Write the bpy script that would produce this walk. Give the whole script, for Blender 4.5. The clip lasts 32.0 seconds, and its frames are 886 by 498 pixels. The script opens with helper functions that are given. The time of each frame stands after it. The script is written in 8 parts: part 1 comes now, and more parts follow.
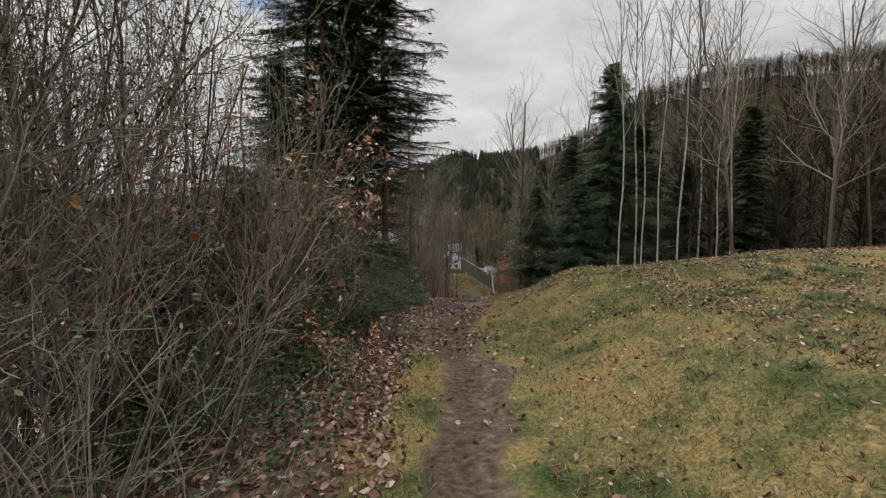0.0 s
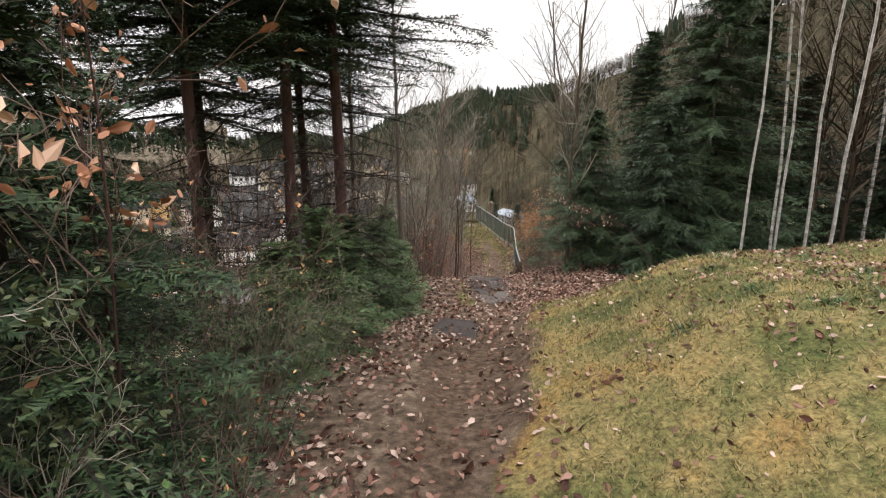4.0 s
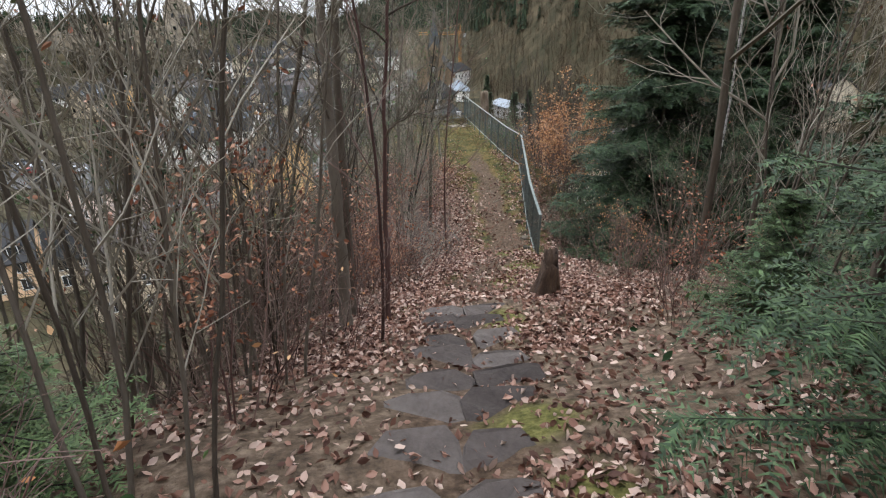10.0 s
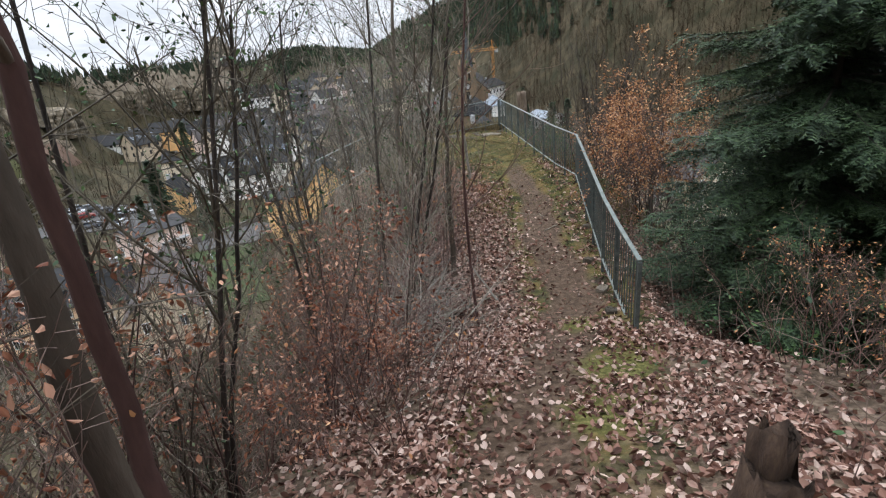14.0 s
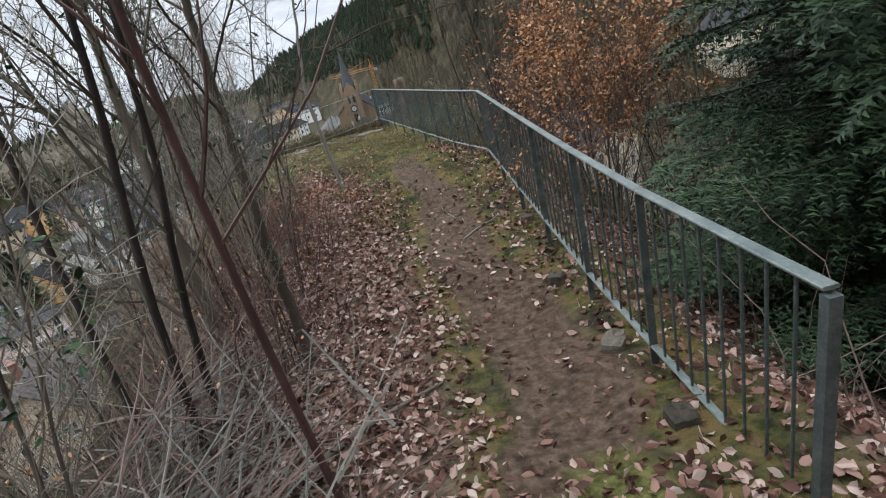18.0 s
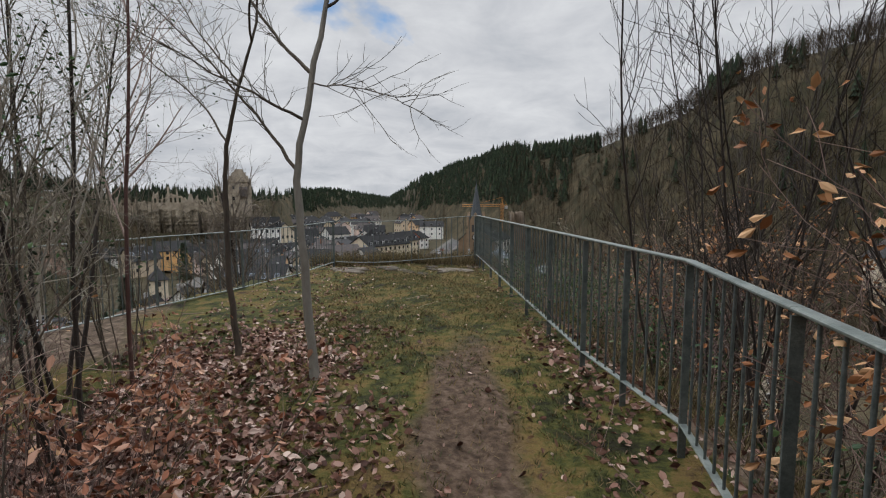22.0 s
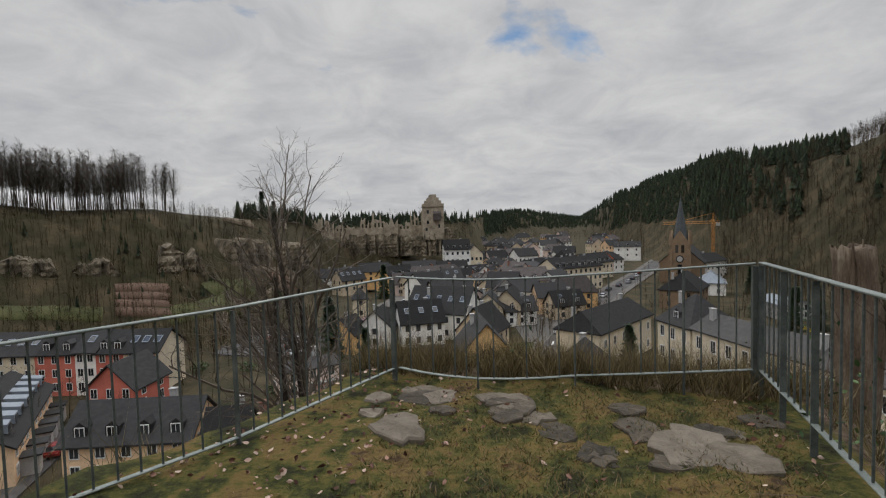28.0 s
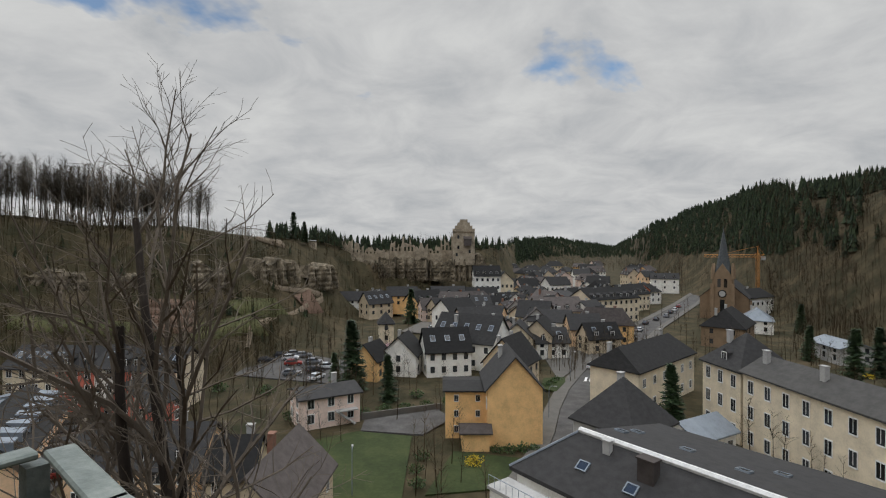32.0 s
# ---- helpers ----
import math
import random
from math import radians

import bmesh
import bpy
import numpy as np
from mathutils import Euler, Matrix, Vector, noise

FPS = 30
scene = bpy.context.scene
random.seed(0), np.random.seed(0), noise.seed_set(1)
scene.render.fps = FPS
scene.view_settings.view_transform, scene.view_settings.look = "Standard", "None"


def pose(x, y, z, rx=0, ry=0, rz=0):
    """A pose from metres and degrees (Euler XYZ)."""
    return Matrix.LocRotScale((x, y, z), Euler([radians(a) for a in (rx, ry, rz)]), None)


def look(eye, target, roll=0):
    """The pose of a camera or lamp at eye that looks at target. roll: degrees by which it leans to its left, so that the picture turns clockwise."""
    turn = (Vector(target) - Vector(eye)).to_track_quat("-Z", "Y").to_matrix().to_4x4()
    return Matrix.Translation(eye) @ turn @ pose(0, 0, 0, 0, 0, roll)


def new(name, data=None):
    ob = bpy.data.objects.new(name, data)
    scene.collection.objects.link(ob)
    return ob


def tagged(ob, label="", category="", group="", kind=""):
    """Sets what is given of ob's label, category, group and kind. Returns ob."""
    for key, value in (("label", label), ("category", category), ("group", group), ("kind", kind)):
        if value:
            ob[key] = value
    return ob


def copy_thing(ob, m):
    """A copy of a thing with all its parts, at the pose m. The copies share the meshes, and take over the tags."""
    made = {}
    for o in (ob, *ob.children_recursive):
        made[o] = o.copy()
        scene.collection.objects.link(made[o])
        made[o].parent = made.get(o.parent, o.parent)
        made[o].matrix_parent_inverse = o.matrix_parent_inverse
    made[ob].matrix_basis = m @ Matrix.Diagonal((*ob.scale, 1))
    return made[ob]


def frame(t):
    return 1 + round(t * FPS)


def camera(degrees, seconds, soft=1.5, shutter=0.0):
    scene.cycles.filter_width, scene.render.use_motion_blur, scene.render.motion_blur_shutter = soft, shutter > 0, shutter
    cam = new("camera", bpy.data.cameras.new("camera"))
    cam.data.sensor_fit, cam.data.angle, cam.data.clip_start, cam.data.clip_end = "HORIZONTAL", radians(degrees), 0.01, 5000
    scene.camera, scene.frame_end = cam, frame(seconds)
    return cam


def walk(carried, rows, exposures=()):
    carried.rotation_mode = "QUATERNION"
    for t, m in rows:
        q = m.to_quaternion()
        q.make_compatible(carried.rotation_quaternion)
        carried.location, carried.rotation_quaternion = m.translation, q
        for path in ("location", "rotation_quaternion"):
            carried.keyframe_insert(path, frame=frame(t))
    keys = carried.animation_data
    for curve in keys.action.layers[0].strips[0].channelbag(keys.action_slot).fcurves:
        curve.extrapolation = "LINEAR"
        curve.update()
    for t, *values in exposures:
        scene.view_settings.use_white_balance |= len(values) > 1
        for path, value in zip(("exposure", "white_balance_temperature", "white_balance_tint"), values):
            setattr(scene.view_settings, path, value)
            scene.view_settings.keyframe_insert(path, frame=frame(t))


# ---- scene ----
cam = camera(82.0, 32.0, soft=1.15)
# seconds, eye, heading to the left of +y, pitch, roll
PATH = [
    (0, -6.003, -35.297, 5.534, -8.44, -5.65, -0.01),
    (0.5, -5.811, -34.725, 5.469, -7.48, -6.34, -1.50),
    (1, -5.608, -34.104, 5.442, -7.24, -5.69, -1.57),
    (1.5, -5.437, -33.445, 5.392, -5.78, -6.48, -1.61),
    (2, -5.295, -32.784, 5.327, -5.16, -6.61, -0.99),
    (2.5, -5.222, -32.164, 5.300, -3.46, -7.58, -0.20),
    (4.5, -5.102, -29.751, 5.399, -7.51, -12.83, -0.29),
    (5, -5.027, -28.995, 5.292, -6.85, -11.20, -1.38),
    (5.5, -4.883, -28.148, 5.201, -11.23, -10.78, -0.58),
    (6, -4.738, -27.307, 5.146, -14.60, -10.04, -0.15),
    (6.5, -4.591, -26.559, 5.084, -14.41, -10.33, -1.20),
    (7, -4.346, -25.865, 4.946, -15.23, -10.46, -2.06),
    (7.5, -4.079, -25.106, 4.888, -15.31, -11.49, -3.25),
    (8, -3.797, -24.522, 4.849, -13.66, -13.34, -5.38),
    (8.5, -3.605, -23.797, 4.689, -7.82, -12.13, -2.13),
    (9, -3.397, -23.055, 4.514, -6.15, -11.23, -2.02),
    (9.5, -3.292, -22.349, 4.419, -5.63, -17.59, -1.84),
    (10, -3.249, -21.752, 4.329, -7.51, -24.25, -0.24),
    (10.5, -3.152, -21.222, 4.283, -7.13, -27.31, -1.38),
    (11, -3.103, -20.727, 4.266, -7.37, -26.42, -3.06),
    (11.5, -3.037, -20.267, 4.192, -8.47, -23.83, -2.25),
    (12, -2.897, -19.761, 3.982, -8.57, -22.73, -4.27),
    (12.5, -2.790, -19.311, 3.829, -15.54, -20.95, -1.52),
    (13, -2.686, -18.904, 3.638, -5.67, -20.04, -5.41),
    (13.5, -2.565, -18.487, 3.452, -3.43, -20.86, -5.77),
    (15.5, -2.441, -16.663, 3.018, 2.92, -23.73, -5.59),
    (16, -2.282, -16.223, 2.815, -0.16, -22.49, -6.43),
    (16.5, -2.183, -15.788, 2.552, -10.50, -22.58, -8.29),
    (17, -2.026, -15.431, 2.376, -10.19, -22.15, -9.09),
    (17.5, -1.868, -14.993, 2.154, -12.85, -19.13, -7.92),
    (18, -1.611, -14.513, 2.009, -11.78, -21.69, -14.73),
    (18.5, -1.305, -13.980, 1.932, -11.08, -18.08, -18.12),
    (19, -1.120, -13.506, 1.777, -9.08, -15.88, -15.74),
    (19.5, -0.930, -13.085, 1.757, -0.77, -18.24, -11.32),
    (20, -0.770, -12.566, 1.615, 4.05, -18.92, -12.90),
    (20.5, -0.596, -11.841, 1.442, 4.91, -13.72, -6.34),
    (21, -0.512, -11.067, 1.370, 5.22, -11.71, -7.12),
    (21.5, -0.428, -10.365, 1.476, 4.55, -8.79, -3.29),
    (22, -0.402, -9.762, 1.545, -2.61, -5.71, 0.06),
    (22.5, -0.344, -9.161, 1.544, -8.07, -3.24, 1.21),
    (23, -0.270, -8.598, 1.614, -9.79, -2.28, -0.69),
    (23.5, -0.244, -8.033, 1.676, -10.78, -1.40, -0.95),
    (24, -0.136, -7.479, 1.677, -9.43, -0.82, -0.89),
    (24.5, -0.071, -7.003, 1.665, -7.18, -0.29, -1.04),
    (25, -0.017, -6.372, 1.713, -3.29, -0.10, -1.17),
    (25.5, -0.010, -5.715, 1.709, 9.75, -0.06, -1.62),
    (26, 0.000, -5.100, 1.650, 14.51, -1.11, -0.83),
    (26.5, -0.026, -4.616, 1.608, 16.92, -1.77, -0.86),
    (28.5, -0.364, -2.574, 1.563, 19.08, -3.31, -1.31),
    (29, -0.502, -2.020, 1.552, 21.54, -2.23, -0.60),
    (29.5, -0.652, -1.505, 1.507, 26.13, -2.58, -1.24),
    (30, -0.791, -0.995, 1.504, 25.99, -2.36, -1.33),
    (30.5, -0.898, -0.469, 1.494, 24.57, -2.37, -0.88),
    (31, -0.991, 0.031, 1.449, 21.02, -2.56, -0.01),
    (31.5, -1.068, 0.425, 1.441, 21.09, -1.43, 0.42),
    (32, -1.226, 0.745, 1.418, 22.00, -0.22, 0.08),
]
walk(cam, [(t, look((x, y, z), (x - math.sin(radians(a)) * math.cos(radians(p)), y + math.cos(radians(a)) * math.cos(radians(p)), z + math.sin(radians(p))), r))
           for t, x, y, z, a, p, r in PATH],
     [(0.0, 0.08, 6500, 10), (1.2, 0.16, 6500, 10), (2.5, 0.42, 6500, 10), (5.0, 1.1, 6700, 12), (7.0, 0.98, 6600, 10), (8.0, 0.75, 6250, 10), (9.0, 0.5, 6100, 8), (10.5, 1.0, 6000, 9), (12.0, 1.0, 6000, 9), (13.5, 0.75, 5950, 9), (16.0, 0.62, 5850, 7), (18.0, 0.52, 5800, 7), (20.0, 0.28, 5850, 8), (21.0, 0.12, 6000, 10), (23.0, -0.12, 6300, 9), (26.0, -0.25, 6400, 10), (32.0, -0.22, 6400, 8)])

# ---- world and light ----
world = bpy.data.worlds.new("sky")
scene.world = world
world.use_nodes = True
wn, wl = world.node_tree.nodes, world.node_tree.links
wn.clear()
sky = wn.new("ShaderNodeTexSky")
sky.sky_type, sky.sun_disc, sky.sun_elevation, sky.sun_rotation = "NISHITA", False, radians(38), radians(215)
co = wn.new("ShaderNodeTexCoord")
sep = wn.new("ShaderNodeSeparateXYZ")
wl.new(co.outputs["Generated"], sep.inputs[0])


def wmath(op, a, b):
    n = wn.new("ShaderNodeMath")
    n.operation = op
    for s, v in zip(n.inputs, (a, b)):
        if isinstance(v, (int, float)):
            s.default_value = v
        else:
            wl.new(v, s)
    return n.outputs[0]


up = wmath("MAXIMUM", sep.outputs[2], 0.02)
up = wmath("ADD", up, 0.26)
plane = wn.new("ShaderNodeCombineXYZ")
wl.new(wmath("DIVIDE", sep.outputs[0], up), plane.inputs[0])
wl.new(wmath("DIVIDE", sep.outputs[1], up), plane.inputs[1])
plane.inputs[2].default_value = 3.1


def wnoise(scale, detail, rough, distort=0.0):
    n = wn.new("ShaderNodeTexNoise")
    n.inputs["Scale"].default_value, n.inputs["Detail"].default_value = scale, detail
    n.inputs["Roughness"].default_value, n.inputs["Distortion"].default_value = rough, distort
    wl.new(plane.outputs[0], n.inputs["Vector"])
    return n.outputs["Fac"]


def wramp(fac, *stops):
    n = wn.new("ShaderNodeValToRGB")
    e = n.color_ramp.elements
    while len(e) < len(stops):
        e.new(0.5)
    for el, (p, c) in zip(e, stops):
        el.position, el.color = p, (*c, 1)
    wl.new(fac, n.inputs[0])
    return n.outputs[0]


high = wmath("MULTIPLY", wmath("MAXIMUM", wmath("SUBTRACT", 0.36, sep.outputs[2]), 0.0), 1.2)
cover = wramp(wmath("ADD", wnoise(1.3, 6, 0.55, 0.2), high), (0.40, (0, 0, 0)), (0.465, (1, 1, 1)))
shade = wramp(wnoise(3.4, 9, 0.6, 0.4), (0.30, (5.9, 6.0, 6.2)), (0.50, (7.3, 7.25, 7.3)), (0.70, (8.6, 8.5, 8.4)))
blend = wn.new("ShaderNodeMix")
blend.data_type = "RGBA"
wl.new(cover, blend.inputs["Factor"])
bright = wn.new("ShaderNodeVectorMath")
bright.operation = "SCALE"
bright.inputs["Scale"].default_value = 1.7
wl.new(sky.outputs[0], bright.inputs[0])
wl.new(bright.outputs[0], blend.inputs["A"])
wl.new(shade, blend.inputs["B"])
over = wn.new("ShaderNodeMapRange")
over.interpolation_type = "SMOOTHSTEP"
for k_, v_ in (("From Min", 0.42), ("From Max", 0.95), ("To Min", 1.0), ("To Max", 3.7)):
    over.inputs[k_].default_value = v_
wl.new(sep.outputs[2], over.inputs["Value"])
back = wn.new("ShaderNodeBackground")
back.inputs["Strength"].default_value = 0.09
wl.new(blend.outputs["Result"], back.inputs[0])
wl.new(wmath("MULTIPLY", over.outputs["Result"], 0.085), back.inputs["Strength"])
wo = wn.new("ShaderNodeOutputWorld")
wl.new(back.outputs[0], wo.inputs[0])

sun = new("sun", bpy.data.lights.new("sun", "SUN"))
sun.data.energy, sun.data.angle, sun.data.color = 0.9, radians(40), (1.0, 0.97, 0.94)
sun.matrix_world = pose(0, 0, 0, 50, 0, 215)


# ---- materials ----
def material(name, stops, rough=0.8, scale=6.0, detail=6.0, bump=0.3, bump_scale=40.0, metal=0.0, stretch=(1, 1, 1), island=0.0, per_object=0.0, spec=0.3):
    """Colour ramp over two noises, with fine relief; varied by island or by object."""
    m = bpy.data.materials.new(name)
    m.use_nodes = True
    n, l = m.node_tree.nodes, m.node_tree.links
    b = n["Principled BSDF"]
    b.inputs["Roughness"].default_value, b.inputs["Metallic"].default_value = rough, metal
    b.inputs["Specular IOR Level"].default_value = spec
    tc, mp = n.new("ShaderNodeTexCoord"), n.new("ShaderNodeMapping")
    mp.inputs["Scale"].default_value = stretch
    l.new(tc.outputs["Object"], mp.inputs[0])

    def tex(s, d=detail):
        t = n.new("ShaderNodeTexNoise")
        t.inputs["Scale"].default_value, t.inputs["Detail"].default_value, t.inputs["Roughness"].default_value = s, d, 0.6
        l.new(mp.outputs[0], t.inputs["Vector"])
        return t.outputs["Fac"]

    def mix(a, c, f):
        x = n.new("ShaderNodeMix")
        x.inputs["Factor"].default_value = f
        l.new(a, x.inputs["A"])
        l.new(c, x.inputs["B"])
        return x.outputs["Result"]

    fac = mix(tex(scale), tex(scale * 9), 0.35)
    if island:
        fac = mix(fac, n.new("ShaderNodeNewGeometry").outputs["Random Per Island"], island)
    if per_object:
        fac = mix(fac, n.new("ShaderNodeObjectInfo").outputs["Random"], per_object)
    r = n.new("ShaderNodeValToRGB")
    e = r.color_ramp.elements
    while len(e) < len(stops):
        e.new(0.5)
    for el, (p, c) in zip(e, stops):
        el.position, el.color = p, (*c, 1)
    l.new(fac, r.inputs[0])
    l.new(r.outputs[0], b.inputs["Base Color"])
    if bump:
        bp = n.new("ShaderNodeBump")
        bp.inputs["Strength"].default_value, bp.inputs["Distance"].default_value = bump, 0.02
        l.new(tex(bump_scale), bp.inputs["Height"])
        l.new(bp.outputs[0], b.inputs["Normal"])
    return m


def plain(name, c, rough=0.8, **k):
    lo, hi = tuple(v * 0.72 for v in c), tuple(min(1, v * 1.22) for v in c)
    return material(name, ((0.3, lo), (0.5, c), (0.72, hi)), rough, **k)


M = {}
M["bark"] = material("bark", ((0.3, (0.045, 0.034, 0.025)), (0.5, (0.10, 0.078, 0.057)), (0.72, (0.18, 0.148, 0.114))), 0.9, 5, bump=0.6, bump_scale=30, stretch=(1, 1, 0.25), per_object=0.3)
M["bark_dark"] = material("bark_dark", ((0.3, (0.018, 0.014, 0.011)), (0.5, (0.045, 0.035, 0.028)), (0.72, (0.085, 0.07, 0.055))), 0.9, 6, bump=0.7, bump_scale=26, stretch=(1, 1, 0.3), per_object=0.2)
M["bark_red"] = material("bark_red", ((0.3, (0.04, 0.02, 0.016)), (0.5, (0.10, 0.052, 0.042)), (0.72, (0.17, 0.10, 0.08))), 0.85, 5, bump=0.4, bump_scale=30, stretch=(1, 1, 0.25), per_object=0.35)
M["bark_pale"] = material("bark_pale", ((0.3, (0.10, 0.088, 0.068)), (0.5, (0.21, 0.19, 0.155)), (0.72, (0.33, 0.31, 0.26))), 0.85, 4, bump=0.4, bump_scale=24, stretch=(1, 1, 0.4), per_object=0.2)
M["turf"] = material("turf_blade", ((0.25, (0.035, 0.045, 0.014)), (0.45, (0.09, 0.088, 0.026)), (0.6, (0.16, 0.105, 0.042)), (0.8, (0.24, 0.175, 0.09))), 0.85, 1.6, bump=0, island=0.6)
M["birch"] = material("birch_bark", ((0.38, (0.03, 0.027, 0.025)), (0.46, (0.30, 0.28, 0.25)), (0.64, (0.56, 0.53, 0.49))), 0.75, 3.5, bump=0.3, stretch=(1, 1, 3.0), per_object=0.1)
M["twig"] = material("twig", ((0.3, (0.085, 0.072, 0.051)), (0.5, (0.18, 0.154, 0.113)), (0.72, (0.32, 0.28, 0.22))), 0.9, 3, bump=0, per_object=0.4, island=0.3)
M["twig_red"] = material("twig_red", ((0.3, (0.105, 0.065, 0.052)), (0.5, (0.20, 0.135, 0.108)), (0.72, (0.31, 0.225, 0.18))), 0.9, 3, bump=0, per_object=0.3, island=0.3)
M["needle"] = material("needle", ((0.25, (0.012, 0.023, 0.010)), (0.5, (0.031, 0.054, 0.022)), (0.75, (0.088, 0.134, 0.053))), 0.6, 1.2, bump=0, island=0.45, per_object=0.15)
M["beech"] = material("dry_beech_leaf", ((0.25, (0.22, 0.085, 0.03)), (0.5, (0.44, 0.205, 0.08)), (0.75, (0.60, 0.36, 0.18))), 0.65, 2, bump=0, island=0.7)
M["litter"] = material("leaf_litter", ((0.20, (0.062, 0.026, 0.016)), (0.40, (0.175, 0.083, 0.055)), (0.62, (0.31, 0.175, 0.125)), (0.86, (0.54, 0.40, 0.32))), 0.7, 2, bump=0, island=0.85)
M["oak_pale"] = material("pale_oak_leaf", ((0.25, (0.26, 0.10, 0.045)), (0.5, (0.50, 0.25, 0.14)), (0.75, (0.68, 0.44, 0.30))), 0.65, 2, bump=0, island=0.8)
M["oak_leaf"] = material("dry_oak_leaf", ((0.25, (0.15, 0.048, 0.022)), (0.5, (0.31, 0.12, 0.06)), (0.75, (0.47, 0.26, 0.165))), 0.65, 2, bump=0, island=0.8)
M["grass"] = material("grass_blade", ((0.25, (0.045, 0.07, 0.02)), (0.45, (0.14, 0.135, 0.045)), (0.6, (0.27, 0.20, 0.082)), (0.8, (0.42, 0.31, 0.17))), 0.8, 1.3, bump=0, island=0.6)
M["straw"] = material("dry_grass_blade", ((0.25, (0.06, 0.045, 0.018)), (0.5, (0.15, 0.115, 0.05)), (0.75, (0.27, 0.21, 0.105))), 0.85, 1.3, bump=0, island=0.7)
M["bramble"] = material("evergreen_leaf", ((0.25, (0.02, 0.045, 0.015)), (0.5, (0.045, 0.09, 0.028)), (0.75, (0.10, 0.16, 0.05))), 0.5, 2, bump=0, island=0.6)
M["rail"] = material("galvanised_rail", ((0.3, (0.10, 0.118, 0.106)), (0.5, (0.19, 0.212, 0.19)), (0.72, (0.32, 0.335, 0.30))), 0.5, 7, metal=0.35, bump=0.12, bump_scale=60)
M["rail_dark"] = material("weathered_bar", ((0.3, (0.045, 0.055, 0.05)), (0.5, (0.10, 0.115, 0.105)), (0.72, (0.19, 0.20, 0.185))), 0.6, 9, metal=0.3, bump=0.2, bump_scale=60)
M["stone"] = material("sandstone", ((0.3, (0.13, 0.105, 0.08)), (0.5, (0.28, 0.24, 0.19)), (0.72, (0.44, 0.39, 0.32))), 0.9, 3, bump=0.7, bump_scale=18, per_object=0.3)
M["rock"] = material("cliff_rock", ((0.3, (0.035, 0.031, 0.022)), (0.5, (0.13, 0.11, 0.082)), (0.72, (0.32, 0.275, 0.215))), 0.95, 0.25, bump=0.8, bump_scale=0.8)
M["shrub_leaf"] = material("olive_shrub_leaf", ((0.25, (0.022, 0.036, 0.014)), (0.5, (0.055, 0.075, 0.028)), (0.75, (0.12, 0.135, 0.06))), 0.6, 2, bump=0, island=0.6)
M["wood_rot"] = material("rotten_wood", ((0.3, (0.02, 0.013, 0.009)), (0.5, (0.065, 0.04, 0.026)), (0.72, (0.13, 0.085, 0.05))), 0.95, 9, bump=0.9, bump_scale=35, stretch=(1, 1, 0.3))
M["moss"] = material("moss", ((0.3, (0.045, 0.06, 0.012)), (0.5, (0.13, 0.15, 0.03)), (0.72, (0.26, 0.26, 0.065))), 0.95, 6, bump=0.9, bump_scale=80)


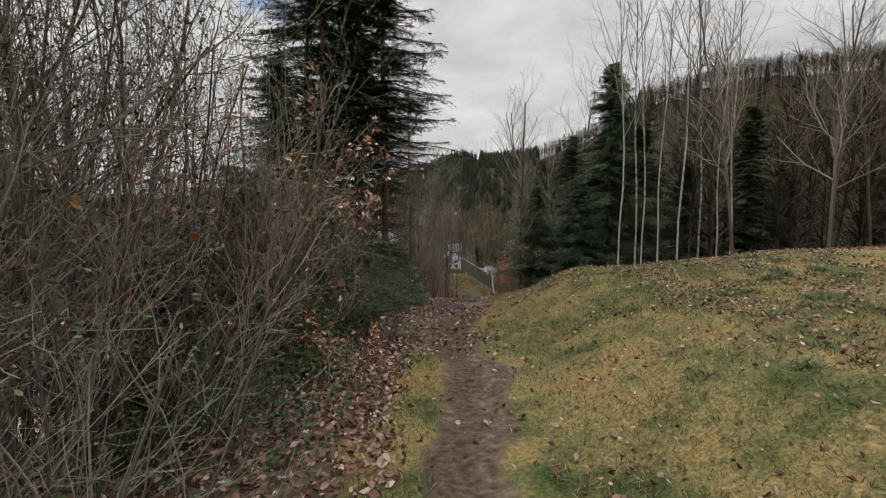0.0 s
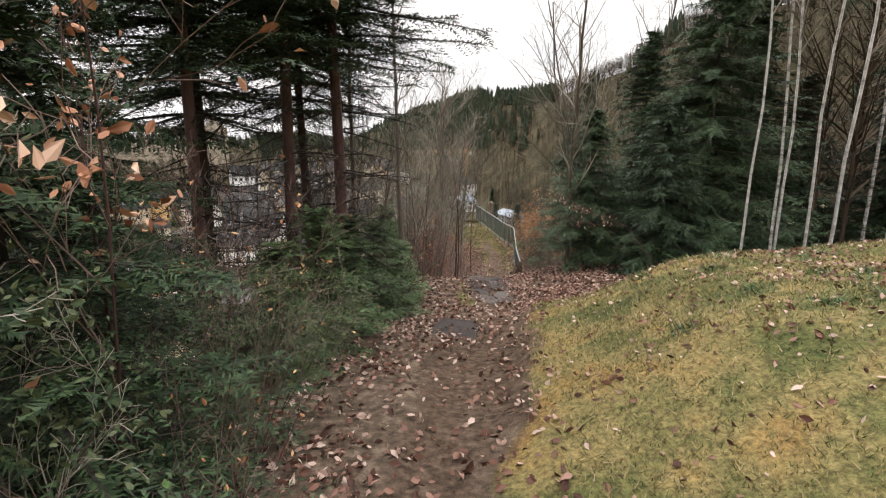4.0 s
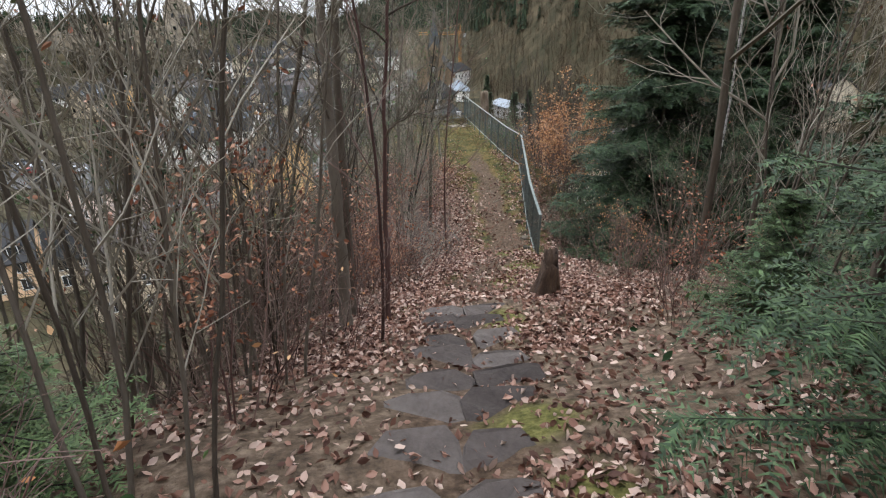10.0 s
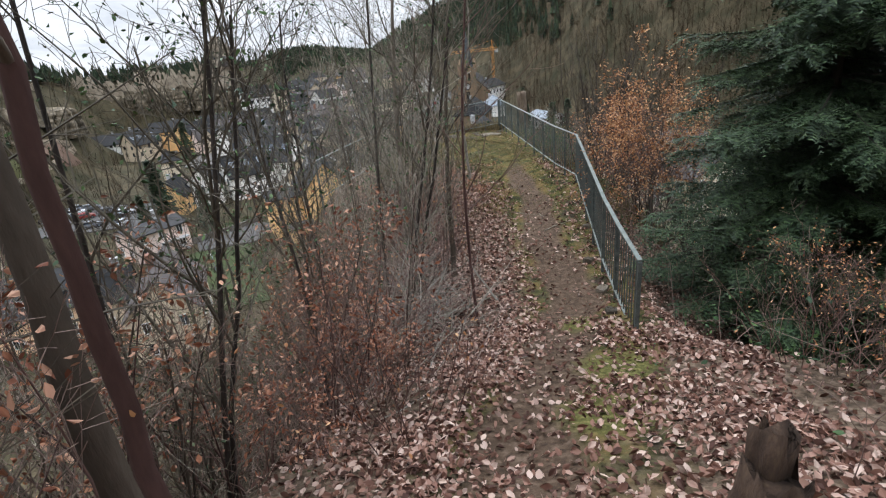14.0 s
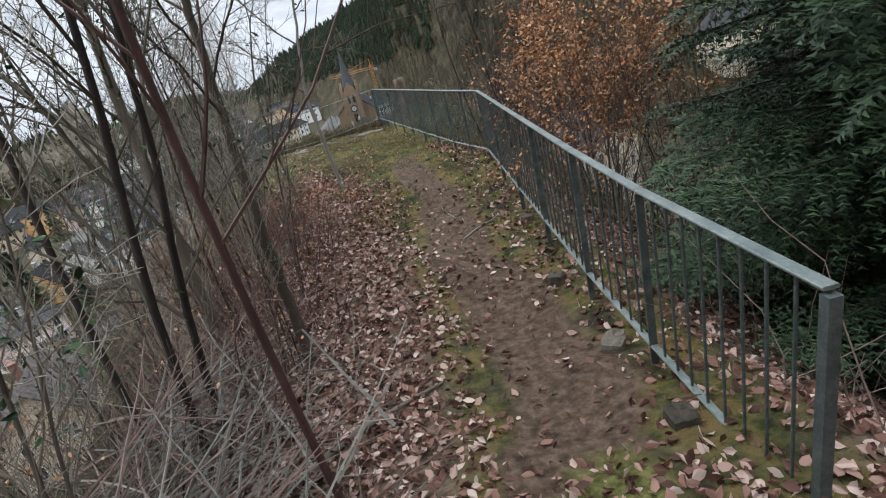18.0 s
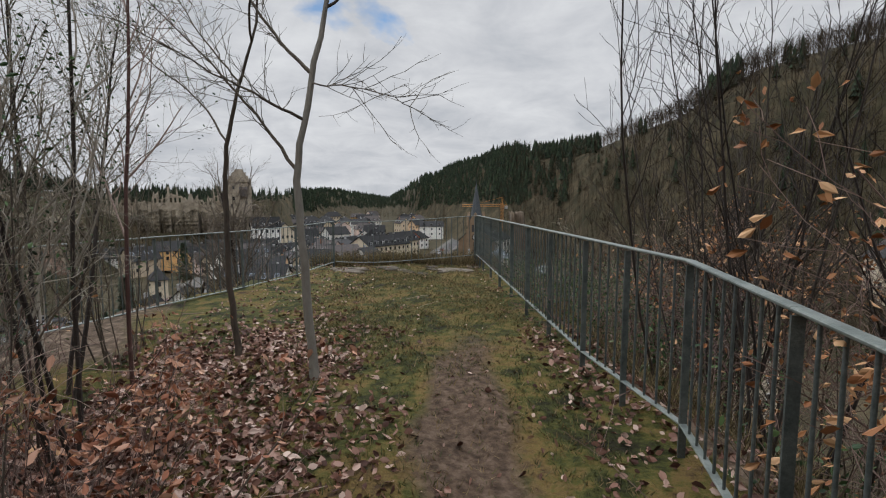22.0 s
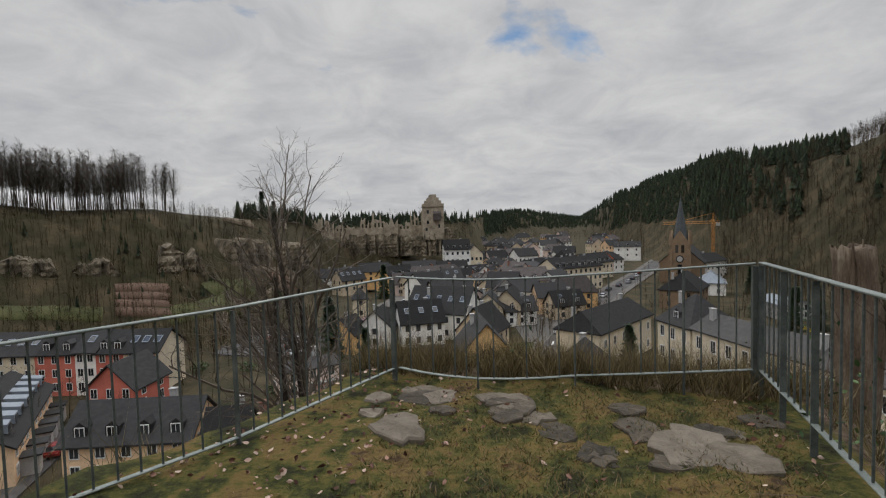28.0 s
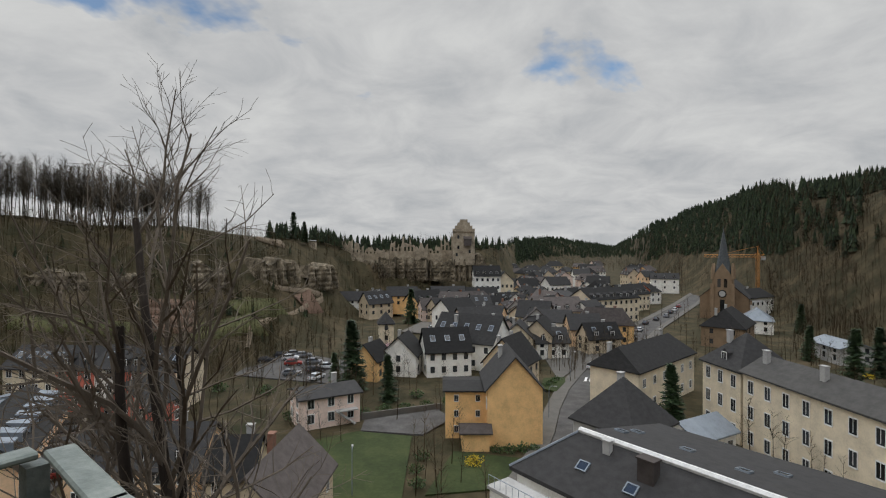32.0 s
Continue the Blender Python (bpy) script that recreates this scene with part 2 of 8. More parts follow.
# ---- mesh helpers ----
class Soup:
    """Collects points and faces of one mesh."""

    def __init__(self):
        self.v, self.f, self.n = [], [], 0

    def add(self, verts, faces):
        self.v.append(np.asarray(verts, float).reshape(-1, 3))
        self.f.extend([tuple(i + self.n for i in f) for f in faces])
        self.n += len(self.v[-1])

    def box(self, c, s, rz=0.0, rx=0.0):
        x, y, z = (v / 2 for v in s)
        p = np.array([(a, b, d) for d in (-z, z) for b in (-y, y) for a in (-x, x)])
        r = np.array(Euler((rx, 0, rz)).to_matrix())
        self.add(p @ r.T + np.array(c), [(0, 2, 3, 1), (4, 5, 7, 6), (0, 1, 5, 4), (2, 6, 7, 3), (0, 4, 6, 2), (1, 3, 7, 5)])

    def tube(self, pts, radii, sides=5, cap=True):
        pts = np.asarray(pts, float)
        k = len(pts)
        d = np.gradient(pts, axis=0)
        d /= np.linalg.norm(d, axis=1)[:, None] + 1e-9
        ref = np.array((0.31, 0.17, 0.93)) if abs(d[0][2]) < 0.9 else np.array((1.0, 0.1, 0.05))
        a = np.cross(d, ref)
        a /= np.linalg.norm(a, axis=1)[:, None] + 1e-9
        b = np.cross(d, a)
        th = np.arange(sides) * 2 * math.pi / sides
        ring = pts[:, None] + np.asarray(radii, float)[:, None, None] * (np.cos(th)[None, :, None] * a[:, None] + np.sin(th)[None, :, None] * b[:, None])
        f = [(i * sides + j, i * sides + (j + 1) % sides, (i + 1) * sides + (j + 1) % sides, (i + 1) * sides + j) for i in range(k - 1) for j in range(sides)]
        if cap:
            f += [tuple(range(sides - 1, -1, -1)), tuple((k - 1) * sides + j for j in range(sides))]
        self.add(ring, f)

    def leaves(self, centre, way, size, rng, curl=0.25, wide=0.6):
        """Bent leaves: two quads each, at the given centres."""
        c = np.asarray(centre, float).reshape(-1, 3)
        k = len(c)
        if not k:
            return
        u = np.asarray(way, float).reshape(-1, 3) + rng.normal(0, 0.35, (k, 3))
        u /= np.linalg.norm(u, axis=1)[:, None] + 1e-9
        w = np.cross(u, rng.normal(0, 1, (k, 3)))
        w /= np.linalg.norm(w, axis=1)[:, None] + 1e-9
        nn = np.cross(u, w)
        s = np.broadcast_to(np.asarray(size, float), (k,))[:, None]
        cu = rng.uniform(-curl, curl, (k, 1)) * s
        fold = nn * cu
        pts = [c - u * s * 0.5, c - u * s * 0.12 + w * s * wide * 0.46 + fold, c + u * s * 0.22 + w * s * wide * 0.42 + fold * 0.6,
               c + u * s * 0.52 + nn * cu * 0.8, c + u * s * 0.22 - w * s * wide * 0.42 + fold * 0.9, c - u * s * 0.12 - w * s * wide * 0.46 + fold * 0.4]
        V = np.stack(pts, 1).reshape(-1, 3)
        base = self.n
        self.v.append(V)
        self.n += 6 * k
        for i in range(base, base + 6 * k, 6):
            self.f.append((i, i + 1, i + 2, i + 3))
            self.f.append((i, i + 3, i + 4, i + 5))

    def mesh(self, name, mats, smooth=False):
        me = bpy.data.meshes.new(name)
        me.from_pydata(np.concatenate(self.v).tolist() if self.v else [], [], self.f)
        for m in mats if isinstance(mats, (list, tuple)) else [mats]:
            me.materials.append(m)
        if smooth:
            me.polygons.foreach_set("use_smooth", [True] * len(me.polygons))
        me.update()
        return me


def part(name, soup, mat, parent=None, label="", smooth=False):
    ob = new(name, soup.mesh(name, mat, smooth) if isinstance(soup, Soup) else soup)
    ob.parent = parent
    if label:
        ob["label"] = label
    return ob


def smooth01(v):
    v = np.clip(v, 0, 1)
    return v * v * (3 - 2 * v)


# ---- lie of the land ----
PY = [-60, -35.3, -32.5, -30.5, -27.3, -25.1, -24.2, -23.1, -21.2, -19.8, -18.5, -16.8, -15.4, -14.0, -12.55, -11, -9.6, -7.5, -5.6, 2, 60]
PX = [-12, -5.85, -5.42, -5.13, -4.74, -4.08, -3.72, -3.4, -3.15, -2.9, -2.57, -2.4, -2.03, -1.35, -0.77, -0.51, -0.4, -0.13, 0, 0, 0]
PZ = [4.6, 3.95, 3.86, 3.8, 3.55, 3.3, 3.12, 2.9, 2.7, 2.4, 1.88, 1.4, 0.85, 0.5, 0.15, 0.05, 0.07, 0.16, 0.2, 0.05, 0.05]
FENCE_Y = [-13.62, -12.52, -11.63, -7.2, -5.95, 1.58]
FENCE_X = [-0.44, -0.22, -0.05, 1.0, 0.86, 0.88]
VALLEY = -27.0
AZ = [-180, -120, -75, -52, -42, -34, -27, -20, -14, -8, -3, 0.5, 3.5, 10, 16, 25, 31, 37, 43, 50, 63, 80, 120, 180]
FOOT = [30, 30, 55, 95, 100, 105, 115, 150, 190, 270, 360, 480, 800, 600, 250, 218, 222, 160, 125, 120, 110, 110, 60, 30]
TOP = [160, 160, 170, 215, 230, 235, 250, 300, 380, 480, 560, 700, 1500, 950, 330, 278, 275, 245, 215, 205, 200, 200, 160, 160]
ELEV = [6, 9, 13, 13.4, 13.0, 11.8, 7.8, 5.4, 5.0, 4.7, 3.0, 1.5, -0.1, 0.8, 0.0, 0.1, 0.2, 0.4, 0.8, 1.9, 2.3, 2.3, 4, 6]


def far_height(x, y):
    r = np.hypot(x, y) + 1e-6
    az = np.degrees(np.arctan2(-x, y))
    foot, top, el = np.interp(az, AZ, FOOT), np.interp(az, AZ, TOP), np.interp(az, AZ, ELEV)
    rise = 1.5 + top * np.tan(np.radians(el)) - VALLEY
    s = smooth01((r - foot) / (top - foot))
    rough = 1.8 * np.sin(x * 0.045 + 1.3) * np.cos(y * 0.038) + 0.9 * np.sin(x * 0.11 + y * 0.09)
    return VALLEY + rise * s + rough * np.minimum(s * 2, 1) * np.clip((r - 60) / 60, 0, 1)


def ground(x, y):
    x, y = np.asarray(x, float), np.asarray(y, float)
    px, pz = np.interp(y, PY, PX), np.interp(y, PY, PZ)
    d = x - px
    # right edge of the ridge, its left edge and its tip
    fx = np.interp(y, FENCE_Y, FENCE_X)
    xr = np.where(y > -14, fx + 0.35, np.interp(y, [-24, -21, -17, -14], [60, 14, 2.2, -0.1]))
    xl = np.interp(y, [-60, -36, -30, -24, -18, -14, -10, -7, -5, -1.7, 1.4], [-14, -9.5, -7.6, -6.2, -4.6, -3.5, -2.7, -3.6, -4.6, -3.5, -2.7])
    out = np.maximum(np.maximum(x - xr, xl - x), y - 2.0)
    out = np.maximum(out, 0)
    # meadow hump beside the path, banked against it
    hump = 0.60 * smooth01((d - 0.55) / 2.2) * smooth01((-23.2 - y) / 2.0) + 0.3 * smooth01((d - 3) / 5) * smooth01((-21 - y) / 3)
    hump += 0.25 * smooth01((d - 0.5) / 1.5) * smooth01((-15.5 - y) / 2.5) * smooth01((y + 24.5) / 2.0)
    hump += 0.17 * smooth01((d - 0.42) / 0.16) * smooth01((y + 29) / 1.5) * smooth01((-23.6 - y) / 1.2)
    lean = -0.16 * np.clip(-d - 0.6, 0, 3) * smooth01((y + 20) / 4) * smooth01((-4 - y) / 4)
    rut = -0.05 * np.exp(-((d / 0.33) ** 2)) * smooth01((-6 - y) / 3)
    tex = 0.025 * np.sin(x * 2.7 + 0.4) * np.cos(y * 2.2) + 0.015 * np.sin(x * 6.1 + y * 3.7)
    steep = np.maximum(xl - x, 0) * smooth01((y + 26) / 5)
    local = pz + hump + lean + rut + tex - 0.75 * out - 0.25 * np.clip(out - 1, 0, 1.5) - 0.45 * np.clip(steep, 0, 12)
    far = far_height(x, y)
    return np.maximum(local, far)


def gz(x, y):
    return float(ground(x, y))


def spread(lo, hi, step, far, grow):
    """Coordinates: even between lo and hi, then ever wider out to far."""
    mid = list(np.arange(lo, hi + step / 2, step))
    a, s, right = hi, step, []
    while a < far:
        s = min(s * grow, 70)
        a += s
        right.append(a)
    a, s, left = lo, step, []
    while a > -far:
        s = min(s * grow, 70)
        a -= s
        left.append(a)
    return np.array(left[::-1] + mid + right)


gx, gy = spread(-9, 6, 0.19, 2600, 1.1), spread(-38, 3, 0.19, 2600, 1.1)
GX, GY = np.meshgrid(gx, gy)
GZ = ground(GX, GY)
nx, ny = len(gx), len(gy)
gv = np.stack([GX, GY, GZ], -1).reshape(-1, 3)
gi = (np.arange(ny - 1)[:, None] * nx + np.arange(nx - 1)[None]).ravel()
gmesh = bpy.data.meshes.new("ground")
gmesh.from_pydata(gv.tolist(), [], np.stack([gi, gi + 1, gi + nx + 1, gi + nx], 1).tolist())
gmesh.polygons.foreach_set("use_smooth", [True] * len(gmesh.polygons))
# what covers the ground: trodden earth, grass, fallen leaves, woodland floor
gd = gv[:, 0] - np.interp(gv[:, 1], PY, PX)
wob = 0.12 * np.sin(gv[:, 1] * 1.7) + 0.08 * np.sin(gv[:, 1] * 4.1 + gv[:, 0] * 2)
earth = np.exp(-(((gd + wob * 0.6) / np.interp(gv[:, 1], [-38, -30, -27, -24, -16, -8, -4], [0.14, 0.16, 0.36, 0.42, 0.44, 0.34, 0.26])) ** 4)) * smooth01((-3.0 - gv[:, 1]) / 4)
earth = np.maximum(earth, np.exp(-(((gd - 0.47) / 0.10) ** 2)) * smooth01((gv[:, 1] + 28.6) / 1.5) * smooth01((-23.6 - gv[:, 1]) / 1.0))
meadow = smooth01((gd - np.interp(gv[:, 1], [-28, -25], [0.2, 0.45]) + wob) / 0.4) * smooth01((-22.8 - gv[:, 1] - wob * 3 + np.clip(gd - 3, 0, 3) * -0.4) / 1.4)
meadow = np.maximum(meadow, 0.85 * smooth01((-0.12 - gd - wob * 0.5) / 0.15) * smooth01((gd + 0.95 + wob) / 0.4) * smooth01((-28 - gv[:, 1]) / 2))
meadow = np.maximum(meadow, smooth01((gv[:, 1] + 10.2 + wob * 4) / 2.5) * smooth01((gd + 2.3 + wob) / 0.9) * (1 - 0.0 * gd) * (gv[:, 1] < 1.7) * (gv[:, 0] < 1.2))
far_r = np.hypot(gv[:, 0], gv[:, 1])
moss = np.zeros(len(gv))
for mx, my, sx, sy in ((-3.85, -22.7, 0.14, 0.8), (-3.66, -21.4, 0.12, 0.6), (-2.45, -20.4, 0.3, 0.3), (-2.5, -19.7, 0.35, 0.25), (-2.1, -17.6, 0.25, 0.6), (-1.35, -15.2, 0.4, 0.4), (-0.95, -14.4, 0.4, 0.4), (-3.1, -16.9, 0.25, 0.35), (-0.9, -13.2, 0.25, 0.3)):
    moss = np.maximum(moss, np.exp(-(((gv[:, 0] - mx) / sx) ** 2 + ((gv[:, 1] - my) / sy) ** 2)))
meadow = np.maximum(meadow, 0.62 * smooth01((gv[:, 1] + 17.5) / 2) * smooth01((gd + np.interp(gv[:, 1], [-9, -7], [0.95, 1.7])) / 0.5) * smooth01((1.3 - gd) / 0.4) * (gv[:, 1] < -4))
turf = smooth01((gv[:, 1] + 19) / 2)
meadow = np.maximum(meadow, smooth01((gv[:, 1] + 7.5 + wob * 4) / 2.5) * smooth01((gd + 4.2 + wob * 2) / 1.2) * (gv[:, 1] < 1.7) * (gv[:, 0] < 1.2))
for nm, val in (("turf", turf), ("moss", moss), ("earth", earth), ("meadow", meadow), ("wild", np.maximum(smooth01((far_r - 45) / 30), smooth01((-0.8 - gv[:, 2]) / 3.0)))):
    at = gmesh.attributes.new(nm, "FLOAT", "POINT")
    at.data.foreach_set("value", np.asarray(val, np.float32))


def ground_material():
    m = bpy.data.materials.new("ground_cover")
    m.use_nodes = True
    n, l = m.node_tree.nodes, m.node_tree.links
    b = n["Principled BSDF"]
    b.inputs["Roughness"].default_value, b.inputs["Specular IOR Level"].default_value = 0.95, 0.15
    tc = n.new("ShaderNodeTexCoord")

    def tex(s, d=6.0, rough=0.62):
        t = n.new("ShaderNodeTexNoise")
        t.inputs["Scale"].default_value, t.inputs["Detail"].default_value, t.inputs["Roughness"].default_value = s, d, rough
        l.new(tc.outputs["Object"], t.inputs["Vector"])
        return t.outputs["Fac"]

    def ramp(f, *stops):
        r = n.new("ShaderNodeValToRGB")
        e = r.color_ramp.elements
        while len(e) < len(stops):
            e.new(0.5)
        for el, (p, c) in zip(e, stops):
            el.position, el.color = p, (*c, 1)
        l.new(f, r.inputs[0])
        return r.outputs[0]

    def mix(f, a, c):
        x = n.new("ShaderNodeMix")
        x.data_type = "RGBA"
        l.new(f, x.inputs["Factor"])
        l.new(a, x.inputs["A"])
        l.new(c, x.inputs["B"])
        return x.outputs["Result"]

    def attr(name):
        a = n.new("ShaderNodeAttribute")
        a.attribute_name = name
        return a.outputs["Fac"]

    def mask(name, s, k):
        """The attribute, frayed by noise."""
        a = n.new("ShaderNodeMath")
        a.operation = "MULTIPLY_ADD"
        l.new(tex(s), a.inputs[0])
        a.inputs[1].default_value = k
        l.new(attr(name), a.inputs[2])
        return ramp(a.outputs[0], (0.5 + k * 0.5 - 0.18, (0, 0, 0)), (min(1, 0.5 + k * 0.5 + 0.18), (1, 1, 1)))

    floor = ramp(tex(11), (0.3, (0.04, 0.029, 0.019)), (0.5, (0.118, 0.083, 0.056)), (0.7, (0.25, 0.185, 0.13)))
    soil = ramp(tex(16), (0.3, (0.038, 0.025, 0.016)), (0.5, (0.094, 0.062, 0.040)), (0.72, (0.18, 0.128, 0.09)))
    straw = ramp(tex(1.3), (0.34, (0.06, 0.085, 0.026)), (0.45, (0.145, 0.14, 0.05)), (0.55, (0.27, 0.21, 0.085)), (0.64, (0.31, 0.205, 0.075)), (0.74, (0.22, 0.12, 0.05)))
    blades = ramp(tex(30, 8.0, 0.75), (0.34, (0.12, 0.12, 0.12)), (0.5, (0.75, 0.75, 0.72)), (0.68, (1.5, 1.5, 1.45)))
    mul = n.new("ShaderNodeMix")
    mul.data_type, mul.blend_type = "RGBA", "MULTIPLY"
    mul.inputs["Factor"].default_value = 0.8
    l.new(straw, mul.inputs["A"])
    l.new(blades, mul.inputs["B"])
    woods = ramp(tex(0.11, 9.0, 0.7), (0.34, (0.022, 0.024, 0.010)), (0.5, (0.056, 0.046, 0.024)), (0.66, (0.100, 0.076, 0.043)))
    sod = ramp(tex(2.8, 9.0, 0.75), (0.36, (0.017, 0.013, 0.009)), (0.44, (0.038, 0.042, 0.012)), (0.50, (0.084, 0.078, 0.020)), (0.57, (0.155, 0.104, 0.036)), (0.66, (0.052, 0.032, 0.019)))
    c = mix(mask("meadow", 5, 0.4), floor, mix(attr("turf"), mul.outputs["Result"], sod))
    c = mix(mask("earth", 6, 0.4), c, soil)
    green = ramp(tex(20), (0.3, (0.045, 0.048, 0.014)), (0.5, (0.115, 0.108, 0.032)), (0.7, (0.21, 0.185, 0.07)))
    c = mix(mask("moss", 9, 0.5), c, green)
    c = mix(attr("wild"), c, woods)
    l.new(c, b.inputs["Base Color"])
    bp = n.new("ShaderNodeBump")
    bp.inputs["Strength"].default_value, bp.inputs["Distance"].default_value = 0.8, 0.03
    l.new(tex(30), bp.inputs["Height"])
    l.new(bp.outputs[0], b.inputs["Normal"])
    return m


gmesh.materials.append(ground_material())
tagged(new("ground", gmesh), "ridge path over grass and fallen leaves above a wooded valley", "ground", kind="structure")


# ---- railings ----
def railing(name, pts, label, bars=0.125, posts=None):
    """Panels between posts: flat top rail, bottom rail, round bars. pts: posts on plan with the ground's height."""
    th = tagged(new(name), label, "railing", "railings of the lookout")
    th.location = pts[0]
    o = np.array(pts[0])
    top_h, low_h = 0.98, 0.10
    for i, p in enumerate(pts):
        if posts and i not in posts:
            continue
        s = Soup()
        h = top_h - 0.02
        d = np.array(pts[min(i + 1, len(pts) - 1)]) - np.array(pts[max(i - 1, 0)])
        s.box(np.array(p) - o + (0, 0, h / 2 - 0.2), (0.04, 0.012 if i not in (0, len(pts) - 1) else 0.035, h + 0.4), math.atan2(d[1], d[0]) + math.pi / 2)
        part("post", s, M["rail_dark"], th)
    for a, b in zip(pts[:-1], pts[1:]):
        a, b = np.array(a) - o, np.array(b) - o
        d = b - a
        L = float(np.hypot(d[0], d[1]))
        rz, pitch = math.atan2(d[1], d[0]), math.atan2(d[2], L)
        for h, w, t, nm in ((top_h, 0.05, 0.014, "top_rail"), (low_h, 0.04, 0.012, "bottom_rail")):
            s = Soup()
            c = (a + b) / 2 + (0, 0, h)
            x, y, z = L / 2 + (0.004 if posts else -0.002), w / 2, t / 2
            rot = np.array((Matrix.Rotation(rz, 3, "Z") @ Matrix.Rotation(-pitch, 3, "Y")))
            bev = 0.004
            prof = [(-y, -z + bev), (-y, z - bev), (-y + bev, z), (y - bev, z), (y, z - bev), (y, -z + bev), (y - bev, -z), (-y + bev, -z)]
            V = np.array([(sx, py, pz) for sx in (-x, x) for py, pz in prof]) @ rot.T + c
            s.add(V, [(j, (j + 1) % 8, 8 + (j + 1) % 8, 8 + j) for j in range(8)] + [tuple(range(7, -1, -1)), tuple(range(8, 16))])
            part(nm, s, M["rail"], th)
        n = max(2, int(round(L / bars)))
        bar = Soup()
        bar.tube([(0, 0, low_h), (0, 0, 0.5), (0, 0, top_h)], [0.007] * 3, 6, cap=False)
        me = bar.mesh("bar", M["rail_dark"], True)
        for k in range(1, n):
            q = part("bar", me, None, th)
            q.location = a + d * k / n
    return th



FENCE_Z = [0.20, 0.18, 0.21, 0.24, 0.26, 0.18]
fence_pts = [(-0.44, -13.62)] + [(float(np.interp(y, FENCE_Y, FENCE_X)), y) for y in (-12.52, -11.63, -10.5, -9.4, -8.3, -7.2, -6.57, -5.95, -4.9, -3.85, -2.8, -1.75, -0.7, 0.4, 1.0, 1.58)]
railing("path_railing", [(x, y, float(np.interp(y, FENCE_Y, FENCE_Z))) for x, y in fence_pts], "weathered grey-green steel railing with flat handrail along the ridge path")
railing("front_railing", [(-2.22, 1.345, 0.065), (-1.95, 1.25, 0.065), (-1.72, 1.20, 0.065), (-1.40, 1.185, 0.065), (-1.12, 1.225, 0.07), (-0.84, 1.305, 0.075), (-0.58, 1.40, 0.085), (-0.15, 1.46, 0.11), (0.3, 1.52, 0.14), (0.84, 1.62, 0.17)], "galvanised steel railing curving round the front of the lookout", posts=(3, 6, 8, 9))
railing("side_railing", [(-2.27, 1.33, 0.06), (-2.66, -0.38, 0.05), (-3.17, -1.73, 0.05), (-3.75, -3.2, 0.07), (-4.3, -4.7, 0.08), (-4.8, -6.2, 0.08)], "galvanised steel railing along the valley side of the lookout")


# ---- plants ----
def limb(p, d, length, r, rng, steps=5, up=0.15, wander=0.22):
    """A wandering line and its radii."""
    pts, v = [np.array(p, float)], np.array(d, float)
    v /= np.linalg.norm(v)
    for i in range(steps):
        v = v + rng.normal(0, wander, 3) + (0, 0, up)
        v /= np.linalg.norm(v)
        pts.append(pts[-1] + v * length / steps)
    return np.array(pts), r * np.linspace(1, 0.35, steps + 1) ** 1.0


def grow(stem, twig, p, d, length, r, rng, level, spec, tips):
    steps = spec["steps"][level]
    pts, rad = limb(p, d, length, r, rng, steps, spec["up"][level], spec["wander"][level])
    (stem if level < spec["stem_levels"] else twig).tube(pts, np.maximum(rad, 0.0016), 7 if level == 0 and r > 0.03 else 4 if level < 2 and r > 0.006 else 3, cap=False)
    tips.append((pts[-1], pts[-1] - pts[-2]))
    if level + 1 >= len(spec["count"]) + 1 or level >= len(spec["count"]):
        return
    n = spec["count"][level]
    for k in range(n):
        f = spec["bare"][level] + (1 - spec["bare"][level]) * (k + rng.uniform(0, 0.9)) / n
        i = min(int(f * steps), steps - 1)
        q = pts[i] + (pts[i + 1] - pts[i]) * (f * steps - i)
        ax = pts[i + 1] - pts[i]
        ax /= np.linalg.norm(ax)
        side = np.cross(ax, rng.normal(0, 1, 3))
        side /= np.linalg.norm(side) + 1e-9
        a = radians(rng.uniform(*spec["angle"][level]))
        grow(stem, twig, q, ax * math.cos(a) + side * math.sin(a), length * rng.uniform(*spec["ratio"][level]) * (1.15 - 0.6 * f), float(np.interp(f * steps, range(steps + 1), rad)) * rng.uniform(0.45, 0.7), rng, level + 1, spec, tips)


SHRUB = dict(steps=[6, 4, 2, 2], up=[0.06, 0.08, 0.06, 0.05], wander=[0.10, 0.16, 0.2, 0.22], stem_levels=1, count=[6, 4, 3], bare=[0.25, 0.15, 0.15], angle=[(18, 45), (25, 55), (25, 60)], ratio=[(0.35, 0.6), (0.4, 0.65), (0.4, 0.7)])
TREE = dict(steps=[9, 5, 3, 2], up=[0.04, 0.08, 0.08, 0.06], wander=[0.05, 0.13, 0.18, 0.22], stem_levels=1, count=[13, 7, 4], bare=[0.32, 0.15, 0.12], angle=[(25, 55), (25, 55), (25, 60)], ratio=[(0.28, 0.5), (0.35, 0.6), (0.35, 0.6)])
SLIM = dict(steps=[10, 4, 3], up=[0.03, 0.1, 0.1], wander=[0.045, 0.12, 0.18], stem_levels=1, count=[16, 5], bare=[0.3, 0.2], angle=[(22, 50), (25, 50)], ratio=[(0.14, 0.3), (0.35, 0.6)])
BIRCH = dict(steps=[10, 6, 5], up=[0.03, 0.10, -0.04], wander=[0.035, 0.1, 0.2], stem_levels=1, count=[18, 8], bare=[0.42, 0.15], angle=[(20, 42), (25, 60)], ratio=[(0.18, 0.32), (0.3, 0.55)])
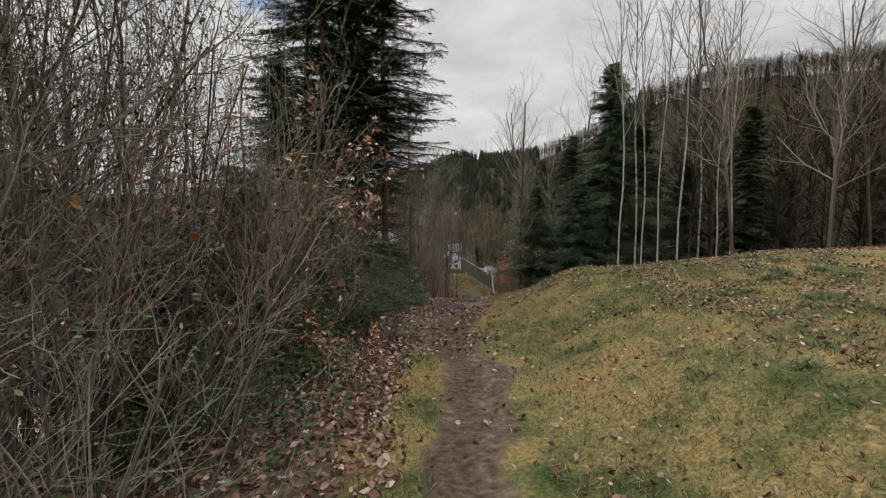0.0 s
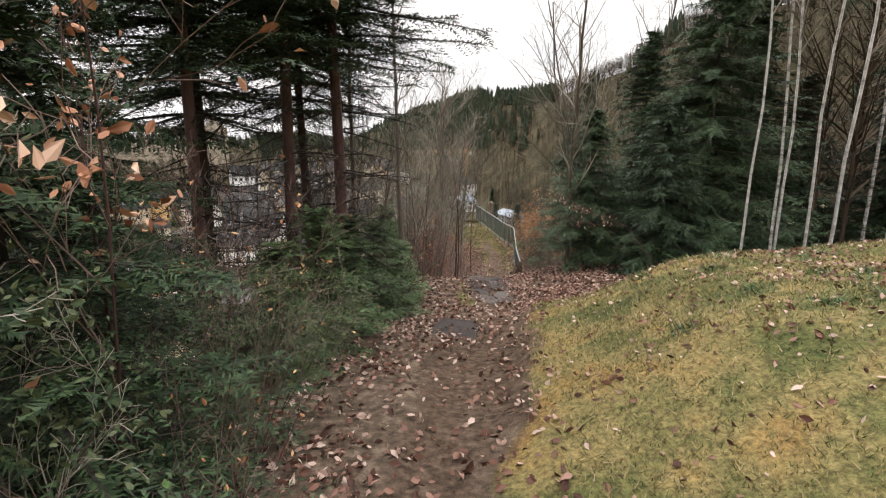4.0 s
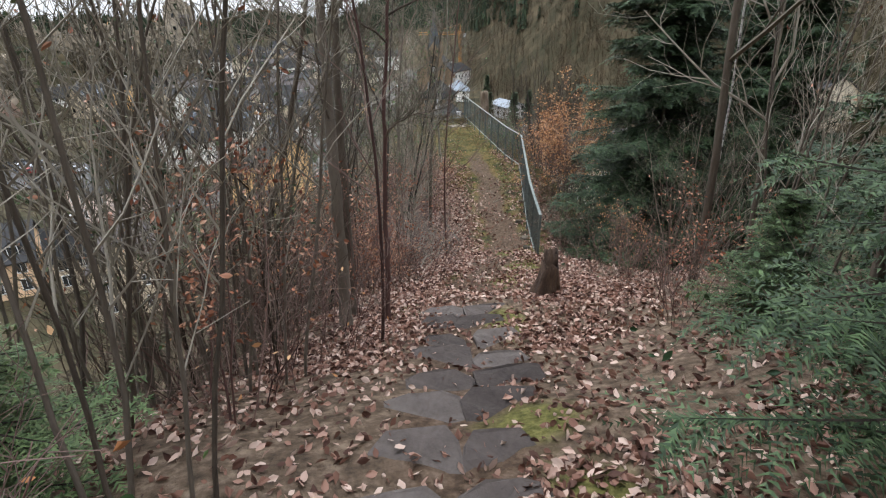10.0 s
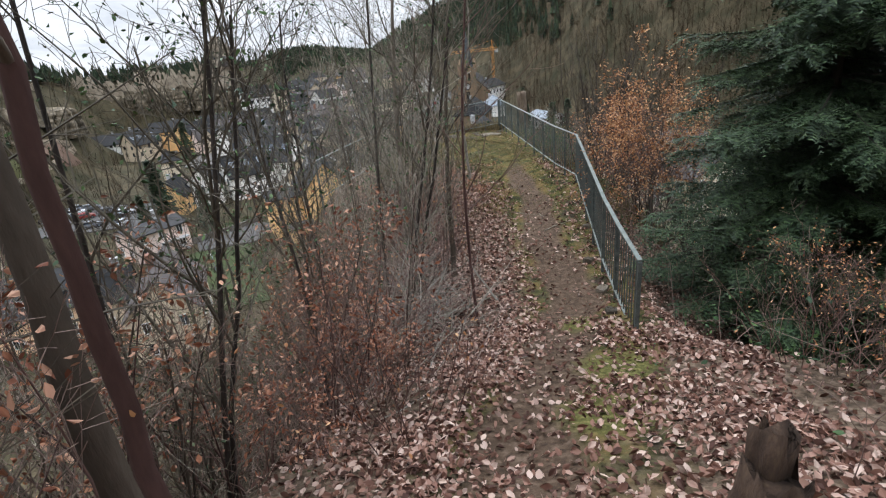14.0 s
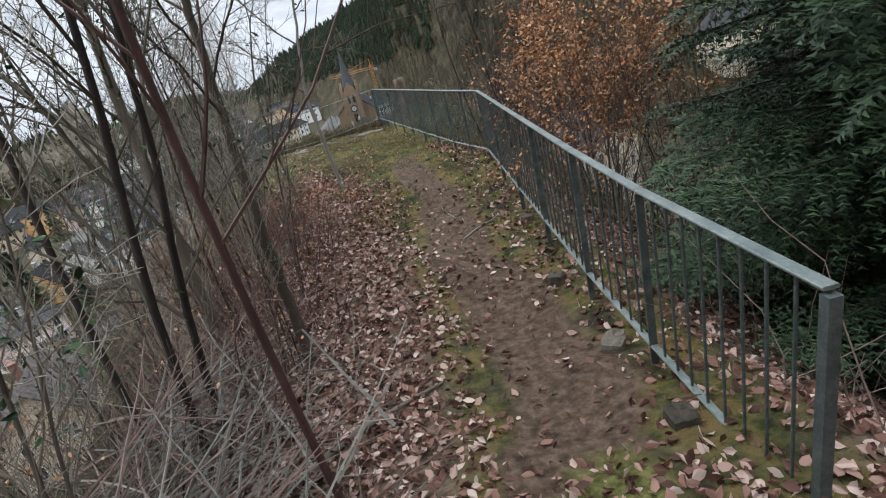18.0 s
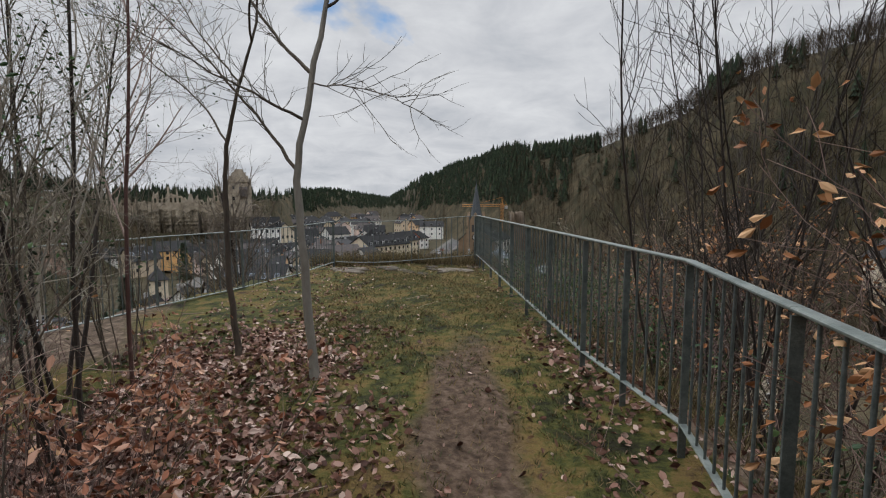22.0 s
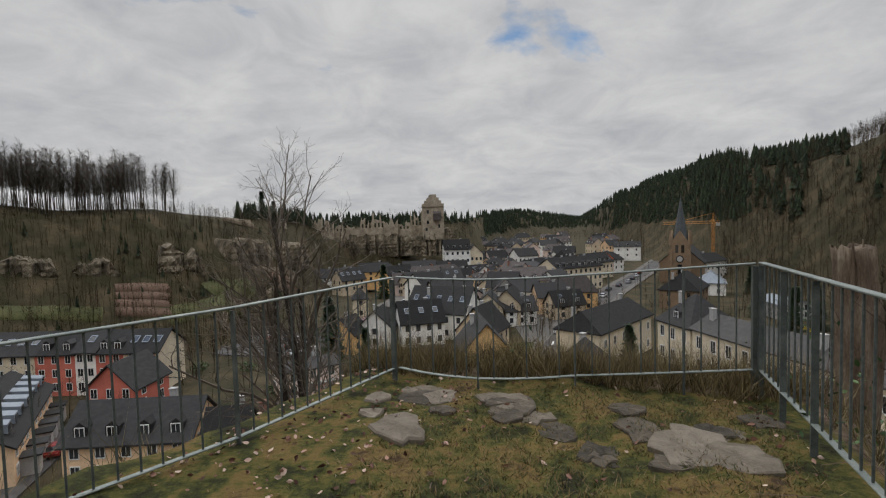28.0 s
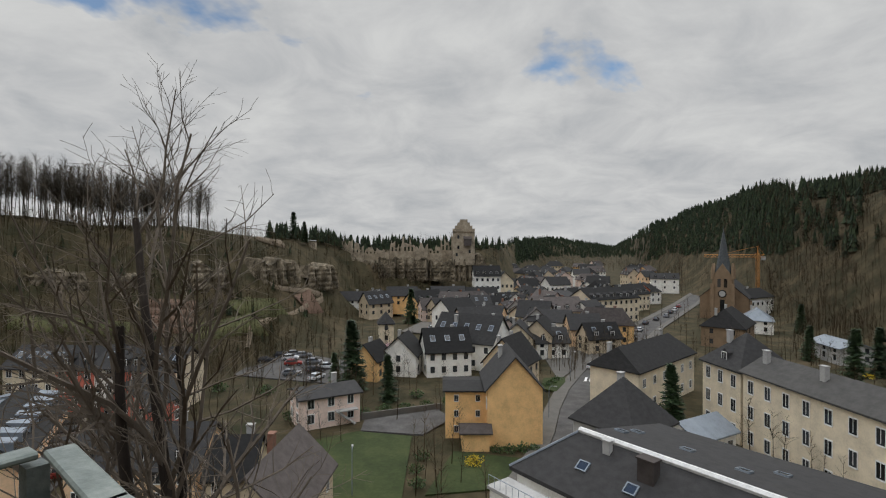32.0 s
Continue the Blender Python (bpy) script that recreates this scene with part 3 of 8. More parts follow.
HORN = dict(steps=[8, 5, 3, 2], up=[0.05, 0.06, 0.08, 0.08], wander=[0.06, 0.14, 0.18, 0.2], stem_levels=1, count=[10, 7, 4], bare=[0.22, 0.2, 0.15], angle=[(28, 60), (25, 55), (25, 50)], ratio=[(0.45, 0.7), (0.38, 0.62), (0.3, 0.55)])


def plant(name, label, category, seed, stems, height, r, spec, spread_r, bark, twig_mat, leaves=0, leaf_mat="beech", leaf_size=0.065, lean=0.25, low_leaves=0.0):
    """A bare tree or shrub of one or more stems, with clinging leaves where asked. Stands at the origin."""
    rng = np.random.default_rng(seed)
    th = tagged(new(name), label, category)
    crown, tips = Soup(), []
    for k in range(stems):
        stem = Soup()
        a = rng.uniform(0, 2 * math.pi)
        o = np.array((math.cos(a), math.sin(a), 0)) * spread_r * (rng.uniform(0.2, 1) if stems > 1 else 0)
        d = (math.cos(a) * lean * rng.uniform(0.2, 1), math.sin(a) * lean * rng.uniform(0.2, 1), 1)
        grow(stem, crown, o - (0, 0, 0.15), d, height * (rng.uniform(0.65, 1.0) if stems > 1 else 1), r * (rng.uniform(0.6, 1) if stems > 1 else 1), rng, 0, spec, tips)
        part("trunk" if stems == 1 else "stem", stem, M[bark], th, smooth=True)
    tagged(part("crown", crown, M[twig_mat], th), kind="stuff")
    if leaves:
        fol = Soup()
        z = np.array([t[0][2] for t in tips])
        w = np.ones(len(tips)) if not low_leaves else np.exp(-z / low_leaves)
        idx = rng.choice(len(tips), leaves, p=w / w.sum())
        c = np.array([tips[i][0] for i in idx]) + rng.normal(0, 0.05, (leaves, 3))
        u = np.array([tips[i][1] for i in idx])
        u = u / np.linalg.norm(u, axis=1)[:, None] + (0, 0, -0.6)
        fol.leaves(c, u, rng.uniform(0.6, 1.25, leaves) * leaf_size, rng, 0.55, 0.5)
        tagged(part("foliage", fol, M[leaf_mat], th), kind="stuff")
    return th


def sprays(soup, start, way, side, length, rng, pairs=7, needle=0.03, width=0.012):
    """Needle-clad twigs: pairs of thin needles along each."""
    k = len(start)
    f = (np.arange(pairs) + 0.5) / pairs
    c = start[:, None] + way[:, None] * (length[:, None] * f)[..., None]
    out = []
    for sg in (-1, 1):
        tip = c + (way[:, None] * 0.75 + sg * side[:, None] * 0.8 + rng.normal(0, 0.22, (k, pairs, 3))) * (needle * (1.15 - 0.5 * f))[None, :, None]
        w = way[:, None] * width
        out.append(np.stack([c - w, tip, c + w], 2))
    V = np.concatenate(out, 1).reshape(-1, 3)
    base = soup.n
    soup.v.append(V)
    soup.n += len(V)
    soup.f.extend([(i, i + 1, i + 2) for i in range(base, soup.n, 3)])


def spruce(name, label, seed, height, radius, dense=1.0, bare=0.02, needle=0.07, pairs=4, gap=0.14, droop=0.25, dead=False, thick=0.010, width=0.013, green="needle", layers=False, snags=34, bark="bark_dark"):
    rng = np.random.default_rng(seed)
    th = tagged(new(name), label, "conifer")
    tr, wood, ned = Soup(), Soup(), Soup()
    pts, rad = limb((0, 0, -0.2), (0, 0, 1), height + 0.2, thick * height, rng, 10, 0.1, 0.015)
    rad = thick * height * np.linspace(1, 0.08, 11)
    tr.tube(pts, rad, 8, cap=False)
    S, W, N, L = [], [], [], []
    z = height * bare + 0.15
    while z < height * 0.98:
        f = z / height
        reach = radius * (1 - f) ** 0.8 * (0.82 + 0.18 * min(1, f / 0.1)) + 0.06
        for k in range(rng.integers(6, 10)):
            a = rng.uniform(0, 2 * math.pi)
            ln = reach * rng.uniform(0.45, 1.15)
            d = np.array((math.cos(a), math.sin(a), rng.uniform(-0.15, 0.12) + 0.9 * max(0, f - 0.6)))
            p0 = np.array([np.interp(z, pts[:, 2], pts[:, i]) for i in range(2)] + [z])
            st = 6
            line, v = [p0], d / np.linalg.norm(d)
            for i in range(st):
                v = v + (0, 0, -droop * (0.35 if i < 3 else -0.25)) + rng.normal(0, 0.04, 3)
                v /= np.linalg.norm(v)
                line.append(line[-1] + v * ln / st)
            line = np.array(line)
            wood.tube(line, np.linspace(0.006 + 0.010 * ln, 0.002, st + 1), 3, cap=False)
            n = max(4, int(ln / 0.075 * dense))
            g = np.linspace(0.06, 1.0, n)
            q = np.stack([np.interp(g * st, range(st + 1), line[:, i]) for i in range(3)], 1)
            ax = np.gradient(q, axis=0)
            ax /= np.linalg.norm(ax, axis=1)[:, None]
            sd = np.cross(ax, (0, 0, 1))
            sd /= np.linalg.norm(sd, axis=1)[:, None]
            for sg in (-1, 1):
                w = ax * rng.uniform(0.5, 1.0, (n, 1)) + sg * sd * 0.9 + (0, 0, -0.18) + rng.normal(0, 0.12, (n, 3))
                w /= np.linalg.norm(w, axis=1)[:, None]
                S.append(q)
                W.append(w)
                nn = np.cross(w, (0, 0, 1)) + rng.normal(0, 0.2, (n, 3))
                N.append(nn / np.linalg.norm(nn, axis=1)[:, None])
                L.append((0.12 + 0.26 * ln * np.sin(g * math.pi * 0.85 + 0.25)) * rng.uniform(0.6, 1.15, n))
            if layers:
                for sg in (-0.5, 0.5):
                    w = ax * 0.6 + sg * sd + (0, 0, -0.75) + rng.normal(0, 0.2, (n, 3))
                    S.append(q)
                    W.append(w / np.linalg.norm(w, axis=1)[:, None])
                    N.append(sd + rng.normal(0, 0.3, (n, 3)))
                    L.append((0.10 + 0.14 * ln) * rng.uniform(0.5, 1.2, n))
            S.append(q[:-1])
            W.append(ax[:-1])
            N.append(sd[:-1])
            L.append(np.full(n - 1, ln / n * 1.4))
        z += gap * rng.uniform(0.7, 1.2) * (1.0 if f < 0.75 else 0.6)
    sprays(ned, np.concatenate(S), np.concatenate(W), np.concatenate(N), np.concatenate(L), rng, pairs, needle, width)
    if dead:
        # dead lower boughs on the bare trunk
        for k in range(snags):
            zz, a = rng.uniform(0.3, height * bare), rng.uniform(0, 2 * math.pi)
            ln = rng.uniform(0.3, 1.0)
            q, rr = limb((0, 0, zz), (math.cos(a), math.sin(a), rng.uniform(-0.3, 0.2)), ln, 0.012, rng, 5, -0.05, 0.12)
            wood.tube(q, rr, 3, cap=False)
            for i in range(1, 6):
                for _ in range(3):
                    q2, r2 = limb(q[i], rng.normal(0, 1, 3) + (0, 0, -0.2), ln * 0.3, 0.004, rng, 3, -0.05, 0.25)
                    wood.tube(q2, r2, 3, cap=False)
    part("trunk", tr, M[bark], th, smooth=True)
    tagged(part("bough", wood, M["bark_dark"], th), kind="stuff")
    tagged(part("needle", ned, M[green], th), kind="stuff")
    return th


def put(first, spots, group=""):
    """The thing stands at its first spot and copies at the rest: x, y, turn, size."""
    if group:
        first["group"] = group
    for i, (x, y, a, s) in enumerate(spots):
        ob = first if i == 0 else copy_thing(first, pose(0, 0, 0))
        ob.matrix_basis = pose(x, y, gz(x, y) - 0.02, 0, 0, a) @ Matrix.Diagonal((s, s, s, 1))




# ---- far woods ----
def tri_mesh(name, V, mat):
    """A mesh of loose triangles, shaped (n, 3, 3)."""
    V = np.asarray(V, np.float32)
    k = len(V)
    me = bpy.data.meshes.new(name)
    me.vertices.add(3 * k)
    me.vertices.foreach_set("co", V.reshape(-1))
    me.loops.add(3 * k)
    me.loops.foreach_set("vertex_index", np.arange(3 * k, dtype=np.int32))
    me.polygons.add(k)
    me.polygons.foreach_set("loop_start", np.arange(0, 3 * k, 3, dtype=np.int32))
    me.materials.append(mat)
    me.update(calc_edges=True)
    return me


def bare_trees(xy, height, rng, twigs=24, reach=0.28, low=0.25, thick=0.017, fine=0.38):
    """Trunks with fans of thin twigs."""
    k = len(xy)
    base = np.column_stack([xy, ground(xy[:, 0], xy[:, 1]) - 0.3])
    H = height * rng.uniform(0.7, 1.15, k)
    lean = rng.normal(0, 0.05, (k, 3)) * H[:, None]
    lean[:, 2] = H
    out = []
    for a in (0.3, 2.4):
        w = np.array((math.cos(a), math.sin(a), 0)) * (H * thick)[:, None]
        out.append(np.stack([base - w, base + w, base + lean * 0.97], 1))
    f = rng.uniform(low, 0.96, (k, twigs)) ** 0.8
    p = base[:, None] + lean[:, None] * f[..., None]
    ang = rng.uniform(0, 2 * math.pi, (k, twigs))
    ln = H[:, None] * reach * rng.uniform(0.4, 1.1, (k, twigs)) * (1.25 - f)
    tip = p + np.stack([np.cos(ang) * ln, np.sin(ang) * ln, ln * rng.uniform(0.3, 1.3, (k, twigs))], -1)
    w = (H * thick * fine)[:, None, None] * np.stack([-np.sin(ang), np.cos(ang), 0.4 * np.ones_like(ang)], -1)
    out.append(np.stack([p - w, p + w, tip], 2).reshape(-1, 3, 3))
    mid = p + (tip - p) * 0.45
    tip2 = mid + (tip - mid) * 0.8 + rng.normal(0, 1, tip.shape) * (ln * 0.28)[..., None]
    out.append(np.stack([mid - w * 0.6, mid + w * 0.6, tip2], 2).reshape(-1, 3, 3))
    return np.concatenate(out)


def fir_trees(xy, height, rng, tiers=5, sides=7):
    k = len(xy)
    base = np.column_stack([xy, ground(xy[:, 0], xy[:, 1]) - 0.3])
    H = height * rng.uniform(0.6, 1.2, k)
    out = []
    for t in range(tiers):
        f0, f1 = 0.08 + 0.8 * t / tiers, min(1.0, 0.08 + 0.8 * (t + 1.75) / tiers)
        R = H * 0.19 * (1 - t / tiers) ** 0.85 + 0.02 * H
        top = base + np.stack([0 * H, 0 * H, H * f1], -1)
        for j in range(sides):
            a0 = 2 * math.pi * j / sides + rng.uniform(-0.3, 0.3, k) + t
            a1 = a0 + 2 * math.pi / sides * 1.15
            r0, r1 = R * rng.uniform(0.7, 1.2, k), R * rng.uniform(0.6, 1.1, k)
            p0 = base + np.stack([np.cos(a0) * r0, np.sin(a0) * r0, H * (f0 + rng.uniform(-0.03, 0.03, k))], -1)
            p1 = base + np.stack([np.cos(a1) * r1, np.sin(a1) * r1, H * (f0 + rng.uniform(-0.03, 0.03, k))], -1)
            out.append(np.stack([p0, p1, top], 1))
    return np.concatenate(out)


def sector(n, az0, az1, f0, f1, rng):
    """Random spots between two bearings; f0, f1: how far up from the hill's foot to its top."""
    az = rng.uniform(az0, az1, n)
    foot, top = np.interp(az, AZ, FOOT), np.interp(az, AZ, TOP)
    r = foot + (top - foot) * rng.uniform(f0, f1, n)
    a = np.radians(az)
    return np.column_stack([-np.sin(a) * r, np.cos(a) * r])


M["wood_far"] = material("bare_woodland", ((0.3, (0.030, 0.0225, 0.013)), (0.5, (0.064, 0.047, 0.029)), (0.72, (0.115, 0.087, 0.056))), 0.95, 0.03, bump=0, island=0.5, spec=0.05)
M["scrub_far"] = material("slope_scrub", ((0.3, (0.02, 0.017, 0.008)), (0.5, (0.05, 0.039, 0.019)), (0.72, (0.10, 0.078, 0.04))), 0.95, 0.03, bump=0, island=0.5, spec=0.05)
M["beech_far"] = material("far_beech_bark", ((0.3, (0.055, 0.046, 0.036)), (0.5, (0.105, 0.09, 0.072)), (0.72, (0.17, 0.15, 0.125))), 0.95, 0.03, bump=0, island=0.5, spec=0.05)
M["fir_far"] = material("fir_woodland", ((0.3, (0.013, 0.021, 0.011)), (0.5, (0.028, 0.042, 0.021)), (0.72, (0.055, 0.074, 0.035))), 0.9, 0.03, bump=0, island=0.4)


def woods(name, label, tris, mat):
    tagged(new(name, tri_mesh(name, tris, M[mat])), label, "woodland", kind="stuff")


wr = np.random.default_rng(21)
woods("bare_woodland", "brown leafless woodland covering the steep valley side", np.concatenate([
    bare_trees(sector(5200, -75, -9, 0.02, 1.06, wr), 8.5, wr, 30, 0.42, 0.22, 0.008, 0.6), bare_trees(sector(700, -16, 2, 0.0, 0.8, wr), 9, wr, 20, 0.5, 0.3, 0.009),
    bare_trees(sector(800, -75, -17, 0.86, 1.05, wr), 8, wr, 36, 0.42, 0.15, 0.008),
    bare_trees(sector(500, -175, -75, 0.15, 1.0, wr), 12, wr, 16), bare_trees(sector(700, -3, 12, -0.25, 0.7, wr), 11, wr, 16, 0.5, 0.3, 0.009)]), "wood_far")
woods("bare_woodland", "brown scrub and leafless trees on the slope below the cliffs", np.concatenate([
    bare_trees(sector(2900, 40, 78, 0.0, 0.97, wr), 5.2, wr, 16, 0.6, 0.12, 0.012), bare_trees(sector(900, 14, 41, -0.1, 0.9, wr), 5.5, wr, 24, 0.42, 0.12, 0.010)]), "scrub_far")
woods("beech_stand", "tall leafless beeches with pale straight trunks on the hilltop", np.concatenate([bare_trees(sector(300, 49.5, 72, 0.9, 1.16, wr), 18, wr, 200, 0.30, 0.24, 0.009, 0.2), bare_trees(sector(10, 46.5, 50, 0.95, 1.03, wr), 16, wr, 260, 0.34, 0.22, 0.011, 0.2)]), "beech_far")
woods("fir_woodland", "dark green fir wood on the far hillside", np.concatenate([
    fir_trees(sector(60, -33.5, -30.5, 0.85, 1.03, wr), 10, wr), fir_trees(sector(1700, -12, 0, 0.42, 1.05, wr), 7, wr), fir_trees(sector(170, -17, -8, 0.4, 1.0, wr), 10, wr), fir_trees(sector(500, -1, 7, 0.35, 1.03, wr), 9, wr), fir_trees(sector(40, -30, -14, 0.5, 1.0, wr), 8, wr),
    fir_trees(sector(200, -20, -13, 0.8, 1.05, wr), 9, wr), fir_trees(sector(120, -75, -36, 0.2, 1.0, wr), 8, wr), fir_trees(sector(1700, 2, 14, 0.4, 1.03, wr), 8, wr), fir_trees(sector(260, 14, 34, 0.85, 1.1, wr), 7, wr),
    fir_trees(sector(60, 34, 41, 0.9, 1.05, wr), 7, wr), fir_trees(sector(60, 36, 66, 0.1, 0.85, wr), 3.6, wr), fir_trees(sector(300, -175, -80, 0.15, 1.0, wr), 13, wr)]), "fir_far")
# trees among the houses
tw = []
for lat, dep, n, sl, sd in ((-22, 96, 40, 10, 10), (-28, 150, 70, 16, 26), (-50, 110, 80, 24, 22), (34, 126, 70, 4, 14), (46, 152, 80, 6, 20), (70, 205, 40, 14, 30), (10, 200, 40, 30, 40), (118, 150, 60, 20, 30), (0, 60, 14, 3, 8), (70, 95, 40, 16, 22), (-70, 90, 70, 22, 20), (-20, 230, 90, 40, 14), (-22, 238, 120, 22, 5), (12, 238, 50, 10, 4), (-34, 120, 26, 12, 12), (20, 118, 16, 3, 8), (66, 62, 30, 10, 16), (43.5, 62, 6, 1, 7), (85, 118, 50, 14, 20), (-72, 110, 60, 14, 12), (-20, 66, 5, 1, 6), (60, 330, 90, 70, 50)):
    q = wr.normal(0, 1, (n, 2)) * (sl, sd) + (lat, dep)
    c, sn = math.cos(radians(22)), math.sin(radians(22))
    tw.append(bare_trees(np.column_stack([-1.2 + q[:, 0] * c - q[:, 1] * sn, 0.7 + q[:, 0] * sn + q[:, 1] * c]), 7.5, wr, 34, 0.34, 0.2, 0.010))
woods("town_trees", "leafless street and garden trees between the houses", np.concatenate(tw), "wood_far")


# ---- the town ----
def town(lat, dep):
    """From metres to the right and ahead of the lookout, along the valley's heading, to the world."""
    c, s = math.cos(radians(22)), math.sin(radians(22))
    return -1.2 + lat * c - dep * s, 0.7 + lat * s + dep * c


for nm, c in dict(cream=(0.72, 0.62, 0.455), white=(0.88, 0.85, 0.78), yellow=(0.82, 0.52, 0.23), peach=(0.80, 0.56, 0.35), red=(0.58, 0.17, 0.12), orange=(0.60, 0.19, 0.10), pink=(0.80, 0.64, 0.55), stonewall=(0.25, 0.175, 0.11), grey=(0.42, 0.41, 0.39), buff=(0.62, 0.51, 0.36)).items():
    M[nm] = plain(nm + "_plaster", c, 0.9, scale=0.5, bump=0.15, bump_scale=6)
M["slate"] = material("slate_roof", ((0.3, (0.0105, 0.010, 0.0095)), (0.5, (0.024, 0.023, 0.022)), (0.72, (0.05, 0.048, 0.047))), 0.75, 1.2, bump=0.5, bump_scale=5, stretch=(1, 1, 2), per_object=0.35, spec=0.2)
M["tiles"] = material("brown_tile_roof", ((0.3, (0.034, 0.027, 0.024)), (0.5, (0.07, 0.058, 0.052)), (0.72, (0.125, 0.105, 0.096))), 0.8, 1.2, bump=0.5, bump_scale=5, per_object=0.3)
M["school_roof"] = material("weathered_slate_roof", ((0.3, (0.022, 0.021, 0.02)), (0.5, (0.045, 0.043, 0.04)), (0.72, (0.08, 0.076, 0.07))), 0.85, 1.2, bump=0.5, bump_scale=5, per_object=0.3)
M["zinc"] = plain("zinc", (0.24, 0.27, 0.30), 0.4, scale=0.8, metal=0.2)
M["glass"] = material("window_glass", ((0.3, (0.012, 0.014, 0.016)), (0.7, (0.05, 0.055, 0.06))), 0.08, 0.5, bump=0, spec=0.6, per_object=0.5)
M["paint"] = plain("white_paint", (0.78, 0.77, 0.74), 0.6, scale=2)
M["asphalt"] = material("asphalt", ((0.3, (0.045, 0.042, 0.039)), (0.5, (0.085, 0.08, 0.075)), (0.72, (0.14, 0.132, 0.123))), 0.9, 0.4, bump=0.3, bump_scale=20)
M["lawn"] = material("lawn", ((0.3, (0.018, 0.028, 0.008)), (0.5, (0.036, 0.05, 0.014)), (0.72, (0.07, 0.08, 0.026))), 0.95, 0.25, bump=0.6, bump_scale=8)
M["brick"] = plain("brick", (0.25, 0.13, 0.09), 0.9, scale=3)

_w = Soup()
_w.box((0, 0, 0), (1, 0.12, 1))
PANE = _w.mesh("pane", M["glass"])
_w = Soup()
for dx, dz, sx, sz in ((-0.54, 0, 0.08, 1.16), (0.54, 0, 0.08, 1.16), (0, 0.54, 1.0, 0.08), (0, -0.55, 1.0, 0.1), (0, 0.1, 0.05, 0.98)):
    _w.box((dx, 0, dz), (sx, 0.2, sz))
FRAME = _w.mesh("window_frame", M["paint"])
_w = Soup()
for dx, dz, sx, sz in ((-0.56, 0, 0.12, 1.24), (0.56, 0, 0.12, 1.24), (0, 0.56, 1.0, 0.12), (0, -0.56, 1.0, 0.12)):
    _w.box((dx, 0, dz), (sx, 0.2, sz))
SKYFRAME = _w.mesh("skylight_frame", M["zinc"])


def window(th, m, w, h, detail):
    """One window in the wall's plane, at the local pose m."""
    p = part("window", PANE, None, th)
    p.matrix_basis = m @ Matrix.Diagonal((w, 1, h, 1))
    if detail:
        f = part("window_frame", FRAME, None, p)
    return p


